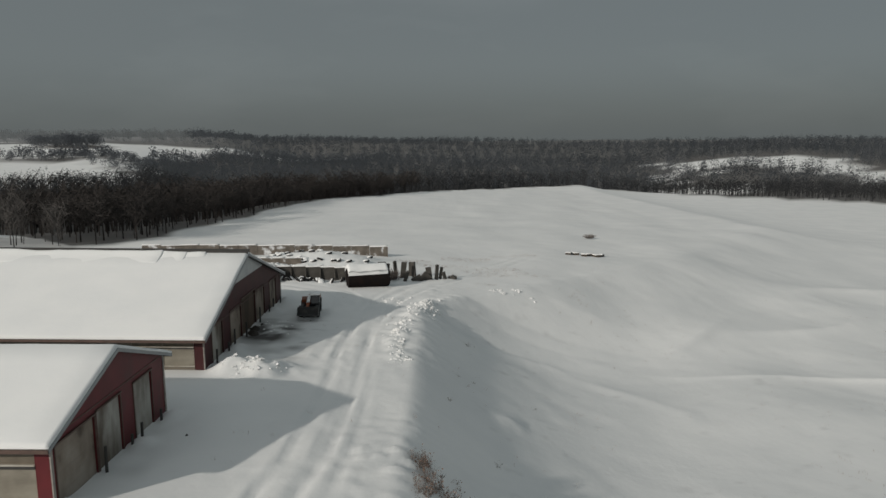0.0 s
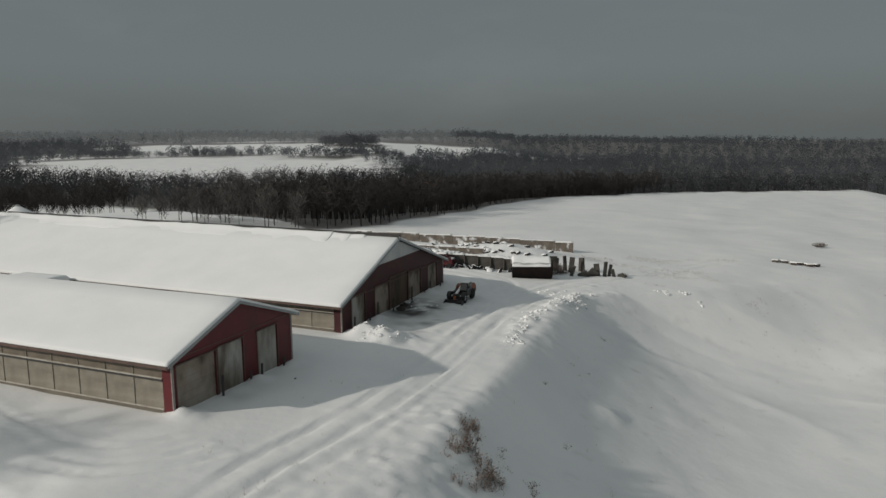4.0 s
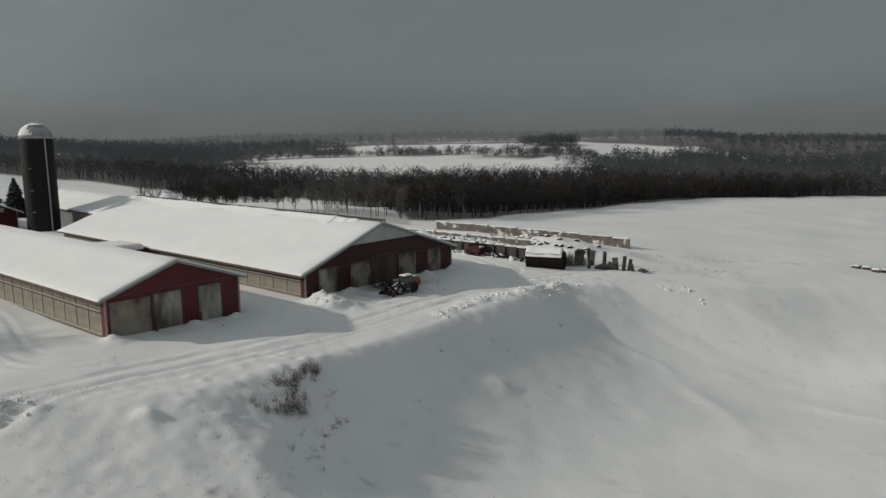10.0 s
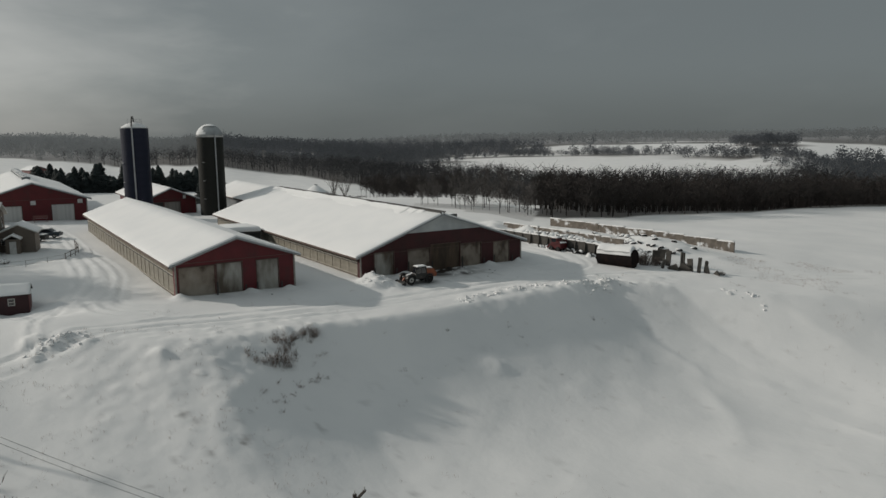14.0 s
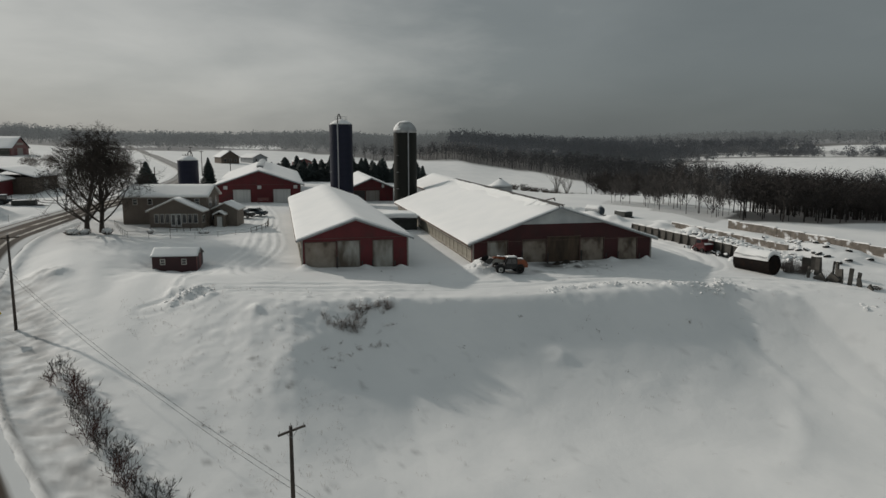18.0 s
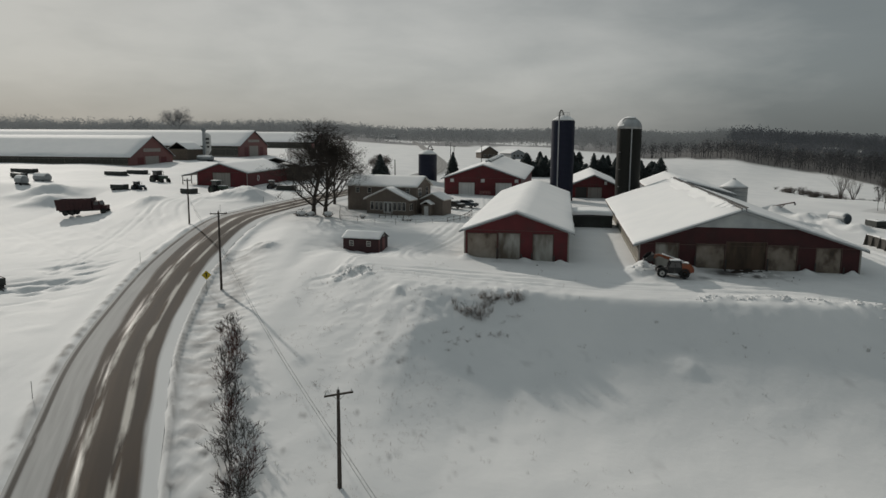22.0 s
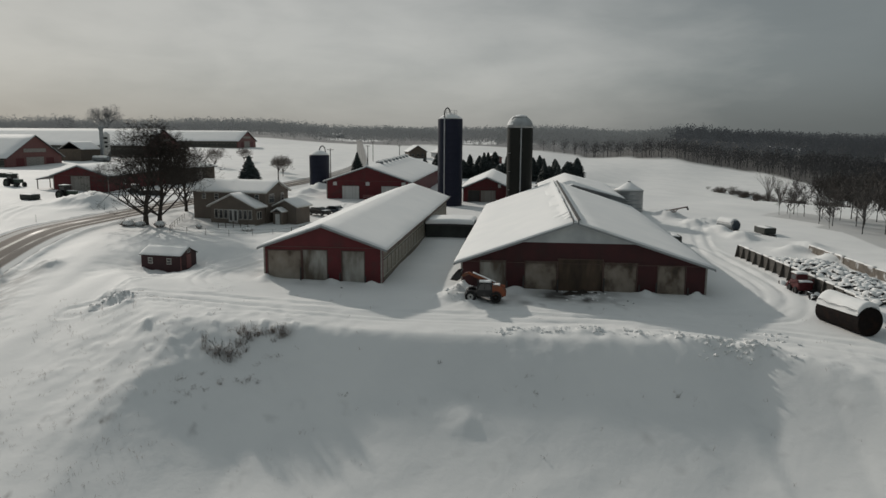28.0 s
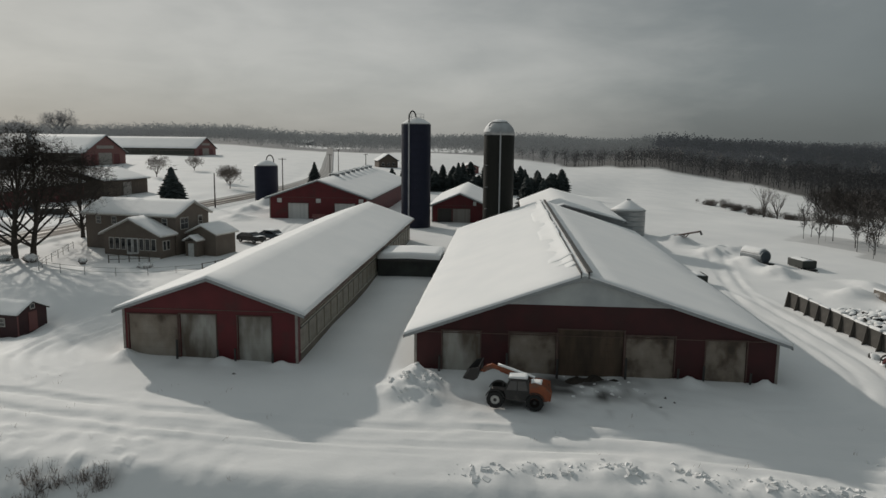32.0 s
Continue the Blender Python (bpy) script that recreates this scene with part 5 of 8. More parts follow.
def steel_silo(name, x, y, r, top, label, band, pipe_turn, dome=None, rail=True):
    """A bolted steel silo: sheets in rings, a roof, a pipe down its side."""
    z = zg(x, y) - 0.2
    t = thing(name, pose(x, y, z), label, "silo")
    h = top - z
    n = max(3, round(h / band))
    b = h / n
    seg = 32
    mesh = {}
    for i in range(n):
        if "ring" not in mesh:
            bm = nb()
            lathe(bm, [(r - 0.05, 0.0), (r, 0.0), (r, b - 0.05), (r + 0.03, b - 0.05), (r + 0.03, b), (r - 0.05, b)], seg)
            mesh["ring"] = part("ring", bm, BLUE_STEEL if dome is None else DARK_STEEL, t, shade=False)
        else:
            again("ring", mesh["ring"], t, pose(0, 0, i * b, 0, 0, (i % 2) * 180 / seg))
    bm = nb()
    if dome:
        k = 8
        lathe(bm, [(r + 0.05, h - 0.02), *[((r + 0.05) * math.cos(a), h + dome * math.sin(a)) for a in (math.pi / 2 * i / k for i in range(1, k))], (0, h + dome)], seg)
        part("dome", bm, ALU, t, "dull aluminium dome", shade=True)
        bm = nb()
        lathe(bm, [((r + 0.12) * math.cos(a), h + 0.04 + (dome + 0.1) * math.sin(a)) for a in (math.pi / 2 * i / k for i in range(1, k))] + [(0, h + dome + 0.15)], seg)
        # the snow clings to the windward part of the dome
        doomed = [v for v in bm.verts if (v.co.x * -0.45 + v.co.y * -0.9) < 0.15 * r + 0.35 * math.sin(v.co.z * 3) and v.co.z < h + 0.86 * dome or v.co.z < h + 0.2 * dome]
        bmesh.ops.delete(bm, geom=doomed, context="VERTS")
        part("dome_snow", bm, ROOF_SNOW, t, "wind-packed snow", shade=True)
    else:
        lathe(bm, [(r + 0.02, h), (r * 0.55, h + 0.75), (0.5, h + 1.15), (0.0, h + 1.2)], seg)
        part("roof", bm, ALU, t)
        bm = nb()
        lathe(bm, [(r - 0.1, h + 0.12), (r * 0.9, h + 0.30), (r * 0.55, h + 0.92), (0.5, h + 1.26), (0.0, h + 1.3)], seg)
        part("roof_snow", bm, ROOF_SNOW, t, shade=True)
    a = radians(pipe_turn)
    c, s = math.cos(a), math.sin(a)
    bm = nb()
    tube(bm, ((r + 0.16) * c, (r + 0.16) * s, 0.3), ((r + 0.16) * c, (r + 0.16) * s, h + (0.3 if dome is None else 0.6)), 0.14, seg=8)
    part("fill_pipe", bm, PIPE, t, "pale filler pipe")
    if dome is None:
        bm = nb()
        prev = Vector(((r + 0.16) * c, (r + 0.16) * s, h + 0.3))
        for i in range(1, 9):
            q = math.pi * i / 9
            rr = (r + 0.16) * 0.5
            p = Vector(((rr + rr * math.cos(q)) * c, (rr + rr * math.cos(q)) * s, h + 0.3 + 2.1 * math.sin(q) ** 0.7))
            tube(bm, prev, p, 0.14, seg=8)
            prev = p
        tube(bm, prev, (0, 0, h + 1.1), 0.14, seg=8)
        part("goose_neck", bm, DARK_TRIM, t, "dark curved filler neck")
        if rail:
            bm = nb()
            for i in range(5):
                q = a + radians(-70 + 35 * i) + math.pi * 0.15
                tube(bm, (1.5 * math.cos(q), 1.5 * math.sin(q), h + 0.6), (1.5 * math.cos(q), 1.5 * math.sin(q), h + 1.9), 0.035, seg=5)
                if i:
                    q2 = q - radians(35)
                    for zz in (1.3, 1.88):
                        tube(bm, (1.5 * math.cos(q2), 1.5 * math.sin(q2), h + zz), (1.5 * math.cos(q), 1.5 * math.sin(q), h + zz), 0.03, seg=5)
            part("guard_rail", bm, GREY_METAL, t)
    for i in range(1, int(h / 4)):
        q = a - radians(55)
        part("bracket", box(nb(), -0.08, 0.2, -0.25, 0.25, -0.06, 0.06), ALU, t, at=pose(r * math.cos(q), r * math.sin(q), i * 4.0, 0, 0, math.degrees(q)))
    return t


steel_silo("sealed_silo", -101.2, 44.2, 2.75, 20.6, "tall dark blue glass-lined silo with filler pipe", 1.45, -20)
steel_silo("domed_silo", -100.9, 59.7, 2.82, 18.75, "tall dark stave silo with snowy aluminium dome", 0.78, 5, dome=2.75)
steel_silo("short_sealed_silo", -128.4, 6.0, 2.65, 11.85, "short dark blue sealed silo in drifted snow", 1.45, 160, rail=False)


def grain_bin(x, y, r, h, roof, label):
    z = zg(x, y) - 0.2
    t = thing("grain_bin", pose(x, y, z), label, "grain bin")
    n = max(3, int(h / 0.8))
    b = h / n
    ring = None
    for i in range(n):
        if ring is None:
            bm = nb()
            lathe(bm, [(r, 0), (r + 0.05, b * 0.25), (r, b * 0.5), (r + 0.05, b * 0.75), (r, b)], 28)
            ring = part("wall_ring", bm, ALU, t, shade=True)
        else:
            again("wall_ring", ring, t, pose(0, 0, i * b))
    bm = nb()
    lathe(bm, [(r + 0.2, h - 0.05), (0.35, h + roof), (0.35, h + roof + 0.3), (0, h + roof + 0.35)], 28)
    part("roof", bm, ALU, t)
    bm = nb()
    lathe(bm, [(r + 0.12, h + 0.05), (r * 0.8, h + 0.28 * roof), (0.4, h + roof + 0.06), (0, h + roof + 0.1)], 28)
    part("roof_snow", bm, ROOF_SNOW, t, shade=True)
    part("door", box(nb(), r + 0.02, r + 0.1, -0.4, 0.4, 0.6, 1.9), GREY_METAL, t)
    return t


grain_bin(-98.0, 83.2, 3.0, 4.6, 1.7, "round galvanised grain bin with snowy cone roof")


# ---- farmhouse and its garden ----
ROOF_TRIM = material("house_trim", (0.55, 0.53, 0.49), 0.6, scale=1)


def window_unit(parent, x, y, z, w, h, face="x", d=1, bars=True):
    """A framed window on a wall that faces x or y."""
    m = pose(x, y, z) if face == "x" else pose(x, y, z, 0, 0, 90 if d > 0 else -90)
    fr = part("window", box(nb(), -0.02, 0.05, -w / 2 - 0.08, w / 2 + 0.08, -0.08, h + 0.08), ROOF_TRIM, parent, at=m)
    for a, b in ((0, h / 2 - 0.03), (h / 2 + 0.03, h)) if bars else ((0, h),):
        part("pane", box(nb(), 0.045, 0.056, -w / 2, w / 2, a, b), GLASS, fr)
    return fr


def siding(parent, x0, x1, y0, y1, z0, z1, step=0.22):
    """Lap boards round a block, as one skirt of courses for each face."""
    bm = nb()
    z = z0
    while z < z1 - 0.02:
        e = min(z + step, z1)
        for a, b, c, d in ((x1, x1 + 0.025, y0 - 0.02, y1 + 0.02), (x0 - 0.025, x0, y0 - 0.02, y1 + 0.02)):
            box(bm, a, b, c, d, z, e - 0.02)
        for a, b, c, d in ((x0, x1, y1, y1 + 0.025), (x0, x1, y0 - 0.025, y0)):
            box(bm, a, b, c, d, z, e - 0.02)
        z = e
    return part("siding", bm, TAN, parent)


def farmhouse():
    zb = zg(-62, 10)
    t = thing("farmhouse", pose(-62.4, 2.4, zb, 0, 0, -11.3), "two-storey tan farmhouse with snowy gable roof", "house")
    L, W, ze, zr = 14.7, 7.4, 5.15, 6.75
    part("wall", box(nb(), -W, 0, 0, L, -1.0, ze), TAN, t)
    siding(t, -W, 0, 0, L, -0.4, ze)
    for y in (0.0, L - 0.2):
        part("gable", solid(nb(), [(-W, ze), (0, ze), (-W / 2, zr)], 0.2, "y", y), TAN, t)
    pts = [(-W - 0.5, ze - 0.12), (-W / 2, zr + 0.1), (0.5, ze - 0.12)]
    bm = solid(nb(), pts + [(x, z - 0.16) for x, z in reversed(pts)], L + 0.9, "y", -0.45)
    part("roof", bm, ROOF_TRIM, t)
    part("roof_snow", snow_sheet(-0.5, L + 0.5, [(-y, z) for y, z in pts], 0.2, 12, step=1.0), ROOF_SNOW, t, shade=True, at=pose(0, 0, 0, 0, 0, 90))
    for y in (2.2, 4.8, 13.0):
        window_unit(t, 0.03, y, 3.7, 0.7, 0.9)
    for x in (-1.4, -2.2, -5.4):
        window_unit(t, x, L + 0.03, 3.2, 0.75, 1.5, "y")
    # sun porch
    pw, pd, pe, pr = 8.7, 3.2, 2.8, 4.9
    y0 = 5.8
    part("porch_wall", box(nb(), 0, pd, y0, y0 + pw, -0.9, pe), TAN, t)
    part("porch_gable", solid(nb(), [(y0, pe), (y0 + pw, pe), (y0 + pw / 2, pr - 0.15)], -0.15, "x", pd), TAN, t)
    pp = [(y0 - 0.55, pe - 0.1), (y0 + pw / 2, pr), (y0 + pw + 0.55, pe - 0.1)]
    part("porch_roof", roof_slab(0.0, pd + 0.5, pp, 0.15), ROOF_TRIM, t)
    part("porch_snow", snow_sheet(0.0, pd + 0.5, pp, 0.2, 3, step=0.7), ROOF_SNOW, t, shade=True)
    for i in range(8):
        if i in (3, 4):
            door = part("porch_door", box(nb(), pd, pd + 0.05, y0 + 0.75 + i * 0.95, y0 + 1.6 + i * 0.95, 0.1, 2.3), WHITE_TRIM, t, "white glazed porch door")
            part("pane", box(nb(), pd + 0.045, pd + 0.06, y0 + 0.9 + i * 0.95, y0 + 1.45 + i * 0.95, 0.4, 2.15), GLASS, door)
        else:
            window_unit(t, pd + 0.01, y0 + 1.17 + i * 0.95, 0.75, 0.6, 1.45, bars=False)
    for x in (1.5,):
        for o in (0, 0.75):
            window_unit(t, x + o, y0 + pw + 0.02, 0.75, 0.5, 1.15, "y", bars=False)
    part("porch_deck", box(nb(), pd, pd + 1.7, y0 + 1.5, y0 + pw, -0.8, -0.15), SNOW, t, "snow-covered porch deck")
    # side entry with its little vestibule
    ex0, ex1, ey0, ey1 = -7.0, -2.2, L, L + 4.6
    part("entry_wall", box(nb(), ex0, ex1, ey0, ey1, -0.9, 2.55), TAN, t)
    ep = [(ey0, 2.6), (ey0 + 2.5, 3.75), (ey1 + 0.45, 2.5)]
    part("entry_gable", solid(nb(), [(ey0, 2.55), (ey1, 2.55), (ey0 + 2.5, 3.65), (ey0, 2.56)], -0.15, "x", ex1), TAN, t)
    part("entry_roof", roof_slab(ex0 - 0.3, ex1 + 0.4, ep, 0.14), ROOF_TRIM, t)
    part("entry_snow", snow_sheet(ex0 - 0.3, ex1 + 0.4, ep, 0.18, 5, step=0.8), ROOF_SNOW, t, shade=True)
    part("vestibule", box(nb(), ex1, ex1 + 1.7, ey0 + 1.0, ey0 + 2.8, -0.9, 1.75), TAN, t)
    vp = [(ey0 + 0.8, 1.75), (ey0 + 1.9, 2.35), (ey0 + 3.0, 1.75)]
    part("vestibule_roof", roof_slab(ex1, ex1 + 2.0, vp, 0.1), ROOF_TRIM, t)
    part("vestibule_snow", snow_sheet(ex1, ex1 + 2.0, vp, 0.16, 9, step=0.5), ROOF_SNOW, t, shade=True)
    part("vestibule_door", box(nb(), ex1 + 1.7, ex1 + 1.75, ey0 + 1.5, ey0 + 2.35, -0.6, 1.4), WHITE_TRIM, t, "pale entry door")
    window_unit(t, ex1 + 0.02, ey0 + 0.5, 0.8, 0.45, 0.9, bars=False)


farmhouse()


SHED_RED = material("shed_red", (0.05, 0.017, 0.019), 0.6, color2=(0.038, 0.014, 0.016), scale=1)


def garden_shed():
    cx, cy = -27.45, 15.8
    t = thing("garden_shed", pose(cx, cy, -0.35, 0, 0, -7), "small dark red garden shed with white windows", "shed")
    L, W, ze = 5.7, 3.4, 1.8
    part("wall", box(nb(), -W / 2, W / 2, -L / 2, L / 2, -0.4, ze), SHED_RED, t)
    pts = [(-W / 2 - 0.2, ze - 0.05), (0, ze + 0.85), (W / 2 + 0.2, ze - 0.05)]
    for y in (-L / 2, L / 2 - 0.08):
        part("gable", solid(nb(), [(-W / 2, ze), (W / 2, ze), (0, ze + 0.75)], 0.08, "y", y), SHED_RED, t)
    part("roof", solid(nb(), pts + [(x, z - 0.07) for x, z in reversed(pts)], L + 0.3, "y", -L / 2 - 0.15), DARK_TRIM, t)
    part("roof_snow", snow_sheet(-L / 2 - 0.15, L / 2 + 0.15, [(-x, z) for x, z in pts], 0.10, 2, step=0.5, across=4, ripple=0.025), ROOF_SNOW, t, shade=True, at=pose(0, 0, 0, 0, 0, 90))
    for y in (-1.5, 1.2):
        window_unit(t, W / 2 + 0.01, y, 0.7, 0.5, 0.62)
    part("door", box(nb(), -0.5, 0.5, L / 2, L / 2 + 0.04, 0.0, 1.75), RED_PALE, t, "plain red shed door")
    window_unit(t, 0.0, L / 2 + 0.01, 2.05, 0.4, 0.35, "y", bars=False)
    part("corner_board", box(nb(), W / 2 - 0.06, W / 2 + 0.03, L / 2 - 0.06, L / 2 + 0.03, -0.3, ze), RED_PALE, t)


garden_shed()


def rail_fence(points, name, label, h=1.0, gap=2.2, mat=None, rails=2, thin=1.0):
    mat = mat or WOOD
    line = along(points, gap) if len(points) > 2 else np.array([np.array(points[0]) + (np.array(points[1]) - np.array(points[0])) * i / max(1, round(math.dist(*points) / gap)) for i in range(max(1, round(math.dist(*points) / gap)) + 1)])
    o = line[0]
    t = thing(name, pose(o[0], o[1], zg(*o)), label, "fence")
    pts = [Vector((p[0] - o[0], p[1] - o[1], zg(*p) - zg(*o))) for p in line]
    post = None
    for p in pts:
        if post is None:
            post = part("post", box(nb(), -0.05 * thin, 0.05 * thin, -0.05 * thin, 0.05 * thin, -0.4, h + 0.08), mat, t, at=Matrix.Translation(p))
        else:
            again("post", post, t, Matrix.Translation(p))
    for a, b in zip(pts, pts[1:]):
        for i in range(rails):
            z = h * (1 - i * 0.55)
            part("rail", tube(nb(), a + Vector((0, 0, z)), b + Vector((0, 0, z)), 0.045 * thin, seg=4), mat, t)
    return t


FENCE_WIRE = material("dull_wire", (0.22, 0.21, 0.20), 0.6, scale=3)
rail_fence(((-54.5, 15.5), (-52.0, 11.5)), "deck_rail", "short wooden rail by the porch path", 1.0, 1.2, rails=3)
rail_fence(((-46.5, 6.0), (-45.2, 12.5), (-46.4, 19.5), (-50, 24.5)), "garden_fence", "thin wire garden fence in deep snow", 0.9, 2.4, FENCE_WIRE, thin=0.5)
rail_fence(((-61.0, 1.2), (-54.5, 3.2), (-50.0, 4.6), (-46.5, 6.0)), "side_fence", "low garden fence half buried in snow", 0.8, 2.2, FENCE_WIRE, thin=0.5)
rail_fence(((-50.0, 24.5), (-56.0, 26.8), (-63.0, 27.2)), "drive_fence", "plank fence along the farm drive", 1.0, 2.0, WOOD)


# ---- trees ----
def branching(bm, start, way, length, radius, depth, rng, spread=0.6, kids=3, droop=0.0, thin=0.62, seg=5, fuzz=0):
    """A limb of three bends that forks into smaller limbs; the last are twigs."""
    p, d = Vector(start), Vector(way).normalized()
    r = radius
    bends = 3 if depth > 1 else 2
    for i in range(bends):
        jit = Vector((rng.uniform(-1, 1), rng.uniform(-1, 1), rng.uniform(-0.6, 0.8))) * (0.16 if depth > 2 else 0.28)
        d = (d + jit + Vector((0, 0, 0.10 - droop))).normalized()
        q = p + d * (length / bends)
        r2 = r * (0.86 if depth > 1 else 0.6)
        tube(bm, p, q, r, r2, seg if depth > 2 else 3)
        if depth > 0 and i > 0:
            for _ in range(kids if i == bends - 1 else max(1, kids - 1)):
                side = d.orthogonal().normalized()
                side.rotate(Matrix.Rotation(rng.uniform(0, 6.283), 3, d))
                way2 = (d * (1 - spread * rng.uniform(0.5, 0.95)) + side * spread * rng.uniform(0.7, 1.25)).normalized()
                branching(bm, q, way2, length * thin * rng.uniform(0.75, 1.15), max(r2 * 0.66, 0.02), depth - 1, rng, spread, kids, droop, thin, seg, fuzz)
        p, r = q, r2
        if depth == 0:
            for _ in range(fuzz):
                w = Vector((rng.uniform(-1, 1), rng.uniform(-1, 1), rng.uniform(-0.2, 1))) * length * 0.6
                s = w.orthogonal().normalized() * 0.016
                bm.faces.new([bm.verts.new(c) for c in (p - s, p + s, p + w)])


def bare_tree(name, x, y, h, label, seed, depth=4, trunk=None, kids=3, spread=0.62, mat=None, group="", fuzz=0, limbs=5, wide=1.0):
    rng = random.Random(seed)
    t = thing(name, pose(x, y, zg(x, y) - 0.2, 0, 0, rng.uniform(0, 360)), label, "tree", group)
    r = trunk or h * 0.028
    bm = nb()
    tube(bm, (0, 0, 0), (0, 0, h * 0.05), r * 1.45, r * 1.1, 10)
    tube(bm, (0, 0, h * 0.05), (0.05 * h * rng.uniform(-0.3, 0.3), 0, h * 0.16), r * 1.1, r * 0.95, 10)
    part("trunk", bm, mat or BARK, t)
    bm = nb()
    top = Vector((0, 0, h * 0.145))
    for i in range(limbs):
        a = 6.283 * i / limbs + rng.uniform(-0.4, 0.4)
        out = wide * rng.uniform(0.7, 1.5) if i % 4 else 0.2
        branching(bm, top + Vector((0, 0, rng.uniform(-0.03, 0.03) * h)), (math.cos(a) * out, math.sin(a) * out, 1.0), h * rng.uniform(0.36, 0.46), r * 0.6, depth, rng, spread, kids, fuzz=fuzz)
    part("crown", bm, mat or BARK, t)
    return t


def maple(x, y, h, r, label, seed, wide=0.55, low=0.15, limbs=22):
    """A grown maple: a forked leader, limbs all the way up and an oval crown of fine twigs."""
    rng = random.Random(seed)
    t = thing("maple_tree", pose(x, y, zg(x, y) - 0.2), label, "tree")
    bm = nb()
    p, d, q = Vector((0, 0, 0)), Vector((rng.uniform(-0.05, 0.05), rng.uniform(-0.05, 0.05), 1)), r * 1.35
    spine = []
    for i in range(7):
        e = p + d * (h * 0.75 / 7)
        tube(bm, p, e, q, q * (0.8 if i == 0 else 0.84), 9 if i < 3 else 6)
        q *= 0.8 if i == 0 else 0.84
        spine.append((e.copy(), q))
        p = e
        d = (d + Vector((rng.uniform(-0.13, 0.13), rng.uniform(-0.13, 0.13), 0))).normalized()
    part("trunk", bm, BARK, t)
    bm = nb()
    for i in range(limbs):
        f = i / (limbs - 1)
        z = low + (0.72 - low) * f
        k = min(6, max(0, int(z / 0.75 * 7) - 1))
        o, q = spine[k]
        a = 2.4 * i + rng.uniform(-0.4, 0.4)
        rise = 0.75 + 1.1 * f + rng.uniform(-0.15, 0.25)
        reach = h * (0.42 - 0.20 * f) * rng.uniform(0.85, 1.12)
        branching(bm, o, (math.cos(a) * wide * 2, math.sin(a) * wide * 2, rise), reach, q * 0.46, 3, rng, 0.62, 3, 0.03, 0.62, 4, 5)
    branching(bm, spine[-1][0], (0, 0, 1), h * 0.2, spine[-1][1] * 0.8, 3, rng, 0.6, 3, 0.0, 0.6, 4, 4)
    part("crown", bm, BARK, t)
    return t


maple(-52.2, -1.1, 15.6, 0.36, "large bare maple with an oval twiggy crown", 5)
maple(-52.9, 0.9, 14.4, 0.33, "bare maple standing close beside another", 8)
maple(-69.8, -2.8, 12.0, 0.26, "bare roadside maple behind the larger trees", 11)


def spruce(x, y, h, seed, label, r=None, name="spruce_tree", group="", full=0.85):
    rng = random.Random(seed)
    t = thing(name, pose(x, y, zg(x, y) - 0.2), label, "tree", group)
    part("trunk", tube(nb(), (0, 0, 0), (0, 0, h * 0.9), h * 0.022, h * 0.006, 7), BARK, t)
    bm = nb()
    r = r or h * 0.28
    tiers = int(h * 3.2)
    for i in range(tiers):
        f = i / tiers
        z = h * (0.05 + 0.93 * f)
        rad = r * (1 - f) ** full * (1 + 0.12 * math.sin(9 * f + seed)) + 0.12
        n = max(6, int(18 * (1 - f) + 5))
        for k in range(n):
            a = 6.283 * k / n + rng.uniform(-0.25, 0.25)
            q = rad * rng.uniform(0.72, 1.12)
            w = 0.10 * r + 0.14 * q
            c, s = math.cos(a), math.sin(a)
            dz = -0.22 * q * rng.uniform(0.6, 1.3)
            v = [bm.verts.new(p) for p in ((0, 0, z + 0.1 * r), (c * q * 0.55 - s * w, s * q * 0.55 + c * w, z + dz * 0.5), (c * q, s * q, z + dz), (c * q * 0.55 + s * w, s * q * 0.55 - c * w, z + dz * 0.5), (c * q * 0.55, s * q * 0.55, z + dz * 0.5 - 0.12 * r))]
            bm.faces.new((v[0], v[1], v[2]))
            bm.faces.new((v[0], v[2], v[3]))
            bm.faces.new((v[1], v[4], v[2]))
            bm.faces.new((v[4], v[3], v[2]))
    part("crown", bm, NEEDLE, t)
    return t


spruce(-89.5, 2.0, 10.2, 1, "dense blue-green spruce by the road", 5.0)
spruce(-163.0, 8.0, 8.6, 2, "slender dark spruce behind the machine barn", 3.2)
spruce(-128.0, 69.5, 8.4, 3, "dark spruce behind the domed silo", 3.6)
spruce(-131.0, 66.0, 9.0, 33, "dark spruce behind the domed silo", 3.6)
rng0 = random.Random(4)
for i in range(52):
    f = i / 51
    spruce(-186 + 7 * math.sin(i * 2.1), 27 + 52 * f + rng0.uniform(-1, 1), rng0.uniform(5.0, 9.5), 40 + i, "dark conifer in the windbreak behind the silos", rng0.uniform(2.8, 4.0), "windbreak_conifer", "windbreak conifers", rng0.uniform(0.5, 0.8))
for i, (x, y, h) in enumerate(((-187, -50.0, 7.5), (-162, -16, 7.0), (-226, -55, 6.0), (-175, -22, 5.0))):
    bare_tree("orchard_tree", x, y, h, "small bare twiggy tree in the snow", 20 + i, depth=3, kids=3, spread=0.7, fuzz=3, limbs=12, wide=0.85, trunk=0.11, mat=BRUSH, group="small trees by the road")


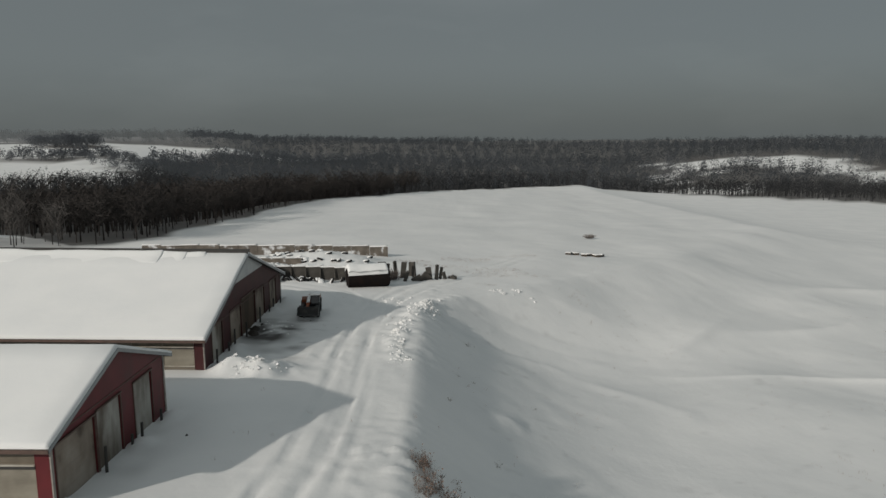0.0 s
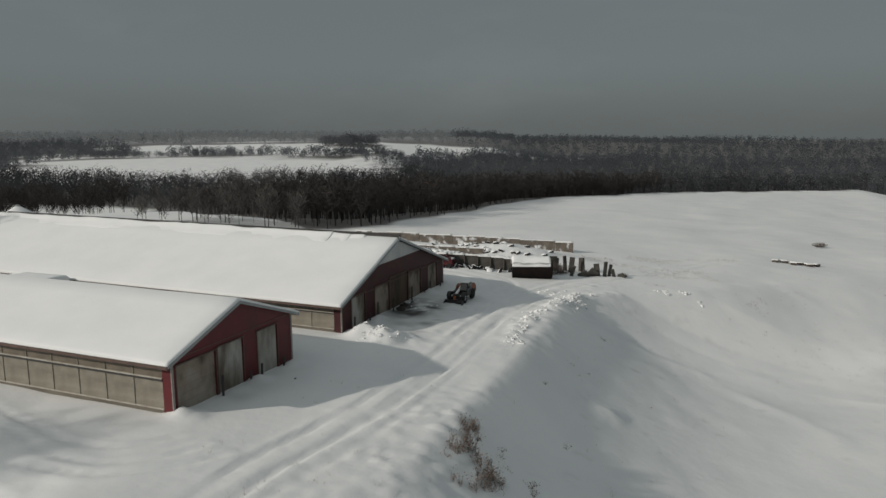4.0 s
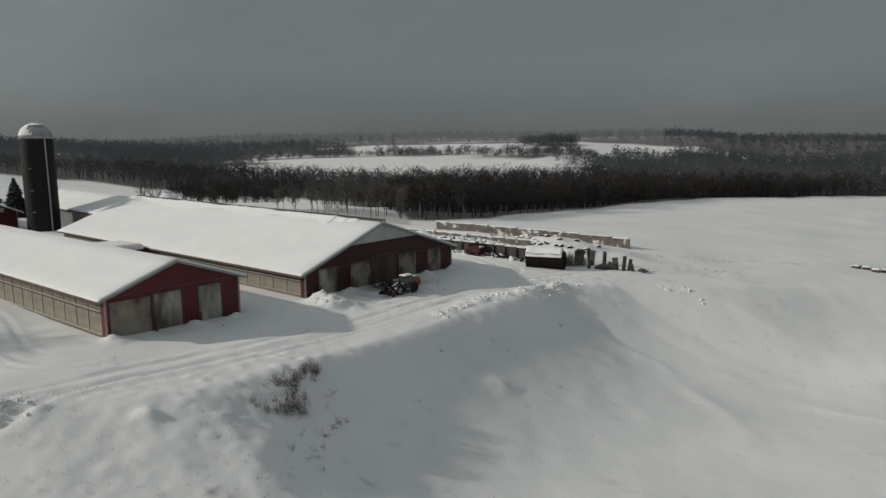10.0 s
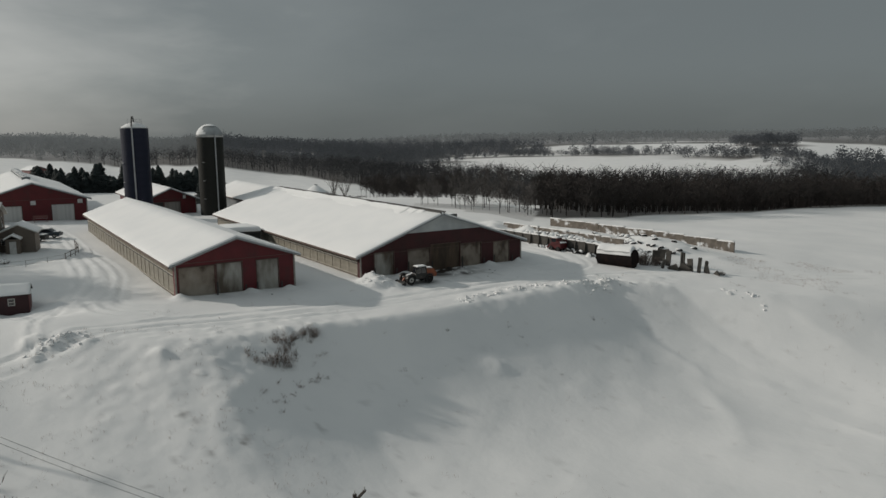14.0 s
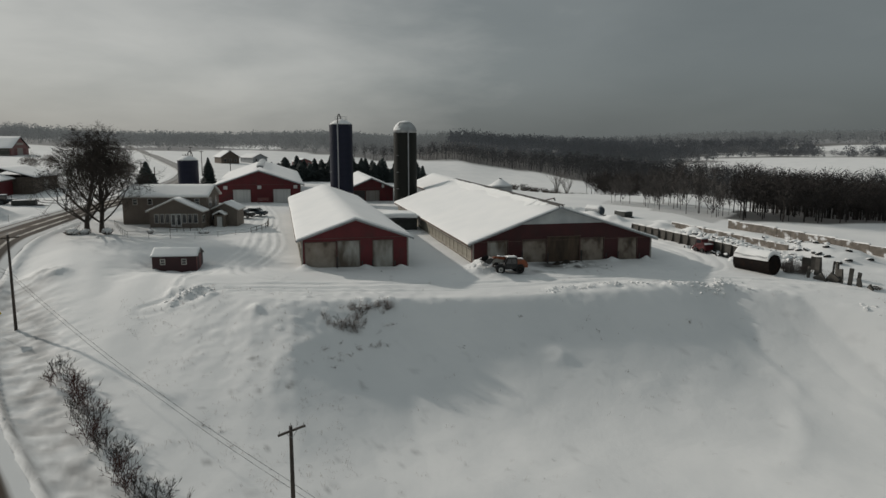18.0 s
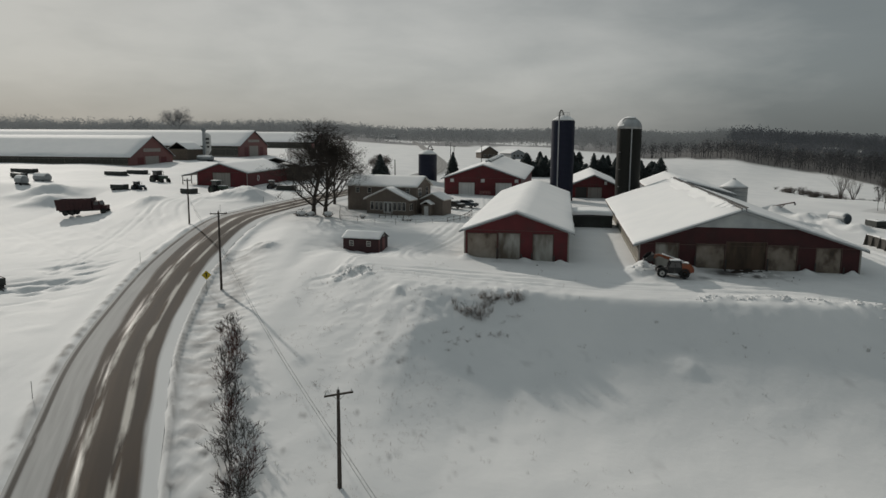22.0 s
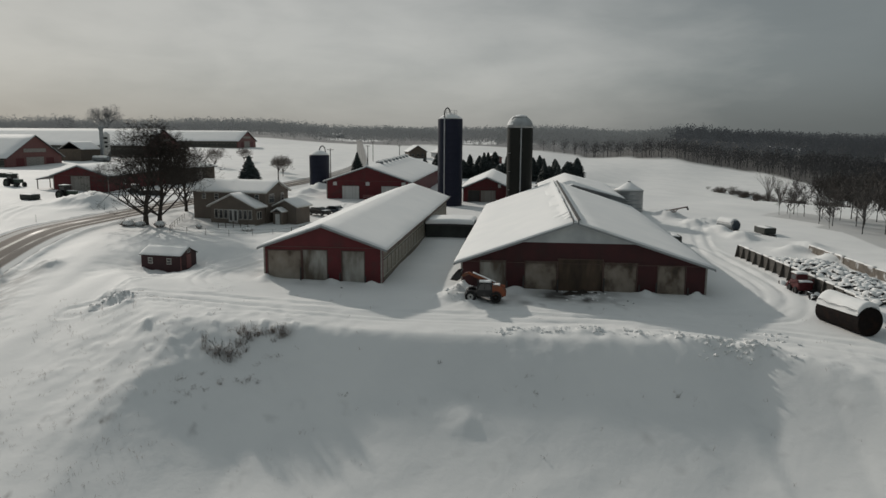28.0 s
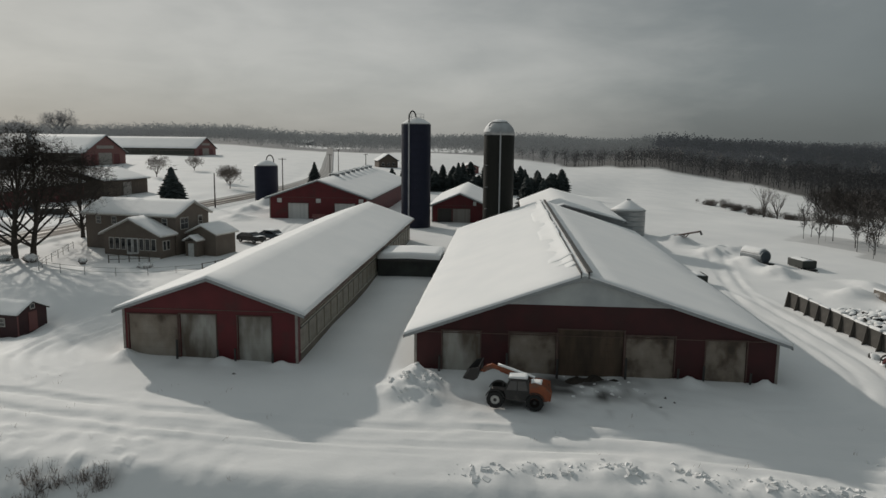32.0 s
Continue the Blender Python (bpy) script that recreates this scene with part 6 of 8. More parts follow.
def shrub(x, y, r, h, seed, label, snow=True, name="snowy_shrub"):
    """A low twiggy bush, capped with snow where that shows."""
    rng = random.Random(seed)
    t = thing(name, pose(x, y, zg(x, y) - 0.1), label, "bush")
    bm = nb()
    for i in range(int(60 + 40 * r)):
        a, q = rng.uniform(0, 6.283), r * math.sqrt(rng.random())
        p = Vector((q * math.cos(a) * 0.5, q * math.sin(a) * 0.5, 0))
        e = Vector((q * math.cos(a), q * math.sin(a), h * (1 - 0.5 * (q / r) ** 2) * rng.uniform(0.6, 1.05)))
        tube(bm, p, e, 0.03, 0.008, 3)
        for _ in range(2):
            tube(bm, p.lerp(e, rng.uniform(0.5, 0.9)), e + Vector((rng.uniform(-1, 1), rng.uniform(-1, 1), rng.uniform(-0.3, 0.8))) * 0.25 * r, 0.014, 0.005, 3)
    part("brushwood", bm, BRUSH, t)
    if snow:
        bm = nb()
        bmesh.ops.create_icosphere(bm, subdivisions=3, radius=1.0)
        for v in bm.verts:
            n = noise.noise(v.co * 2.3 + Vector((seed, 0, 0)))
            v.co = Vector((v.co.x * r * 0.72 * (1 + 0.2 * n), v.co.y * r * 0.72 * (1 + 0.2 * n), h * (0.5 + 0.42 * v.co.z * (1 + 0.2 * n))))
        part("snow_cap", bm, ROOF_SNOW, t, shade=True)
    return t


for i, (x, y, r, h) in enumerate(((-49.4, -2.6, 1.3, 1.2), (-50.2, -1.0, 1.2, 1.0), (-50.6, 2.2, 1.1, 1.1), (-50.6, 17.0, 1.0, 0.8), (-51.2, 8.6, 0.6, 0.8))):
    shrub(x, y, r, h, i, "rounded garden shrub capped with snow")


for i, (x, y, r, h) in enumerate(((-8.6, 95.2, 1.5, 2.2), (-7.4, 96.2, 1.2, 1.8), (-10.2, 95.8, 1.1, 1.6), (0.8, 99.6, 0.8, 0.7))):
    shrub(x, y, r, h, 140 + i, "tangled grey brush beside the steel tank", False, "brush_clump")


# ---- the yard: loader, bunker silo, stores ----
ORANGE = material("orange_paint", (0.26, 0.072, 0.026), 0.5, color2=(0.19, 0.05, 0.02), scale=2, dirt=(0.12, 0.08, 0.06), dirt_scale=1.5)
BLACK_PAINT = material("black_paint", (0.022, 0.022, 0.022), 0.45, scale=2, dirt=(0.06, 0.055, 0.05), dirt_scale=1.5)
RIM_WHITE = material("pale_rim", (0.5, 0.5, 0.48), 0.5, scale=3)
RUST = material("rusty_steel", (0.016, 0.013, 0.012), 0.9, color2=(0.011, 0.009, 0.009), scale=2.5, dirt=(0.024, 0.015, 0.012), dirt_scale=1.2, spec=0.08)


def wheel_part(parent, x, y, r, w, rim=None, name="wheel"):
    """A tyre on its rim, turning about y."""
    hub = part(name, tube(nb(), (0, -w * 0.42, 0), (0, w * 0.42, 0), r * 0.2, seg=10), BLACK_PAINT, parent, at=pose(x, y, r))
    bm = nb()
    seg = 20
    prof = [(r * 0.56, -w / 2), (r * 0.9, -w / 2), (r, -w * 0.34), (r, w * 0.34), (r * 0.9, w / 2), (r * 0.56, w / 2)]
    rings = [[bm.verts.new(((q + (0.035 * r if i % 2 and q > 0.95 * r else 0)) * math.cos(6.2832 * i / seg), yy, (q + (0.035 * r if i % 2 and q > 0.95 * r else 0)) * math.sin(6.2832 * i / seg))) for q, yy in prof] for i in range(seg)]
    for i in range(seg):
        for k in range(len(prof)):
            a, b = rings[i], rings[(i + 1) % seg]
            bm.faces.new((a[k], a[(k + 1) % 6], b[(k + 1) % 6], b[k]))
    part("tyre", bm, BLACK, hub)
    bm = nb()
    for s in (-1, 1):
        tube(bm, (0, s * w * 0.30, 0), (0, s * w * 0.36, 0), r * 0.57, r * 0.45, 16)
    part("rim", bm, rim or RIM_WHITE, hub)
    return hub


def telehandler():
    """Faces +x in its own space, with its cab on its left (+y)."""
    t = thing("telehandler", pose(-13.2, 60, zg(-13.2, 60), 0, 0, -90), "orange and black telehandler with bucket, dusted with snow", "telehandler")
    bm = nb()
    box(bm, -2.3, 1.75, -0.62, 0.62, 0.55, 1.05, bevel=0.06)
    part("chassis", bm, BLACK_PAINT, t)
    bm = nb()
    solid(bm, [(-2.45, 0.75), (-1.05, 0.75), (-0.95, 1.55), (-1.55, 1.78), (-2.4, 1.6)], 0.85, "y", -1.05)
    part("engine_cover", bm, ORANGE, t)
    bm = nb()
    solid(bm, [(-2.55, 0.8), (-1.1, 0.8), (-1.05, 1.98), (-1.4, 2.05), (-2.0, 1.93), (-2.45, 1.6), (-2.6, 1.2)], 0.95, "y", 0.14)
    part("rear_body", bm, ORANGE, t)
    # cab
    cab = part("cab", solid(nb(), [(-1.15, 0.7), (0.55, 0.7), (0.72, 1.35), (0.35, 2.2), (-0.95, 2.24), (-1.2, 1.5)], 0.95, "y", 0.12), BLACK_PAINT, t, "black glazed cab")
    part("side_window", solid(nb(), [(-0.95, 1.42), (0.55, 1.42), (0.28, 2.08), (-0.8, 2.12)], 0.012, "y", 1.073), GLASS, cab)
    part("windscreen", box(nb(), 0, 0.012, 0.2, 1.0, -0.4, 0.42), GLASS, cab, at=pose(0.565, 0, 1.83, 0, -20, 0))
    part("door_rail", box(nb(), -0.25, -0.17, 1.07, 1.1, 0.8, 2.2), BLACK_PAINT, cab)
    part("cab_roof", box(nb(), -0.9, 0.45, 0.08, 1.12, 2.21, 2.29, bevel=0.03), BLACK_PAINT, t)
    part("roof_snow", snow_sheet(-0.88, 0.42, [(0.1, 2.29), (0.6, 2.32), (1.1, 2.29)], 0.16, 3, step=0.25, ripple=0.02), ROOF_SNOW, t, shade=True)
    part("rear_snow", snow_sheet(-1.9, -1.1, [(0.2, 1.96), (0.6, 2.0), (1.05, 1.96)], 0.12, 5, step=0.25, ripple=0.02), ROOF_SNOW, t, shade=True)
    part("fuel_tank", box(nb(), -0.9, 0.75, -1.05, -0.64, 0.5, 1.15, bevel=0.06), BLACK_PAINT, t)
    for x in (1.35, -1.45):
        for s in (-1, 1):
            bm = nb()
            k = 7
            pts = [(0.74 * math.cos(radians(20 + 140 * i / k)), 0.74 * math.sin(radians(20 + 140 * i / k))) for i in range(k + 1)]
            solid(bm, pts + [(0.92 * a, 0.92 * b) for a, b in reversed(pts)], 0.42, "y", -0.21)
            part("mudguard", bm, BLACK_PAINT, t, at=pose(x, s * 0.95, 0.62))
    wheels = [wheel_part(t, x, s * 0.95, 0.62, 0.42, None if x > 0 else RUST) for x in (1.35, -1.45) for s in (-1, 1)]
    for s in (-0.5, 0.62):
        part("headlight", box(nb(), 1.75, 1.8, s - 0.1, s + 0.1, 0.85, 1.0), RIM_WHITE, t)
    part("mirror", box(nb(), 0.75, 0.8, 1.2, 1.4, 1.75, 2.1), BLACK_PAINT, t)
    # boom, in its own space from the rear pivot forward
    bm = nb()
    box(bm, -0.25, 2.9, -0.17, 0.17, -0.2, 0.2, bevel=0.04)
    boom = part("boom", bm, ORANGE, t, "orange lifting boom", at=pose(-1.65, -0.12, 1.75, 0, 17, 0))
    part("inner_boom", box(nb(), 2.88, 3.55, -0.12, 0.12, -0.15, 0.13, bevel=0.03), ORANGE, boom)
    part("gooseneck", solid(nb(), [(3.45, -0.16), (3.95, -0.62), (4.25, -0.6), (4.05, -0.2), (3.6, 0.14), (3.4, 0.13)], 0.3, "y", -0.15), ORANGE, boom)
    part("lift_ram", tube(nb(), (0.9, 0.0, -0.2), (0.2, 0.0, -0.75), 0.07, seg=8), GREY_METAL, boom)
    part("boom_snow", snow_sheet(0.4, 3.2, [(-0.15, 0.2), (0, 0.22), (0.15, 0.2)], 0.1, 6, step=0.4, ripple=0.02), ROOF_SNOW, boom, shade=True)
    prof = [(0.0, 0.55), (0.0, -0.25), (0.25, -0.5), (1.05, -0.5), (1.05, -0.45), (0.3, -0.43), (0.07, -0.2), (0.07, 0.55)]
    bm = nb()
    solid(bm, prof, 2.3, "y", -1.15)
    for y in (-1.19, 1.15):
        solid(bm, [(0.0, 0.55), (0.0, -0.25), (0.25, -0.5), (1.05, -0.5), (0.55, 0.35)], 0.04, "y", y)
    bucket = part("bucket", bm, BLACK_PAINT, boom, "black steel bucket", at=pose(4.25, 0.1, -0.55, 0, -17, 0))
    t.scale = (0.92, 0.92, 0.92)
    return t, boom, bucket, wheels


LOADER = telehandler()


def bunker_wall(name, a, b, h, panel, label, mat, thick=0.25, ragged=0.0, buttress=0.0, seed=1):
    """A retaining wall of concrete panels set end to end."""
    a, b = np.array(a, float), np.array(b, float)
    n = max(1, round(np.linalg.norm(b - a) / panel))
    w = np.linalg.norm(b - a) / n
    ang = math.degrees(math.atan2(*(b - a)[::-1]))
    rng = random.Random(seed)
    t = thing(name, pose(a[0], a[1], 0, 0, 0, ang), label, "wall")
    for i in range(n):
        c = a + (b - a) * ((i + 0.5) / n)
        hh = h * (1 + ragged * rng.uniform(-1, 0.6))
        bm = nb()
        m = 6 if ragged else 1
        tops = [hh + (ragged * rng.uniform(-0.5, 0.25) if ragged else 0) for _ in range(m + 1)]
        pts = [(-w / 2 + 0.02, -0.8), (w / 2 - 0.02, -0.8)] + [(w / 2 - 0.02 - (w - 0.04) * k / m, tops[k]) for k in range(m + 1)]
        solid(bm, pts, thick, "y", -thick / 2)
        m4 = pose((i + 0.5) * w, rng.uniform(-0.04, 0.04), zg(*c), 0, 0, rng.uniform(-0.8, 0.8))
        pan = part("panel", bm, mat, t, at=m4)
        if buttress:
            part("buttress", solid(nb(), [(-thick / 2, h), (-thick / 2 - 0.15, h), (-thick / 2 - buttress, -0.6), (-thick / 2, -0.6)], 0.12, "x", -0.06), mat, t, at=pose((i + 0.5) * w - w / 2, 0, zg(*c)))
        part("cap_snow", snow_sheet(-w / 2, w / 2, [(-thick * 0.6, hh - 0.02), (0, hh), (thick * 0.6, hh - 0.02)], 0.10 + 0.08 * rng.random(), i + seed, step=0.5, ripple=0.05, across=2), ROOF_SNOW, pan, shade=True)
    return t


BROWN_CONCRETE = material("stained_concrete", (0.17, 0.148, 0.125), 0.85, color2=(0.11, 0.095, 0.08), scale=1.1, bump=0.5, bump_scale=6, dirt=(0.66, 0.67, 0.68), dirt_scale=0.8, dirt_range=(0.55, 0.66), fixed=True)
bunker_wall("bunker_wall", (-44.0, 91.0), (-13.2, 94.2), 1.85, 1.95, "dark precast bunker silo wall with buttresses", CONCRETE, 0.22, buttress=0.6, seed=3)
bunker_wall("bunker_wall", (-51.0, 103.0), (-22.0, 105.6), 1.25, 2.4, "middle bunker silo wall half sunk in snow", BROWN_CONCRETE, 0.22, seed=4)
bunker_wall("bunker_wall", (-50.0, 114.6), (-10.0, 119.0), 1.75, 3.0, "weathered brown bunker silo wall plastered with snow", BROWN_CONCRETE, 0.25, ragged=0.05, seed=5)


def tyres():
    bm = nb()
    R, r, n, k = 0.38, 0.15, 12, 6
    ring = [[bm.verts.new(((R + r * math.cos(6.2832 * j / k)) * math.cos(6.2832 * i / n), (R + r * math.cos(6.2832 * j / k)) * math.sin(6.2832 * i / n), r * math.sin(6.2832 * j / k))) for j in range(k)] for i in range(n)]
    for i in range(n):
        for j in range(k):
            bm.faces.new((ring[i][j], ring[(i + 1) % n][j], ring[(i + 1) % n][(j + 1) % k], ring[i][(j + 1) % k]))
    first = tagged(part("tyre", bm, BLACK, None), "worn black tyre weighting the silage cover in snow", "tyre", "tyres on the bunker silo")
    cap = lathe(nb(), [(0.50, 0.02), (0.47, 0.16), (0.33, 0.25), (0.0, 0.28)], 9)
    for v in cap.verts:
        v.co.x, v.co.y, v.co.z = v.co.x * 1.05 + 0.10, v.co.y * 0.92, v.co.z + 0.07 * noise.noise(4 * v.co)
    part("snow_cap", cap, ROOF_SNOW, first, "lump of snow", shade=True)
    rng = random.Random(12)
    spots = []
    for _ in range(240):
        f = rng.random()
        x = -43 + 28 * f
        spots.append((x, 94.2 + 3.0 * f + rng.uniform(0, 7.2), rng.uniform(-25, 25), rng.uniform(-25, 25)))
    for _ in range(26):
        x = rng.uniform(-27, -13.5)
        spots.append((x, 92.4 + (x + 27) * 0.10 - rng.uniform(0, 1.6), rng.uniform(-30, 30), rng.uniform(20, 75)))
    for _ in range(30):
        spots.append((rng.uniform(-34, -12), rng.uniform(106, 112), rng.uniform(-25, 25), rng.uniform(-25, 25)))
    xs, ys = np.array([s[0] for s in spots]), np.array([s[1] for s in spots])
    zs = land(xs, ys)
    for i, (x, y, a, b) in enumerate(spots):
        m = pose(x, y, zs[i] + 0.03 + 0.12 * abs(b) / 70, a, b, 57 * i)
        if i == 0:
            first.matrix_basis = m
        else:
            copy_thing(first, m)


tyres()


def manure_pile(x, y, r, h, seed):
    bm = nb()
    n, m = 18, 7
    rows = []
    for i in range(m + 1):
        f = i / m
        rows.append([bm.verts.new((r * (1 - f) * math.cos(6.2832 * k / n) * (1 + 0.3 * noise.noise(Vector((3 * math.cos(6.2832 * k / n), 3 * math.sin(6.2832 * k / n), f * 2 + seed)))), 1.5 * r * (1 - f) * math.sin(6.2832 * k / n), h * f ** 0.8 * (0.7 + 0.6 * noise.noise(Vector((k * 0.9, f * 3, seed)))) - 0.15 * (1 - f))) for k in range(n)])
    for p, q in zip(rows, rows[1:]):
        for k in range(n):
            bm.faces.new((p[k], p[(k + 1) % n], q[(k + 1) % n], q[k]))
    bmesh.ops.remove_doubles(bm, verts=bm.verts, dist=0.02)
    t = part("manure_pile", bm, MANURE, None, at=pose(x, y, float(land(np.array([x]), np.array([y]))[0])), shade=True)
    return tagged(t, "dark wet manure scraped out on the snow", "manure", "manure by the barn doors")


MANURE = material("wet_manure", (0.04, 0.03, 0.022), 0.7, color2=(0.022, 0.017, 0.013), scale=3, bump=0.8, bump_scale=9, fixed=True)
for i, (x, y, r, h) in enumerate(((-18.95, 67.6, 0.8, 0.42), (-18.9, 66.4, 0.75, 0.3), (-18.6, 69.0, 0.5, 0.16), (-15.6, 72.0, 0.16, 0.12), (-15.1, 72.5, 0.22, 0.1), (-14.2, 71.4, 0.2, 0.1), (-16.4, 70.8, 0.15, 0.08), (-16.2, 41.5, 0.22, 0.12))):
    manure_pile(x, y, r, h, i)


def fuel_tank():
    t = thing("steel_tank", pose(-10.4, 91.3, zg(-10.4, 91.3), 0, 0, 18), "old rusty steel tank lying on its side under snow", "tank")
    bm = nb()
    tube(bm, (-2.7, 0, 1.15), (2.7, 0, 1.15), 1.3, seg=28)
    part("shell", bm, RUST, t)
    # dark disc that stands for the shade inside the tank's open end
    bm = nb()
    tube(bm, (2.68, 0, 1.15), (2.76, 0, 1.15), 1.22, seg=28)
    part("dark_end_disc", bm, RUST, t)
    pts = [(1.34 * math.sin(radians(a)), 1.15 + 1.34 * math.cos(radians(a))) for a in range(-66, 67, 12)]
    part("snow_cap", snow_sheet(-2.75, 2.5, pts, 0.42, 9, step=0.3, ripple=0.14, across=3), ROOF_SNOW, t, "thick snow cap", shade=True)


fuel_tank()


def red_loader():
    t = thing("skid_loader", pose(-23.6, 91.7, zg(-23.6, 91.7), 0, 0, 186), "red skid loader parked against the bunker wall", "skid loader")
    red = material("red_machine_paint", (0.085, 0.011, 0.013), 0.5, scale=2)
    bm = nb()
    box(bm, -1.5, 0.6, -0.8, 0.8, 0.45, 1.35, bevel=0.08)
    part("body", bm, red, t)
    cab = part("cab", box(nb(), -0.6, 0.75, -0.62, 0.62, 1.3, 2.1, bevel=0.06), red, t)
    part("windscreen", box(nb(), 0.745, 0.765, -0.5, 0.5, 1.4, 2.0), GLASS, cab)
    part("side_window", box(nb(), -0.4, 0.6, 0.615, 0.635, 1.45, 2.0), GLASS, cab)
    part("side_window", box(nb(), -0.4, 0.6, -0.635, -0.615, 1.45, 2.0), GLASS, cab)
    for y in (-0.85, 0.85):
        part("lift_arm", solid(nb(), [(-1.5, 1.2), (-1.3, 1.75), (0.8, 1.1), (1.3, 0.5), (1.1, 0.4), (0.6, 0.95), (-1.2, 1.4)], 0.1, "y", y - 0.05), red, t)
    part("bucket", solid(nb(), [(1.2, 0.75), (1.2, 0.1), (1.9, 0.05), (1.9, 0.1), (1.3, 0.2), (1.28, 0.75)], 1.8, "y", -0.9), BLACK_PAINT, t)
    for x in (-1.0, 0.35):
        for y in (-0.85, 0.85):
            wheel_part(t, x, y, 0.40, 0.28, BLACK_PAINT)
    part("roof_snow", snow_sheet(-0.6, 0.72, [(-0.6, 2.1), (0, 2.14), (0.6, 2.1)], 0.16, 2, step=0.3), ROOF_SNOW, t, shade=True)
    part("rear_snow", snow_sheet(-1.5, -0.65, [(-0.75, 1.35), (0, 1.38), (0.75, 1.35)], 0.16, 3, step=0.3), ROOF_SNOW, t, shade=True)


red_loader()


def slabs():
    rng = random.Random(6)
    for i, (x, y, h, w, tilt) in enumerate(((-8.6, 97.5, 2.1, 1.1, 3), (-7.2, 98.6, 2.4, 0.5, -4), (-6.2, 97.2, 2.5, 0.75, 6), (-5.2, 99.4, 2.2, 0.55, 2), (-4.6, 98.2, 2.4, 0.7, -9), (-3.4, 96.8, 1.3, 1.3, 38), (-2.4, 97.4, 1.9, 0.8, -6), (-1.5, 98.0, 2.2, 0.5, 4), (-1.0, 98.8, 1.8, 0.45, 10), (-0.2, 98.4, 1.2, 0.5, -14), (-5.8, 95.6, 1.7, 0.45, 22), (-4.2, 95.9, 0.9, 1.5, 60), (-9.4, 99.6, 2.0, 1.2, 4), (0.6, 99.0, 0.7, 0.8, 50))):
        t = part("concrete_slab", box(nb(), -w / 2, w / 2, -0.12, 0.12, -0.5, h, bevel=0.02), CONCRETE, None, at=pose(x, y, zg(x, y), tilt * 0.4, tilt, rng.uniform(-40, 60)))
        tagged(t, "upright broken concrete slab stuck in snow", "concrete slab", "slabs beside the bunker")


slabs()


BLUE_PAINT = material("blue_grey_paint", (0.05, 0.065, 0.08), 0.5, scale=2)


def wagon(x, y, turn, label, tank=False, name="wagon", L=4.6):
    t = thing(name, pose(x, y, zg(x, y) - 0.6, 0, 0, turn), label, "farm wagon")
    part("frame", box(nb(), -L / 2, L / 2 + 1.2, -0.5, 0.5, 0.55, 0.75), BLACK_PAINT, t)
    if tank:
        bm = nb()
        tube(bm, (-L / 2, 0, 1.55), (L / 2, 0, 1.55), 0.95, seg=20)
        part("tank", bm, GREY_METAL, t, "grey round tank")
        pts = [(0.98 * math.sin(radians(a)), 1.55 + 0.98 * math.cos(radians(a))) for a in range(-66, 67, 22)]
        part("snow_cap", snow_sheet(-L / 2, L / 2 - 0.3, pts, 0.2, 4, step=0.5, across=2), ROOF_SNOW, t, shade=True)
        part("end_ring", tube(nb(), (L / 2 - 0.1, 0, 1.55), (L / 2 + 0.2, 0, 1.55), 0.97, 0.7, 20), BLUE_PAINT if name == "tank_spreader" else GREY_METAL, t)
    else:
        for nm, a in (("side_board", (-L / 2, L / 2, -1.05, -0.97)), ("side_board", (-L / 2, L / 2, 0.97, 1.05)), ("end_board", (-L / 2, -L / 2 + 0.08, -0.97, 0.97)), ("end_board", (L / 2 - 0.08, L / 2, -0.97, 0.97))):
            part(nm, box(nb(), *a, 0.75, 1.75), DARK_GREEN, t)
        part("load_snow", snow_sheet(-L / 2 + 0.1, L / 2 - 0.1, [(-0.95, 1.5), (0, 1.68), (0.95, 1.5)], 0.2, 8, step=0.5), ROOF_SNOW, t, shade=True)
    for xx in (-L * 0.3, L * 0.3):
        for yy in (-0.9, 0.9):
            wheel_part(t, xx, yy, 0.45, 0.25, BLACK_PAINT)
    part("drawbar", tube(nb(), (L / 2 + 0.4, 0, 0.6), (L / 2 + 2.2, 0, 0.45), 0.06, seg=6), BLACK_PAINT, t)
    return t


wagon(-74.0, 97.6, 25, "grey tank spreader half buried in snow", True, "tank_spreader", 4.0)
wagon(-71.0, 103.0, 10, "dark farm wagon loaded with snow", False, "farm_wagon", 3.6)
wagon(-55.5, 84.3, 0, "dark feed bunk beside the cattle barn", False, "feed_bunk", 3.0)


def auger():
    t = thing("grain_auger", pose(-90.5, 88.2, zg(-90.5, 88.2), 0, 0, 52), "rusty brown grain auger leaning on its undercarriage", "auger")
    red = TRIM_BROWN
    part("tube", tube(nb(), (0.4, 0, 0.8), (6.2, 0, 2.3), 0.14, seg=8), red, t)
    part("spout", tube(nb(), (6.1, 0, 2.35), (6.4, 0, 1.7), 0.17, seg=8), BLACK_PAINT, t)
    for y in (-0.8, 0.8):
        part("leg", tube(nb(), (3.6, 0, 1.65), (2.6, y, 0.1), 0.05, seg=5), red, t)
        part("leg", tube(nb(), (4.4, 0, 1.85), (2.6, y, 0.1), 0.05, seg=5), red, t)


auger()


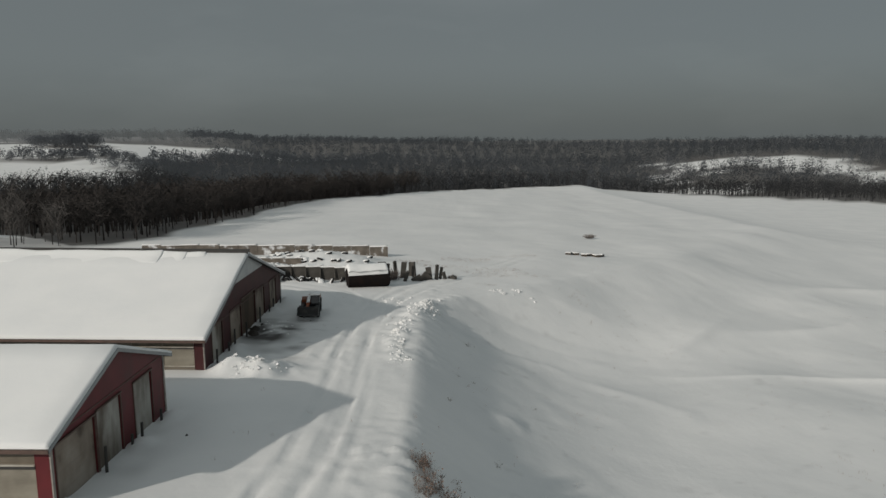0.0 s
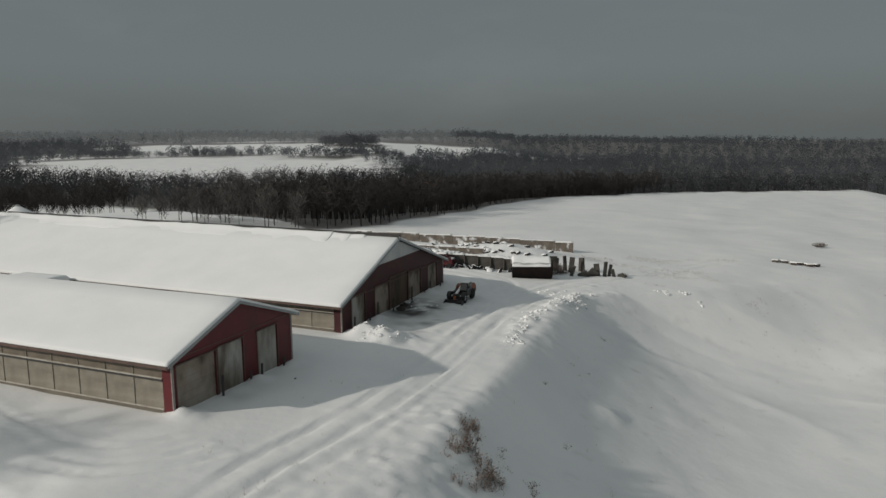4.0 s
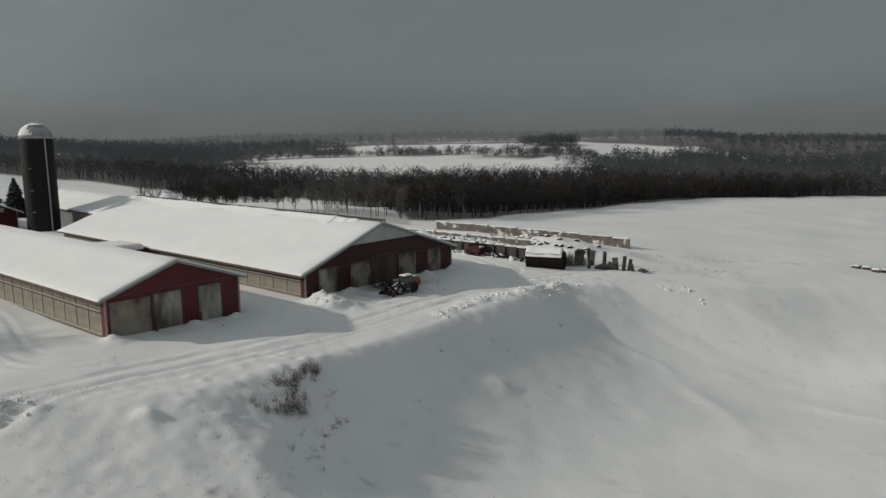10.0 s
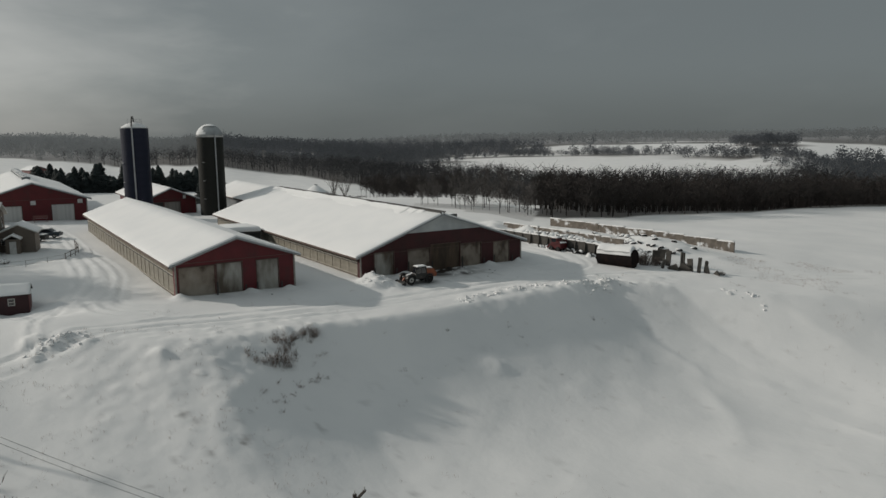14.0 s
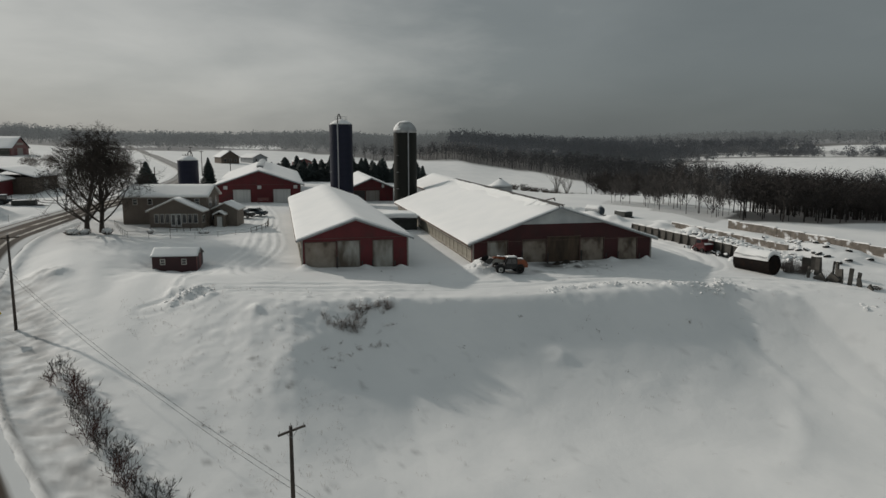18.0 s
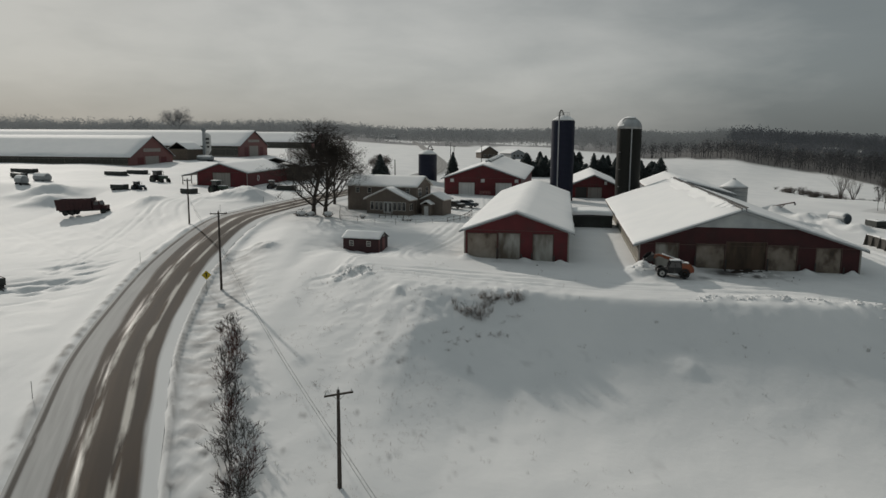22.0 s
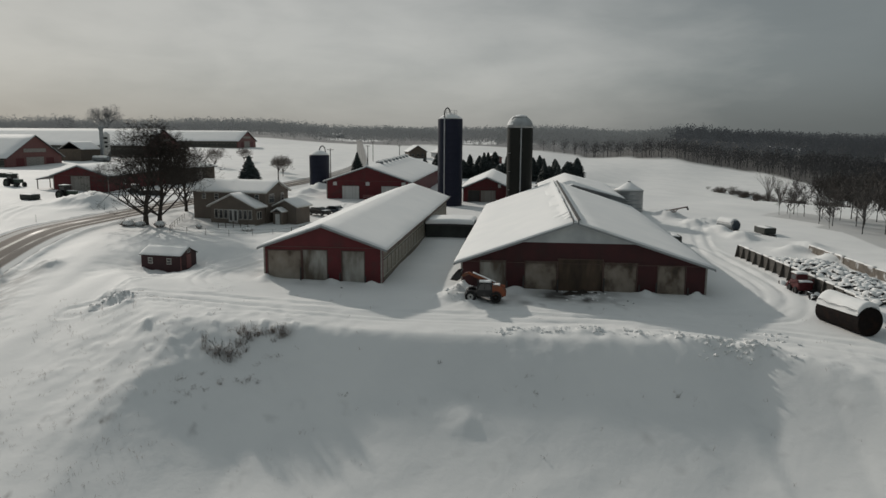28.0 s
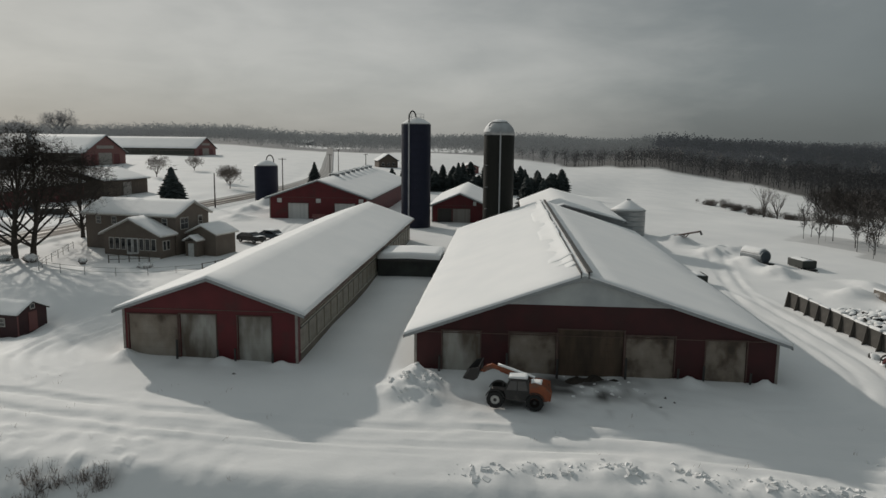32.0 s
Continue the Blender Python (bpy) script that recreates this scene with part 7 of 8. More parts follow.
def junk(x, y, seed, label):
    rng = random.Random(seed)
    t = thing("pallet_stack", pose(x, y, zl(x, y), 0, 0, rng.uniform(0, 90)), label, "pallet")
    for k in range(3):
        part("deck", box(nb(), -0.6, 0.6, -0.5, 0.5, 0.02 + 0.14 * k, 0.11 + 0.14 * k), WOOD, t)
        for yy in (-0.42, 0.0, 0.42):
            part("bearer", box(nb(), -0.58, 0.58, yy - 0.04, yy + 0.04, -0.03 + 0.14 * k, 0.02 + 0.14 * k), WOOD, t)
    part("snow_cap", snow_sheet(-0.6, 0.6, [(-0.5, 0.4), (0, 0.43), (0.5, 0.4)], 0.14, seed, step=0.3), ROOF_SNOW, t, shade=True)


for i, (x, y) in enumerate(((22.8, 131), (24.2, 131.6), (25.6, 130.4), (26.8, 131.8), (28.0, 130.8), (29.2, 132.4))):
    junk(x, y, i, "stack of dark pallets drifted over with snow")


# ---- along the road ----
YELLOW = material("sign_yellow", (0.62, 0.46, 0.02), 0.5, scale=2)
POLE_WOOD = material("pole_wood", (0.075, 0.06, 0.05), 0.85, color2=(0.05, 0.042, 0.036), scale=3, stretch=(1, 1, 0.15))


def utility_pole(x, y, top, turn, label, arm=2.1, low=None):
    z = low if low is not None else zg(x, y)
    h = top - z
    t = thing("utility_pole", pose(x, y, z, 0, 0, turn), label, "utility pole", "utility poles along the road")
    part("pole", tube(nb(), (0, 0, -0.8), (0, 0, h), 0.17, 0.11, 10), POLE_WOOD, t)
    if arm:
        part("crossarm", box(nb(), -arm / 2, arm / 2, -0.15, -0.05, h - 0.35, h - 0.22), POLE_WOOD, t)
        for s in (-1, 1):
            part("brace", tube(nb(), (s * 0.45, -0.1, h - 0.34), (0, -0.12, h - 0.75), 0.02, seg=4), GREY_METAL, t)
            part("insulator", tube(nb(), (s * (arm / 2 - 0.1), -0.1, h - 0.22), (s * (arm / 2 - 0.1), -0.1, h - 0.02), 0.05, 0.03, 7), WHITE_TRIM, t)
        part("top_pin", tube(nb(), (0, 0, h), (0, 0, h + 0.2), 0.04, 0.03, 6), WHITE_TRIM, t)
    return t


utility_pole(28.0, 29.4, -1.66, 127, "weathered wooden utility pole with crossarm")
utility_pole(-9.65, 1.7, 6.6, 125, "weathered wooden utility pole with crossarm", low=-3.3)
utility_pole(-38.1, -18.3, 9.0, 125, "slim wooden utility pole beyond the road", 1.2, low=-0.9)
for x, y, h, arm in ((-93.0, 0.5, 9.5, 2.0), (-113, 0.0, 7.5, 0), (-150, 3.0, 9.5, 2.0), (-205, 2.0, 9.0, 1.6), (-222, 11.0, 9.0, 1.6), (-260, -8, 9.0, 1.6)):
    utility_pole(x, y, zg(x, y) + h, 95, "distant wooden utility pole by the farm lane", arm)


def cable(a, b, sag, name="cable"):
    bm = nb()
    a, b = Vector(a), Vector(b)
    n = 24
    pts = [a.lerp(b, i / n) - Vector((0, 0, sag * 4 * (i / n) * (1 - i / n))) for i in range(n + 1)]
    for p, q in zip(pts, pts[1:]):
        tube(bm, p, q, 0.013, seg=4)
    return tagged(part(name, bm, BLACK, None), "thin black overhead cable between poles", "cable", "overhead cables")


for dz in (0.0, 0.45):
    cable((28.0, 29.4, -5.9 + dz), (-9.65, 1.7, 2.2 + dz), 0.9)
    cable((28.0, 29.4, -5.9 + dz), (66.0, 57.0, -8.2 + dz), 0.9)
    cable((-9.65, 1.7, 2.2 + dz), (-38.1, -18.3, 5.6 + dz), 0.6)


def warning_sign():
    t = thing("warning_sign", pose(-8.7, 0.2, zl(-8.7, 0.2), 0, 0, 30), "yellow diamond curve warning sign on a post", "road sign")
    part("post", box(nb(), -0.03, 0.03, -0.03, 0.03, -0.6, 2.55), GREY_METAL, t)
    plate = part("plate", box(nb(), 0.032, 0.045, -0.42, 0.42, -0.42, 0.42), YELLOW, t, at=pose(0, 0, 2.15) @ pose(0, 0, 0, 45, 0, 0))
    inv = pose(0, 0, 0, -45, 0, 0)
    part("arrow", solid(nb(), [(-0.06, -0.3), (0.06, -0.3), (0.06, 0.1), (0.2, 0.1), (0.0, 0.36), (-0.2, 0.1), (-0.06, 0.1)], 0.004, "x", 0.046), BLACK, plate, at=inv)


warning_sign()


def marker(x, y):
    t = part("road_marker", tube(nb(), (0, 0, -0.3), (0, 0, 1.5), 0.03, 0.025, 6), DARK_TRIM, None, at=pose(x, y, zl(x, y)))
    tagged(t, "thin roadside snow stake", "road marker", "roadside stakes")


for x, y in ((-17.6, -14.6), (22.0, 0.2), (-66.0, -17.0), (-48, -17.6)):
    marker(x, y)


def sapling(x, y, h, seed, dense, mat, label, name="roadside_shrub", group="roadside shrubs"):
    rng = random.Random(seed)
    t = thing(name, pose(x, y, zl(x, y) - 0.15), label, "bush", group)
    bm = nb()
    for i in range(dense):
        a = rng.uniform(0, 6.283)
        lean_ = rng.uniform(0.05, 0.55)
        branching(bm, (rng.uniform(-0.4, 0.4), rng.uniform(-0.4, 0.4), 0), (math.cos(a) * lean_, math.sin(a) * lean_, 1), h * rng.uniform(0.4, 0.62), 0.022, 2, rng, 0.5, 3, 0.0, 0.62, 3)
    part("brushwood", bm, mat, t)
    return t


REDTWIG = material("red_brown_twigs", (0.10, 0.045, 0.038), 0.9, color2=(0.06, 0.03, 0.027), scale=0.7)
rng1 = random.Random(77)
hedge_line = along(((2.4, 9.2), (7.0, 11.2), (12.5, 13.6), (18, 16.2), (24, 19.4), (30, 22.8), (36, 27)), 1.05)
for i, (hx, hy) in enumerate(hedge_line):
    f = i / len(hedge_line)
    sapling(hx + rng1.gauss(0, 0.4), hy + rng1.gauss(0, 0.45), rng1.uniform(1.5, 2.3) + 1.3 * f * rng1.random(), i, (8 if f < 0.25 else 9) if rng1.random() < 0.75 else 5, rng1.choice((REDTWIG, TWIG, BRUSH_DARK, BARK)), "bare tangled roadside brush in the snow")

# ---- brush and weeds on the bank ----
LEAFY = material("dead_leaves", (0.26, 0.175, 0.135), 0.9, color2=(0.17, 0.115, 0.092), scale=5)


def dead_bush(x, y, r, h, seed, label, mat=None, name="dead_brush"):
    """Low brush with withered leaf scraps on wiry stems."""
    rng = random.Random(seed)
    t = thing(name, pose(x, y, zl(x, y) - 0.12), label, "bush", "brush on the bank")
    bm = nb()
    tips = []
    for i in range(int(30 * r + 5)):
        a, q = rng.uniform(0, 6.283), r * math.sqrt(rng.random())
        p = Vector((q * 0.7 * math.cos(a), q * 0.7 * math.sin(a), 0))
        e = p + Vector((rng.uniform(-0.35, 0.35), rng.uniform(-0.35, 0.35), h * rng.uniform(0.4, 1.5)))
        m = p.lerp(e, 0.5) + Vector((rng.uniform(-0.1, 0.1), rng.uniform(-0.1, 0.1), 0))
        tube(bm, p, m, 0.011, 0.008, 3)
        tube(bm, m, e, 0.008, 0.003, 3)
        tips += [m, e, m.lerp(e, 0.5)]
    part("brushwood", bm, BRUSH, t)
    bm = nb()
    for p in tips:
        for _ in range(1 if rng.random() < 0.55 else 0):
            c = p + Vector((rng.uniform(-0.15, 0.15), rng.uniform(-0.15, 0.15), rng.uniform(-0.12, 0.08)))
            d = Vector((rng.uniform(-1, 1), rng.uniform(-1, 1), rng.uniform(-1, 1))).normalized() * rng.uniform(0.03, 0.065)
            s = d.orthogonal() * 0.55
            v = [bm.verts.new(c + k) for k in (d, s, -d, -s)]
            bm.faces.new(v)
    part("foliage", bm, mat or LEAFY, t, "withered leaves")
    return t


rng2 = random.Random(5)
for (ax, ay), (ex, ey), count, stray, tall in (((-2.0, 40.5), (-0.7, 35.9), 22, 0.42, 0.6), ((0.4, 33.2), (1.5, 36.7), 12, 0.42, 0.55), ((-1.0, 37.8), (1.7, 35.4), 10, 0.4, 0.6), ((0.6, 40.2), (5.8, 32.2), 16, 0.8, 0.25)):
    for i in range(count):
        f = (i + rng2.random()) / count
        bx, by = ax + (ex - ax) * f + rng2.gauss(0, stray), ay + (ey - ay) * f + rng2.gauss(0, stray)
        dead_bush(bx, by, rng2.uniform(0.2, 0.62) if stray < 0.5 else rng2.uniform(0.12, 0.3), tall * rng2.uniform(0.7, 1.3), 100 * count + i, "withered brown brush on the snowy bank")
for i, (bx, by) in enumerate(((2.1, 35.6), (-0.2, 37.2), (0.6, 34.6))):
    sapling(bx, by, 1.9 - 0.3 * i, 300 + i, 1, TWIG, "thin bare sapling among the brush", "bank_sapling", "brush on the bank")
for i, (bx, by, r) in enumerate(((3.5, 46.7, 0.22), (2.9, 39.3, 0.3), (0.86, 61.8, 0.15), (0.06, 54.3, 0.1), (2.1, 73.7, 0.25), (2.4, 62.4, 0.08), (8.0, 63.0, 0.1), (13.8, 22.6, 0.3), (14.9, 24.0, 0.2))):
    dead_bush(bx, by, r, 0.2 + 0.3 * r, 60 + i, "small dark tuft of dead weeds in snow", BRUSH, "weed_tuft")


def weeds(name, count, seed, area, label, dens):
    """Thin dry stalks poking out of the snow, one joined mass."""
    rng = np.random.RandomState(seed)
    x0, x1, y0, y1 = area
    x, y = rng.uniform(x0, x1, count * 4), rng.uniform(y0, y1, count * 4)
    keep = dens(x, y) > rng.uniform(0, 1, x.size)
    x, y = x[keep][:count], y[keep][:count]
    z = land(x, y)
    v, f = [], []
    for i in range(len(x)):
        for _ in range(5):
            px, py = x[i] + rng.uniform(-0.25, 0.25), y[i] + rng.uniform(-0.25, 0.25)
            h, a = rng.uniform(0.08, 0.3), rng.uniform(0, 6.283)
            lx, ly = rng.uniform(-0.2, 0.2, 2)
            k = len(v)
            v += [(px - 0.012 * math.cos(a), py - 0.012 * math.sin(a), z[i] - 0.1), (px + 0.012 * math.cos(a), py + 0.012 * math.sin(a), z[i] - 0.1), (px + lx, py + ly, z[i] + h)]
            f.append((k, k + 1, k + 2))
    me = bpy.data.meshes.new(name)
    me.from_pydata(v, [], f)
    me.materials.append(LEAFY)
    return tagged(new(name, me), label, "weeds", kind="stuff")


weeds("dry_weeds", 700, 3, (-14, 80, 8, 120), "scattered dry weed stalks poking through the snow", lambda x, y: np.clip(0.15 + 0.9 * (grain(x, y, 7, 61) > 0.35), 0, 1) * (y > 12 + 0.5 * np.maximum(x, 0)))
weeds("verge_weeds", 500, 4, (-12, 40, 4, 34), "dry grass stalks on the road verge", lambda x, y: np.clip(0.1 + 0.9 * (grain(x, y, 4, 63) > 0.2), 0, 1) * (y > 9 + 0.5 * np.maximum(x, 0)))
weeds("field_weeds", 700, 5, (-12, 20, 96, 128), "dry grass in the snow beside the bunker", lambda x, y: 0.9 * (grain(x, y, 5, 65) > 0.25))


def snow_chunks():
    """Broken slabs and clods that the plough threw up, one joined mass."""
    rng = np.random.RandomState(21)
    spots = []
    for count, x, y, dx, dy, small, large in ((110, -2.6, 79.2, 0.9, 1.6, 0.08, 0.24), (26, -6.3, 83.2, 1.1, 0.9, 0.08, 0.2), (46, -9.4, 19.2, 0.8, 1.4, 0.08, 0.24), (60, -15.6, 55.0, 0.9, 0.9, 0.06, 0.18), (14, 8.4, 93.4, 1.7, 0.7, 0.12, 0.3), (22, -17.4, 67.5, 1.0, 2.6, 0.06, 0.16)):
        spots += [(rng.normal(x, dx), rng.normal(y, dy), rng.uniform(small, large)) for _ in range(count)]
    for _ in range(190):
        y = rng.uniform(58, 77)
        spots.append((np.interp(y, YARD_LIP[:, 1], YARD_LIP[:, 0]) + rng.normal(0, 0.5), y, rng.uniform(0.08, 0.26) * (0.6 + 0.4 * math.sin(1.7 * y))))
    for _ in range(330):
        f = rng.uniform(0, 1)
        spots.append((-43 + 29 * f, 94.3 + 3 * f + rng.uniform(0, 7.2), rng.uniform(0.15, 0.42)))
    xs, ys, size = (np.array(c) for c in zip(*spots))
    zs = land(xs, ys)
    cube = np.array([(a, b, c) for a in (-1, 1) for b in (-1, 1) for c in (-1, 1)], float)
    faces = np.array(((0, 1, 3, 2), (4, 6, 7, 5), (0, 4, 5, 1), (2, 3, 7, 6), (0, 2, 6, 4), (1, 5, 7, 3)))
    v, f = [], []
    for i in range(len(xs)):
        c = cube * (1 + rng.uniform(-0.35, 0.25, (8, 3))) * (1, 0.75, 0.5) * size[i]
        m = np.array(pose(0, 0, 0, rng.uniform(-35, 35), rng.uniform(-35, 35), rng.uniform(0, 360)).to_3x3())
        v.append(c @ m.T + (xs[i], ys[i], zs[i] - 0.12 * size[i]))
        f.append(faces + 8 * i)
    me = bpy.data.meshes.new("snow_chunks")
    me.from_pydata(np.concatenate(v).tolist(), [], np.concatenate(f).tolist())
    me.materials.append(SNOW)
    return tagged(new("snow_chunks", me), "broken chunks of ploughed snow along the yard", "snow chunks", kind="stuff")


snow_chunks()


# ---- the farm across the road ----
WHITE_BIN = material("white_bin", (0.62, 0.62, 0.60), 0.5, scale=1)
TRUCK_RED = material("dull_red_box", (0.05, 0.015, 0.016), 0.6, color2=(0.036, 0.012, 0.013), scale=1.5)
GREEN_PAINT = material("green_paint", (0.05, 0.075, 0.055), 0.5, scale=2)


def dump_truck(x, y, turn, tilt):
    t = thing("grain_truck", pose(x, y, zg(x, y) + 0.15, 0, -tilt, turn), "dark red grain truck parked in a snowy field", "truck")
    part("chassis", box(nb(), -4.2, 4.2, -0.5, 0.5, 0.65, 0.95), BLACK_PAINT, t)
    bed = part("bed", solid(nb(), [(-4.4, 1.0), (2.0, 1.0), (2.05, 2.2), (-4.45, 2.2)], 2.4, "y", -1.2), TRUCK_RED, t, "dull red grain box")
    for yy in (-1.22, 1.14):
        part("side_board", solid(nb(), [(-4.45, 2.2), (2.05, 2.2), (2.15, 2.95), (-4.6, 3.1)], 0.08, "y", yy), TRUCK_RED, bed)
    for xx in (-4.55, 2.0):
        part("end_board", box(nb(), xx, xx + 0.08, -1.14, 1.14, 2.2, 3.0), TRUCK_RED, bed)
    for i in range(9):
        xx = -4.3 + i * 0.79
        for yy in (-1.26, 1.2):
            part("stake", box(nb(), xx, xx + 0.1, yy, yy + 0.06, 1.0, 2.75), TRUCK_RED, bed)
    part("top_rail", box(nb(), -4.55, 2.12, 1.225, 1.3, 2.1, 2.25), TRUCK_RED, bed)
    part("bed_snow", snow_sheet(-4.3, 2.0, [(-1.12, 2.21), (0, 2.35), (1.12, 2.21)], 0.12, 4, step=0.6), ROOF_SNOW, t, shade=True)
    part("roof_bow", tube(nb(), (2.1, -1.1, 3.05), (2.1, 1.1, 3.05), 0.08, seg=6), BLACK_PAINT, t)
    cab = part("cab", solid(nb(), [(2.25, 0.9), (3.6, 0.9), (3.75, 1.7), (3.4, 2.5), (2.3, 2.5)], 2.0, "y", -1.0), TRUCK_RED, t)
    part("side_window", box(nb(), 2.5, 3.35, 0.995, 1.012, 1.75, 2.35), GLASS, cab)
    part("side_window", box(nb(), 2.5, 3.35, -1.012, -0.995, 1.75, 2.35), GLASS, cab)
    part("windscreen", box(nb(), -0.01, 0.01, -0.85, 0.85, -0.35, 0.35), GLASS, cab, at=pose(3.6, 0, 2.1, 0, -24, 0))
    part("bonnet", box(nb(), 3.6, 4.75, -0.75, 0.75, 0.9, 1.65, bevel=0.1), TRUCK_RED, t)
    for xx in (4.1, -1.6, -2.9):
        for yy in (-0.95, 0.95):
            wheel_part(t, xx, yy, 0.52, 0.35, BLACK_PAINT)
    t.scale = (1.06, 1.06, 1.06)
    return t


dump_truck(-54.3, -50.2, 102, 3.0)


def tractor(x, y, turn, label, scale_=1.0, mat=None, snow=True):
    mat = mat or GREEN_PAINT
    t = thing("tractor", pose(x, y, zg(x, y) - 0.3 * scale_, 0, 0, turn), label, "tractor", "parked tractors")
    s = scale_
    part("bonnet", box(nb(), 0.2 * s, 2.4 * s, -0.38 * s, 0.38 * s, 0.95 * s, 1.6 * s, bevel=0.08), mat, t)
    part("transmission", box(nb(), -1.3 * s, 0.6 * s, -0.45 * s, 0.45 * s, 0.6 * s, 1.1 * s), BLACK_PAINT, t)
    cab = part("cab", solid(nb(), [(-1.2 * s, 1.1 * s), (0.25 * s, 1.1 * s), (0.2 * s, 2.45 * s), (-1.1 * s, 2.45 * s)], 1.3 * s, "y", -0.65 * s), BLACK_PAINT, t)
    for yy in (-0.66 * s, 0.645 * s):
        part("side_window", box(nb(), -1.0 * s, 0.1 * s, yy, yy + 0.015, 1.4 * s, 2.35 * s), GLASS, cab)
    part("cab_roof", box(nb(), -1.3 * s, 0.35 * s, -0.75 * s, 0.75 * s, 2.45 * s, 2.6 * s, bevel=0.04), mat, t)
    if snow:
        part("roof_snow", snow_sheet(-1.25 * s, 0.3 * s, [(-0.7 * s, 2.6 * s), (0, 2.63 * s), (0.7 * s, 2.6 * s)], 0.15, 3, step=0.3), ROOF_SNOW, t, shade=True)
        part("bonnet_snow", snow_sheet(0.3 * s, 2.3 * s, [(-0.35 * s, 1.6 * s), (0, 1.63 * s), (0.35 * s, 1.6 * s)], 0.1, 4, step=0.4), ROOF_SNOW, t, shade=True)
    for yy in (-0.95, 0.95):
        wheel_part(t, -0.8 * s, yy * s, 0.85 * s, 0.5 * s, mat, "rear_wheel")
        wheel_part(t, 1.8 * s, yy * 0.9 * s, 0.55 * s, 0.36 * s, mat, "front_wheel")
    part("exhaust", tube(nb(), (1.2 * s, 0.2, 1.6 * s), (1.2 * s, 0.2, 2.5 * s), 0.05, seg=6), BLACK_PAINT, t)
    return t


tractor(-99.0, -60.5, 70, "large green tractor parked in snow", 1.25)
tractor(-81.5, -35.0, 75, "dark green tractor in front of the shop", 1.15)
tractor(-78.5, -53.5, 80, "low tractor hitched to a mower in snow", 0.8, BLUE_PAINT)
wagon(-77.5, -57.6, 85, "flat implement trailer buried in snow", False, "implement_trailer", 3.4)
wagon(-75.5, -39.0, 75, "small dark utility cart by the shop", False, "utility_cart", 3.2)
wagon(-119.0, -79.5, 80, "red manure spreader outside the long barn", False, "manure_spreader", 6.0)
wagon(-111.6, -81.5, 80, "low flatbed trailer under snow", False, "flatbed_trailer", 6.5)
wagon(-107.0, -107.0, 75, "long dark box trailer in the snowy lot", False, "box_trailer", 9.0)
wagon(-86.0, -84.5, 75, "round tank wagon drifted with snow", True, "tank_wagon", 4.6)
wagon(-79.0, -84.5, 70, "small tank wagon drifted with snow", True, "tank_wagon", 3.0)
wagon(-93.0, -97.0, 60, "old dark hay wagon with snow load", False, "hay_wagon", 6.0)
wagon(-8.6, -31.0, 60, "dark equipment trailer near the road", False, "equipment_trailer", 5.0)
tractor(-94.5, -26.8, 100, "dark machine parked beside the shop", 0.9, BLUE_PAINT)
wagon(-93.0, -22.8, 95, "flat trailer beside the shop in snow", False, "flat_trailer", 4.5)


def car(x, y, turn, label, mat):
    t = thing("parked_car", pose(x, y, zg(x, y), 0, 0, turn), label, "car", "cars by the house")
    body = [(-2.2, 0.35), (2.2, 0.35), (2.25, 0.8), (1.3, 0.98), (0.6, 1.45), (-1.2, 1.5), (-2.1, 1.05), (-2.25, 0.8)]
    part("body", solid(nb(), body, 1.75, "y", -0.875), mat, t)
    for yy in (-0.88, 0.868):
        part("side_window", solid(nb(), [(-1.7, 1.0), (1.0, 1.0), (0.5, 1.38), (-1.15, 1.42)], 0.012, "y", yy), GLASS, t)
    part("windscreen", box(nb(), -0.01, 0.01, -0.7, 0.7, -0.3, 0.3), GLASS, t, at=pose(0.98, 0, 1.24, 0, -56, 0))
    part("roof_snow", snow_sheet(-1.3, 0.6, [(-0.8, 1.5), (0, 1.53), (0.8, 1.5)], 0.16, 3, step=0.35), ROOF_SNOW, t, shade=True)
    part("bonnet_snow", snow_sheet(1.1, 2.1, [(-0.8, 1.0), (0, 1.02), (0.8, 1.0)], 0.1, 5, step=0.3), ROOF_SNOW, t, shade=True)
    for xx in (-1.4, 1.4):
        for yy in (-0.82, 0.82):
            wheel_part(t, xx, yy, 0.34, 0.22)


car(-73.2, 22.2, 65, "dark car dusted with snow beside the house", BLACK_PAINT)
car(-76.4, 24.6, 65, "dark grey car partly covered in snow", BLUE_PAINT)


def bench(x, y):
    t = thing("picnic_bench", pose(x, y, zg(x, y), 0, 0, 90), "red wooden bench outside the machine barn", "bench")
    part("top", box(nb(), -1.3, 1.3, -0.35, 0.35, 0.7, 0.78), RED_PALE, t)
    part("back", box(nb(), -1.3, 1.3, -0.4, -0.34, 0.8, 1.4), RED_PALE, t)
    for xx in (-1.1, 1.1):
        part("leg", box(nb(), xx - 0.05, xx + 0.05, -0.3, 0.3, -0.2, 0.7), RED_PALE, t)
    part("snow_cap", snow_sheet(-1.3, 1.3, [(-0.33, 0.78), (0, 0.8), (0.33, 0.78)], 0.12, 2, step=0.4), ROOF_SNOW, t, shade=True)


bench(-101.0, 25.6)


# darker copy of the side curtain: the far walls' shade is put into its colour
SHADED_CLOTH = material("shaded_curtain", (0.10, 0.10, 0.086), 0.75, color2=(0.07, 0.07, 0.06), scale=0.6)


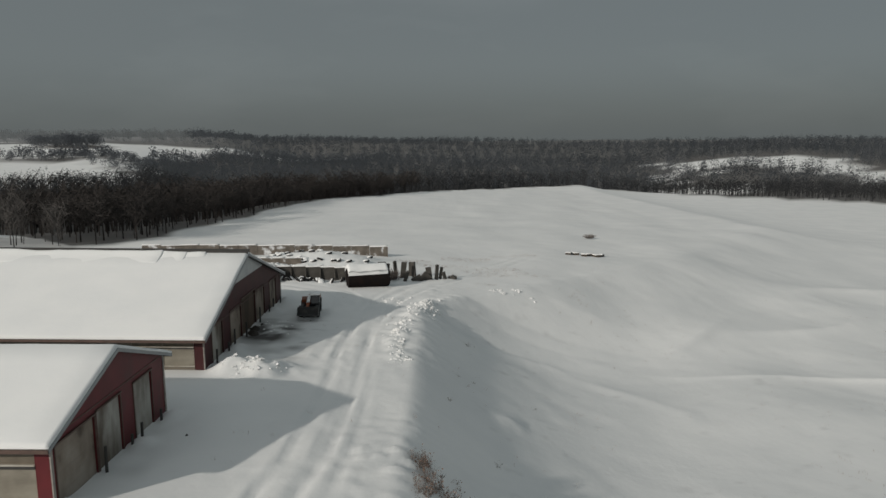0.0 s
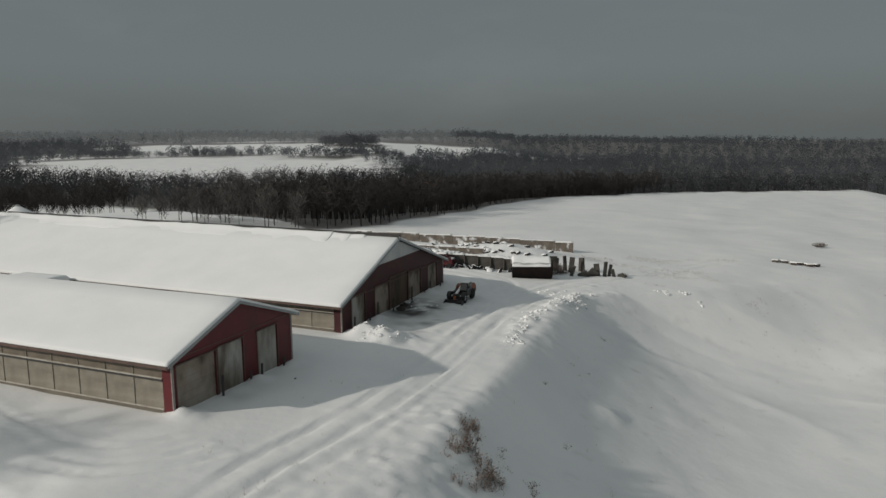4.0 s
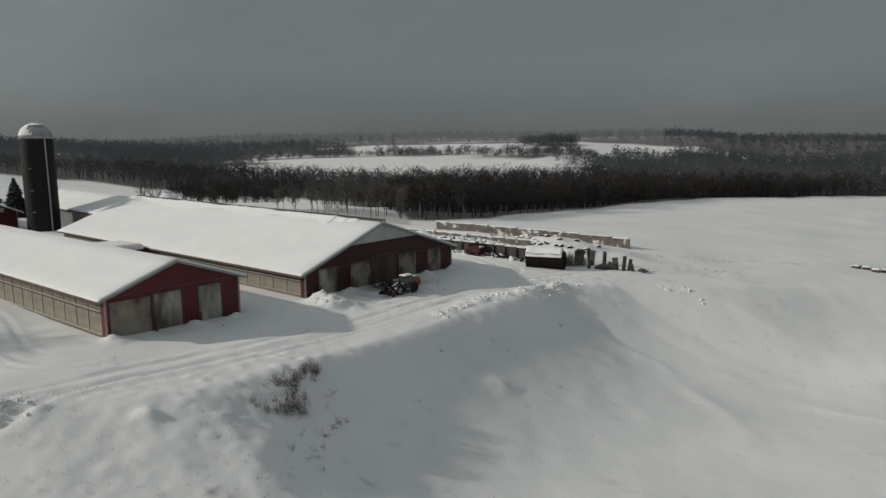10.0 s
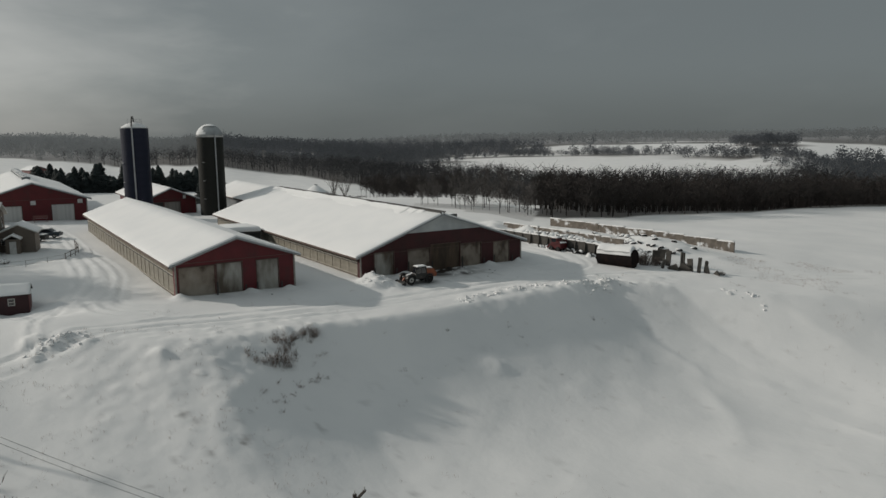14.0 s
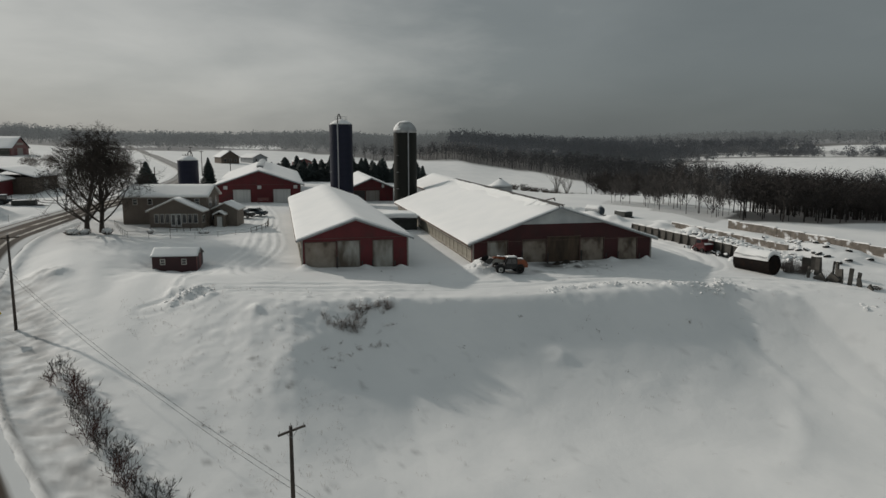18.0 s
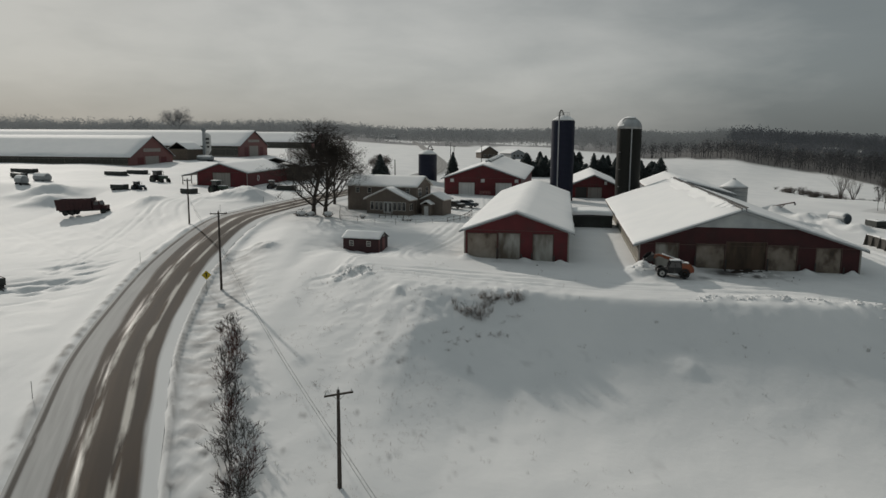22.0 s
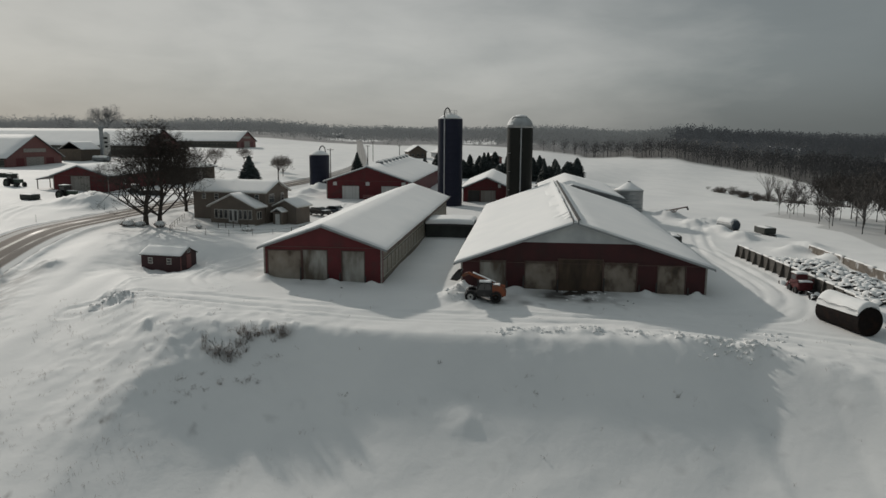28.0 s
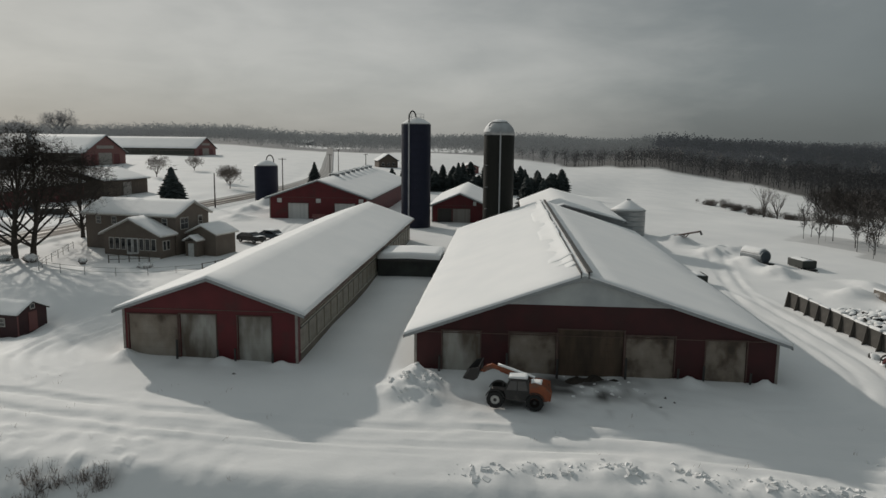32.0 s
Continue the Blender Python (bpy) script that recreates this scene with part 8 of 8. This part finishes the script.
def far_barn(x, y, width, length, eave, ridge, label, turn=0.0):
    """A long stock barn whose gable faces +y, running away along -y."""
    t = long_barn("dairy_barn", pose(x, y, zg(x, y), 0, 0, 90 + turn), length, 0.0, width, eave, width / 2, ridge, label, red=RED_PALE,
                  doors=((width * 0.16, width * 0.30, eave * 0.85, RED, "red side door"), (width * 0.34, width * 0.66, eave * 0.95, TRIM_DULL, "wide pale sliding door"), (width * 0.70, width * 0.84, eave * 0.85, RED, "red side door")),
                  curtain=True, sides=(1, 0), bay=6.0, detail=False, over=(0.7, 0.9), group="dairy barns on the hill", cloth=SHADED_CLOTH)
    part("gable_band", box(nb(), 0.004, 0.08, width * 0.3, width * 0.7, eave + 1.4, eave + 2.6), TRIM_DULL, t)
    return t


far_barn(-148.5, -101.0, 27.0, 170.0, 3.2, 10.1, "very long dairy barn with pale red gable")
far_barn(-224.0, -97.0, 30.0, 150.0, 5.2, 11.8, "distant long dairy barn with pale red gable")
far_barn(-340.0, -105.0, 27.0, 150.0, 4.3, 10.0, "distant dairy barn at the end of the row")


def feed_tower():
    z = zg(-200, -105)
    t = thing("feed_mill", pose(-194, -105, z), "small feed shed with white and rusty bulk bins", "feed mill")
    part("shed_wall", box(nb(), -6, 6, -5, 3, -0.6, 4.2), WOOD, t)
    part("shed_roof", solid(nb(), [(-5.6, 4.0), (-1, 6.8), (3.6, 4.0), (3.6, 3.85), (-1, 6.6), (-5.6, 3.85)], 13, "x", -6.5), DARK_TRIM, t)
    part("shed_snow", snow_sheet(-6.5, 6.5, [(-5.6, 4.0), (-1, 6.8), (3.6, 4.0)], 0.25, 3), ROOF_SNOW, t, shade=True)
    bm = nb()
    lathe(bm, [(0.3, 1.5), (1.6, 3.5), (1.6, 9.6), (0.4, 10.6), (0, 10.6)], 16)
    part("bulk_bin", bm, WHITE_BIN, t, "white bulk bin with dark patches", at=pose(-8.5, 4.0, 0))
    for k in range(3):
        part("patch", box(nb(), 1.45, 1.62, -0.5 - 0.2 * k, 0.5, 4.6 + 1.6 * k, 5.4 + 1.6 * k), BLACK_PAINT, t, at=pose(-8.5, 4.0, 0, 0, 0, 40))
    part("elevator_leg", box(nb(), -5.6, -4.6, 4.0, 5.0, 0, 11.5), GREY_METAL, t)
    part("elevator_head", box(nb(), -5.9, -4.3, 3.8, 5.2, 11.4, 12.6, bevel=0.15), GREY_METAL, t)
    for k in range(4):
        q = 6.283 * k / 4 + 0.78
        part("bin_leg", tube(nb(), (-8.5 + 1.4 * math.cos(q), 4 + 1.4 * math.sin(q), -0.5), (-8.5 + 1.4 * math.cos(q), 4 + 1.4 * math.sin(q), 4), 0.08, seg=5), GREY_METAL, t)
    return t


feed_tower()
wagon(-192.0, -96.5, 80, "dark feed tank wagon beside the feed shed", True, "feed_wagon", 7.0)


def far_house(x, y, turn, w, l, e, r, label, mat):
    t = thing("distant_house", pose(x, y, zg(x, y), 0, 0, turn), label, "house", "distant farm buildings")
    part("wall", box(nb(), -l, 0, 0, w, -0.8, e), mat, t)
    part("gable", solid(nb(), [(0, e), (w, e), (w / 2, r)], -l, "x", 0), mat, t)
    part("roof", roof_slab(-l - 0.4, 0.4, [(-0.5, e), (w / 2, r + 0.2), (w + 0.5, e)], 0.15), DARK_TRIM, t)
    part("roof_snow", snow_sheet(-l - 0.4, 0.4, [(-0.5, e), (w / 2, r + 0.2), (w + 0.5, e)], 0.25, 3, step=2), ROOF_SNOW, t, shade=True)
    for k in range(3):
        window_unit(t, 0.02, w * (0.22 + 0.28 * k), 1.0, 0.9, 1.2, bars=False)


far_house(-300, 2, 20, 9, 12, 3.2, 6.2, "distant dark-gabled farmhouse with snowy roof", WOOD)
far_house(-312, 17, 30, 8, 14, 2.8, 4.6, "low distant house under thick snow", GREY_METAL)
far_house(-330, 40, 10, 8, 16, 2.6, 4.2, "low distant outbuilding under thick snow", RED_PALE)
far_house(-800, -228, 70, 26, 40, 4.0, 9.5, "distant long farm building below the skyline", GREY_METAL)
far_house(-700, -140, 80, 12, 55, 2.5, 5.0, "distant pale farm building below the skyline", GREY_METAL)
for x, y, h, k in ((-264, 166, 12.0, 61), (-258, 169, 11.0, 62)):
    bare_tree("field_tree", x, y, h, "bare tree of a cluster on the open field", k, depth=4, kids=2, spread=0.42, wide=0.35, fuzz=1, limbs=6, mat=BRUSH_DARK, group="bare trees on the field")
bare_tree("skyline_tree", -502, -286, 23.0, "tall broad bare tree on the skyline", 71, mat=TWIG_HILL, depth=4, kids=3, fuzz=4, limbs=8, wide=1.0)
bare_tree("skyline_tree", -470, -300, 15.0, "bare tree on the skyline behind the dairy barns", 72, mat=TWIG_HILL, depth=3, kids=3, fuzz=4, limbs=7)
rng3 = random.Random(15)
for i in range(22):
    x = -306 + 3.6 * i + rng3.uniform(-1.6, 1.6)
    y = float(np.interp(x, (-335, -303, -270, -250, -215), (150, 158, 168, 184, 184))) + rng3.uniform(-3, 3)
    shrub(x, y, rng3.uniform(1.5, 3.4), rng3.uniform(1.6, 4.0), 80 + i, "dark twiggy hedge bush at the field edge", False, "hedge_bush")
for i in range(5):
    spruce(258 + 3.2 * (i % 3), 352 + 3.5 * i, 7.5 + i % 3, 90 + i, "dark cedar clump at the field corner", 3.6, "cedar_tree", "cedar clump")
shrub(33.6, 165, 1.6, 0.9, 99, "low brown bush beside snow-drifted pallets", False, "field_bush")


# ---- woods and distance ----
def light_tree(seed, limbs, twigs, spread=0.30, thick=1.0):
    """A light bare tree of slim faces, one unit tall: vertices and triangles."""
    rng = random.Random(seed)
    v, f = [], []

    def sliver(a, b, w):
        a, b = np.array(a), np.array(b)
        d = b - a
        s = np.cross(d, (rng.uniform(-1, 1), rng.uniform(-1, 1), rng.uniform(-0.3, 0.3)))
        s = s / (np.linalg.norm(s) + 1e-9) * w * thick
        i = len(v)
        v.extend([a - s, a + s, b])
        f.append((i, i + 1, i + 2))

    lean = (rng.uniform(-0.04, 0.04), rng.uniform(-0.04, 0.04))
    for q in range(2):
        sliver((0, 0, -0.05), (lean[0], lean[1], 0.85), 0.016)
    for i in range(limbs):
        z = rng.uniform(0.25, 0.72)
        a = rng.uniform(0, 6.283)
        r = spread * rng.uniform(0.5, 1.0) * (1.15 - 0.6 * abs(z - 0.45))
        e = (math.cos(a) * r, math.sin(a) * r, min(1.0, z + rng.uniform(0.15, 0.36)))
        sliver((lean[0] * z, lean[1] * z, z), e, 0.009)
        for _ in range(twigs):
            t = rng.uniform(0.35, 1.0)
            p = tuple((1 - t) * o + t * k for o, k in zip((0, 0, z), e))
            w = spread * 0.55
            sliver(p, (p[0] + rng.uniform(-w, w), p[1] + rng.uniform(-w, w), p[2] + rng.uniform(-0.03, 0.2)), 0.0075)
    return np.array(v), np.array(f)


def planted(name, protos, places, mat, label, category="woods"):
    """One joined mass of many trees: places of (x, y, z, height, turn, kind)."""
    vs, fs, n = [], [], 0
    for x, y, z, h, a, k in places:
        v, f = protos[int(k) % len(protos)]
        c, s = math.cos(a), math.sin(a)
        w = np.empty_like(v)
        w[:, 0], w[:, 1], w[:, 2] = x + h * (c * v[:, 0] - s * v[:, 1]), y + h * (s * v[:, 0] + c * v[:, 1]), z + h * v[:, 2]
        vs.append(w)
        fs.append(f + n)
        n += len(v)
    co, tri = np.concatenate(vs), np.concatenate(fs).astype(np.int32)
    me = bpy.data.meshes.new(name)
    me.vertices.add(len(co))
    me.vertices.foreach_set("co", co.ravel())
    me.loops.add(tri.size)
    me.loops.foreach_set("vertex_index", tri.ravel())
    me.polygons.add(len(tri))
    me.polygons.foreach_set("loop_start", np.arange(0, tri.size, 3, dtype=np.int32))
    me.update(calc_edges=True)
    me.materials.append(mat)
    return tagged(new(name, me), label, category, kind="stuff")


def scatter(area, spacing, keep, seed, h=(10, 16)):
    """Places in a box, jittered, where keep(x, y) is over a random draw."""
    rng = np.random.RandomState(seed)
    x0, x1, y0, y1 = area
    gx, gy = np.meshgrid(np.arange(x0, x1, spacing), np.arange(y0, y1, spacing))
    x = gx.ravel() + rng.uniform(-0.5, 0.5, gx.size) * spacing
    y = gy.ravel() + rng.uniform(-0.5, 0.5, gx.size) * spacing
    ok = rng.uniform(0, 1, x.size) < keep(x, y)
    x, y = x[ok], y[ok]
    return np.stack([x, y, base(x, y) - 0.3, rng.uniform(*h, x.size), rng.uniform(0, 6.283, x.size), rng.randint(0, 99, x.size)], 1)


NEAR_TREES = [light_tree(s, 15, 5) for s in range(7)]
MID_TREES = [light_tree(50 + s, 7, 2, spread=0.36, thick=1.3) for s in range(6)]


def fuzz(rng, count, wide, low, size):
    """Fine twigs of a rounded crown as small scraps, edge-on to the sun so it leaves them unlit."""
    sun_line = np.array(SUN_FROM)
    v, f = [], []
    for k in range(count):
        d = np.array([rng.gauss(0, 1) for _ in range(3)])
        d = d / np.linalg.norm(d) * rng.random() ** 0.45
        mid, half = (1 + low) / 2, (1 - low) / 2
        p = np.array((wide * d[0], wide * d[1], mid + half * d[2] * 0.97))
        side = np.cross(sun_line, [rng.gauss(0, 1) for _ in range(3)])
        side = side / np.linalg.norm(side)
        for q in (0, 2.1, 4.2):
            v.append(p + size * rng.uniform(0.7, 1.3) * (math.cos(q + k) * sun_line + math.sin(q + k) * side))
        f.append((len(v) - 3, len(v) - 2, len(v) - 1))
    return np.array(v), np.array(f)


def crowned(tree, seed, count, wide, low, size):
    """A light tree with the bulk of its twigs added."""
    v, f = fuzz(random.Random(seed), count, wide, low, size)
    return np.concatenate([tree[0], v]), np.concatenate([tree[1], f + len(tree[0])])


NEAR_TREES = [crowned(t, 300 + i, 46, 0.26, 0.30, 0.022) for i, t in enumerate(NEAR_TREES)]
MID_TREES = [crowned(t, 320 + i, 46, 0.33, 0.22, 0.035) for i, t in enumerate(MID_TREES)]
def crowns(count, size, seed, broad=1.0):
    out = []
    for k in range(20):
        rng = random.Random(seed + k)
        out.append(fuzz(rng, count, broad * rng.uniform(0.22, 0.44), rng.uniform(-0.05, 0.12), size))
    return out


HILL_TREES, FAR_TREES = crowns(46, 0.054, 90), crowns(34, 0.062, 130)


def ring(places, inner, outer, turned=True):
    r, a = polar(places[:, 0], places[:, 1])
    places[hedgerow(r, a), 3] *= np.random.RandomState(6).uniform(0.35, 0.85, hedgerow(r, a).sum())
    places[np.hypot((a - 31) / 2.3, (r - 862) / 26) < 1, 3] *= 1.0
    # unturned trees keep their scraps edge-on to the sun, in even shade
    if not turned:
        places[:, 4] = 0
    return places[(r >= inner) & (r < outer) & (a > -42) & (a < 140)]


near_ = ring(scatter((-330, 170, 110, 480), 3.9, wooded, 1, (8.0, 12.5)), 0, 345)
belt = tree_row(*polar(near_[:, 0], near_[:, 1]))
near_[belt, 3] *= np.random.RandomState(9).uniform(0.5, 1.05, belt.sum())
GREY_BARK = material("grey_bark_twigs", (0.10, 0.092, 0.087), 0.9, color2=(0.07, 0.064, 0.06), scale=0.3)
BELT_TREES = [crowned(light_tree(400 + s, 24, 7, spread=0.24, thick=0.75), 420 + s, 12, 0.2, 0.4, 0.02) for s in range(7)]
planted("belt_woods", BELT_TREES, near_[belt], GREY_BARK, "open belt of slender bare trees beside the field")
planted("hardwood_woods", NEAR_TREES, near_[~belt], TWIG, "dark leafless woods along the field's lower edge")
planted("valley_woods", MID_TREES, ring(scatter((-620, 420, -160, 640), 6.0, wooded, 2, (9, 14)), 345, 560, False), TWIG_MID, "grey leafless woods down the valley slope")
knoll_ = ring(scatter((-960, 640, -640, 900), 8.0, wooded, 4, (9, 16)), 560, 900, False)
kr, ka = polar(knoll_[:, 0], knoll_[:, 1])
row = hedgerow(kr, ka) | (np.hypot((ka - 31) / 2.3, (kr - 862) / 26) < 1)
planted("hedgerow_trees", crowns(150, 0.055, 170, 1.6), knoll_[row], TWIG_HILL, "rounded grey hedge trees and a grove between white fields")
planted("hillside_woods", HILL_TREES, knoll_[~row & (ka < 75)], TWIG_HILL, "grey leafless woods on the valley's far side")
# brighter haze towards the sun is put into the upland's paler twig colour
planted("upland_woods", HILL_TREES, knoll_[~row & (ka >= 75)], TWIG_FAR, "haze-pale leafless woods along the upland skyline")
far_ = ring(scatter((-1700, 1200, -1200, 1700), 16.5, wooded, 3, (9, 17)), 900, 1600, False)
near_side = polar(far_[:, 0], far_[:, 1])[1] < 22
planted("distant_woods", FAR_TREES, far_[~near_side], TWIG_FAR, "haze-pale woods and hedgerows on the distant hills")
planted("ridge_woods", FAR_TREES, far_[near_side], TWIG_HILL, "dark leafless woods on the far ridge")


def hedge_trees(x, y):
    d = np.abs(y - np.interp(x, (-282, -262, -240, -205, -180), (196, 194, 190, 186, 180)))
    return np.where((d < 6) & (x > -284) & (x < -176), 0.9, 0)


def hedge_brush(x, y):
    d = np.abs(y - np.interp(x, (-335, -303, -270, -250, -215), (150, 158, 168, 184, 184)))
    return np.where((d < 5) & (x > -312) & (x < -225), 0.55 + 0.4 * grain(x, y, 12, 3), 0)


planted("field_edge_trees", [light_tree(200 + s, 28, 10, spread=0.25, thick=0.55) for s in range(6)], scatter((-290, -170, 150, 215), 3.6, hedge_trees, 7, (8, 15)), TWIG, "row of bare trees along the field edge")
planted("hedge_undergrowth", [light_tree(230 + s, 22, 6, spread=0.5, thick=0.9) for s in range(5)], scatter((-340, -20, 90, 300), 2.0, hedge_brush, 8, (1.2, 4.0)), BRUSH_DARK, "brown undergrowth along the field hedge", "brush")


# ---- motion ----
LOADER_RUN = ((0.0, -14.7, 74.2, 84), (1.0, -14.6, 74.5, 85), (2.0, -14.4, 74.5, 86), (3.0, -14.2, 74.0, 88), (4.0, -14.13, 72.9, 91), (5.2, -14.09, 71.3, 92), (6.5, -14.0, 69.7, 92), (7.0, -13.9, 68.8, 92), (8.0, -13.9, 67.3, 92), (9.0, -13.9, 66.0, 91), (10.0, -13.9, 64.2, 91), (11.0, -13.9, 62.4, 91), (12.0, -14.0, 60.75, 91), (13.0, -14.0, 59.75, 91), (14.0, -14.0, 59.25, 91), (15.0, -14.1, 58.95, 91), (15.5, -14.1, 58.75, 91), (17.5, -13.7, 57.35, 90), (19.0, -13.6, 57.45, 90), (22.0, -13.6, 57.65, 90), (23.0, -13.6, 57.55, 90), (26.0, -13.8, 57.05, 90), (28.5, -13.9, 57.2, 91), (29.0, -13.9, 57.7, 92), (30.0, -13.8, 59.5, 93), (31.0, -13.6, 60.6, 95), (31.5, -13.5, 61.2, 96), (32.0, -13.5, 61.8, 97))
BOOM_RUN = ((0.0, 4, -20), (2.0, 5, -18), (2.6, 14, -14), (3.2, 17, -17), (15.0, 17, -17), (15.6, 13, -20), (17.5, -4, -25), (19.0, -12, -12), (22.0, -18, 8), (26.0, -21, 14), (28.5, -22, 12), (30.0, -19, 10), (31.0, -17, 8), (32.0, -16, 8))


def motions():
    t, boom, bucket, wheels = LOADER
    walk(t, [(s, pose(x, y, zg(x, y) + 0.02, 0, 0, -a)) for s, x, y, a in LOADER_RUN])
    walk(boom, [(s, pose(-1.65, -0.12, 1.75, 0, a, 0)) for s, a, b in BOOM_RUN])
    walk(bucket, [(s, pose(4.25, 0.1, -0.55, 0, b, 0)) for s, a, b in BOOM_RUN])
    times, run, rolled = [], [], 0.0
    for (s, x, y, _), (s2, x2, y2, _) in zip(LOADER_RUN, LOADER_RUN[1:]):
        for k in range(3):
            f = k / 3
            times.append(s + (s2 - s) * f)
            run.append(rolled - (y2 - y) * f)
        rolled -= y2 - y
    times.append(32.0)
    run.append(rolled)
    for w in wheels:
        p = w.matrix_basis.translation.copy()
        walk(w, [(s, pose(p.x, p.y, p.z, 0, math.degrees(d / 0.53), 0)) for s, d in zip(times, run)])


motions()
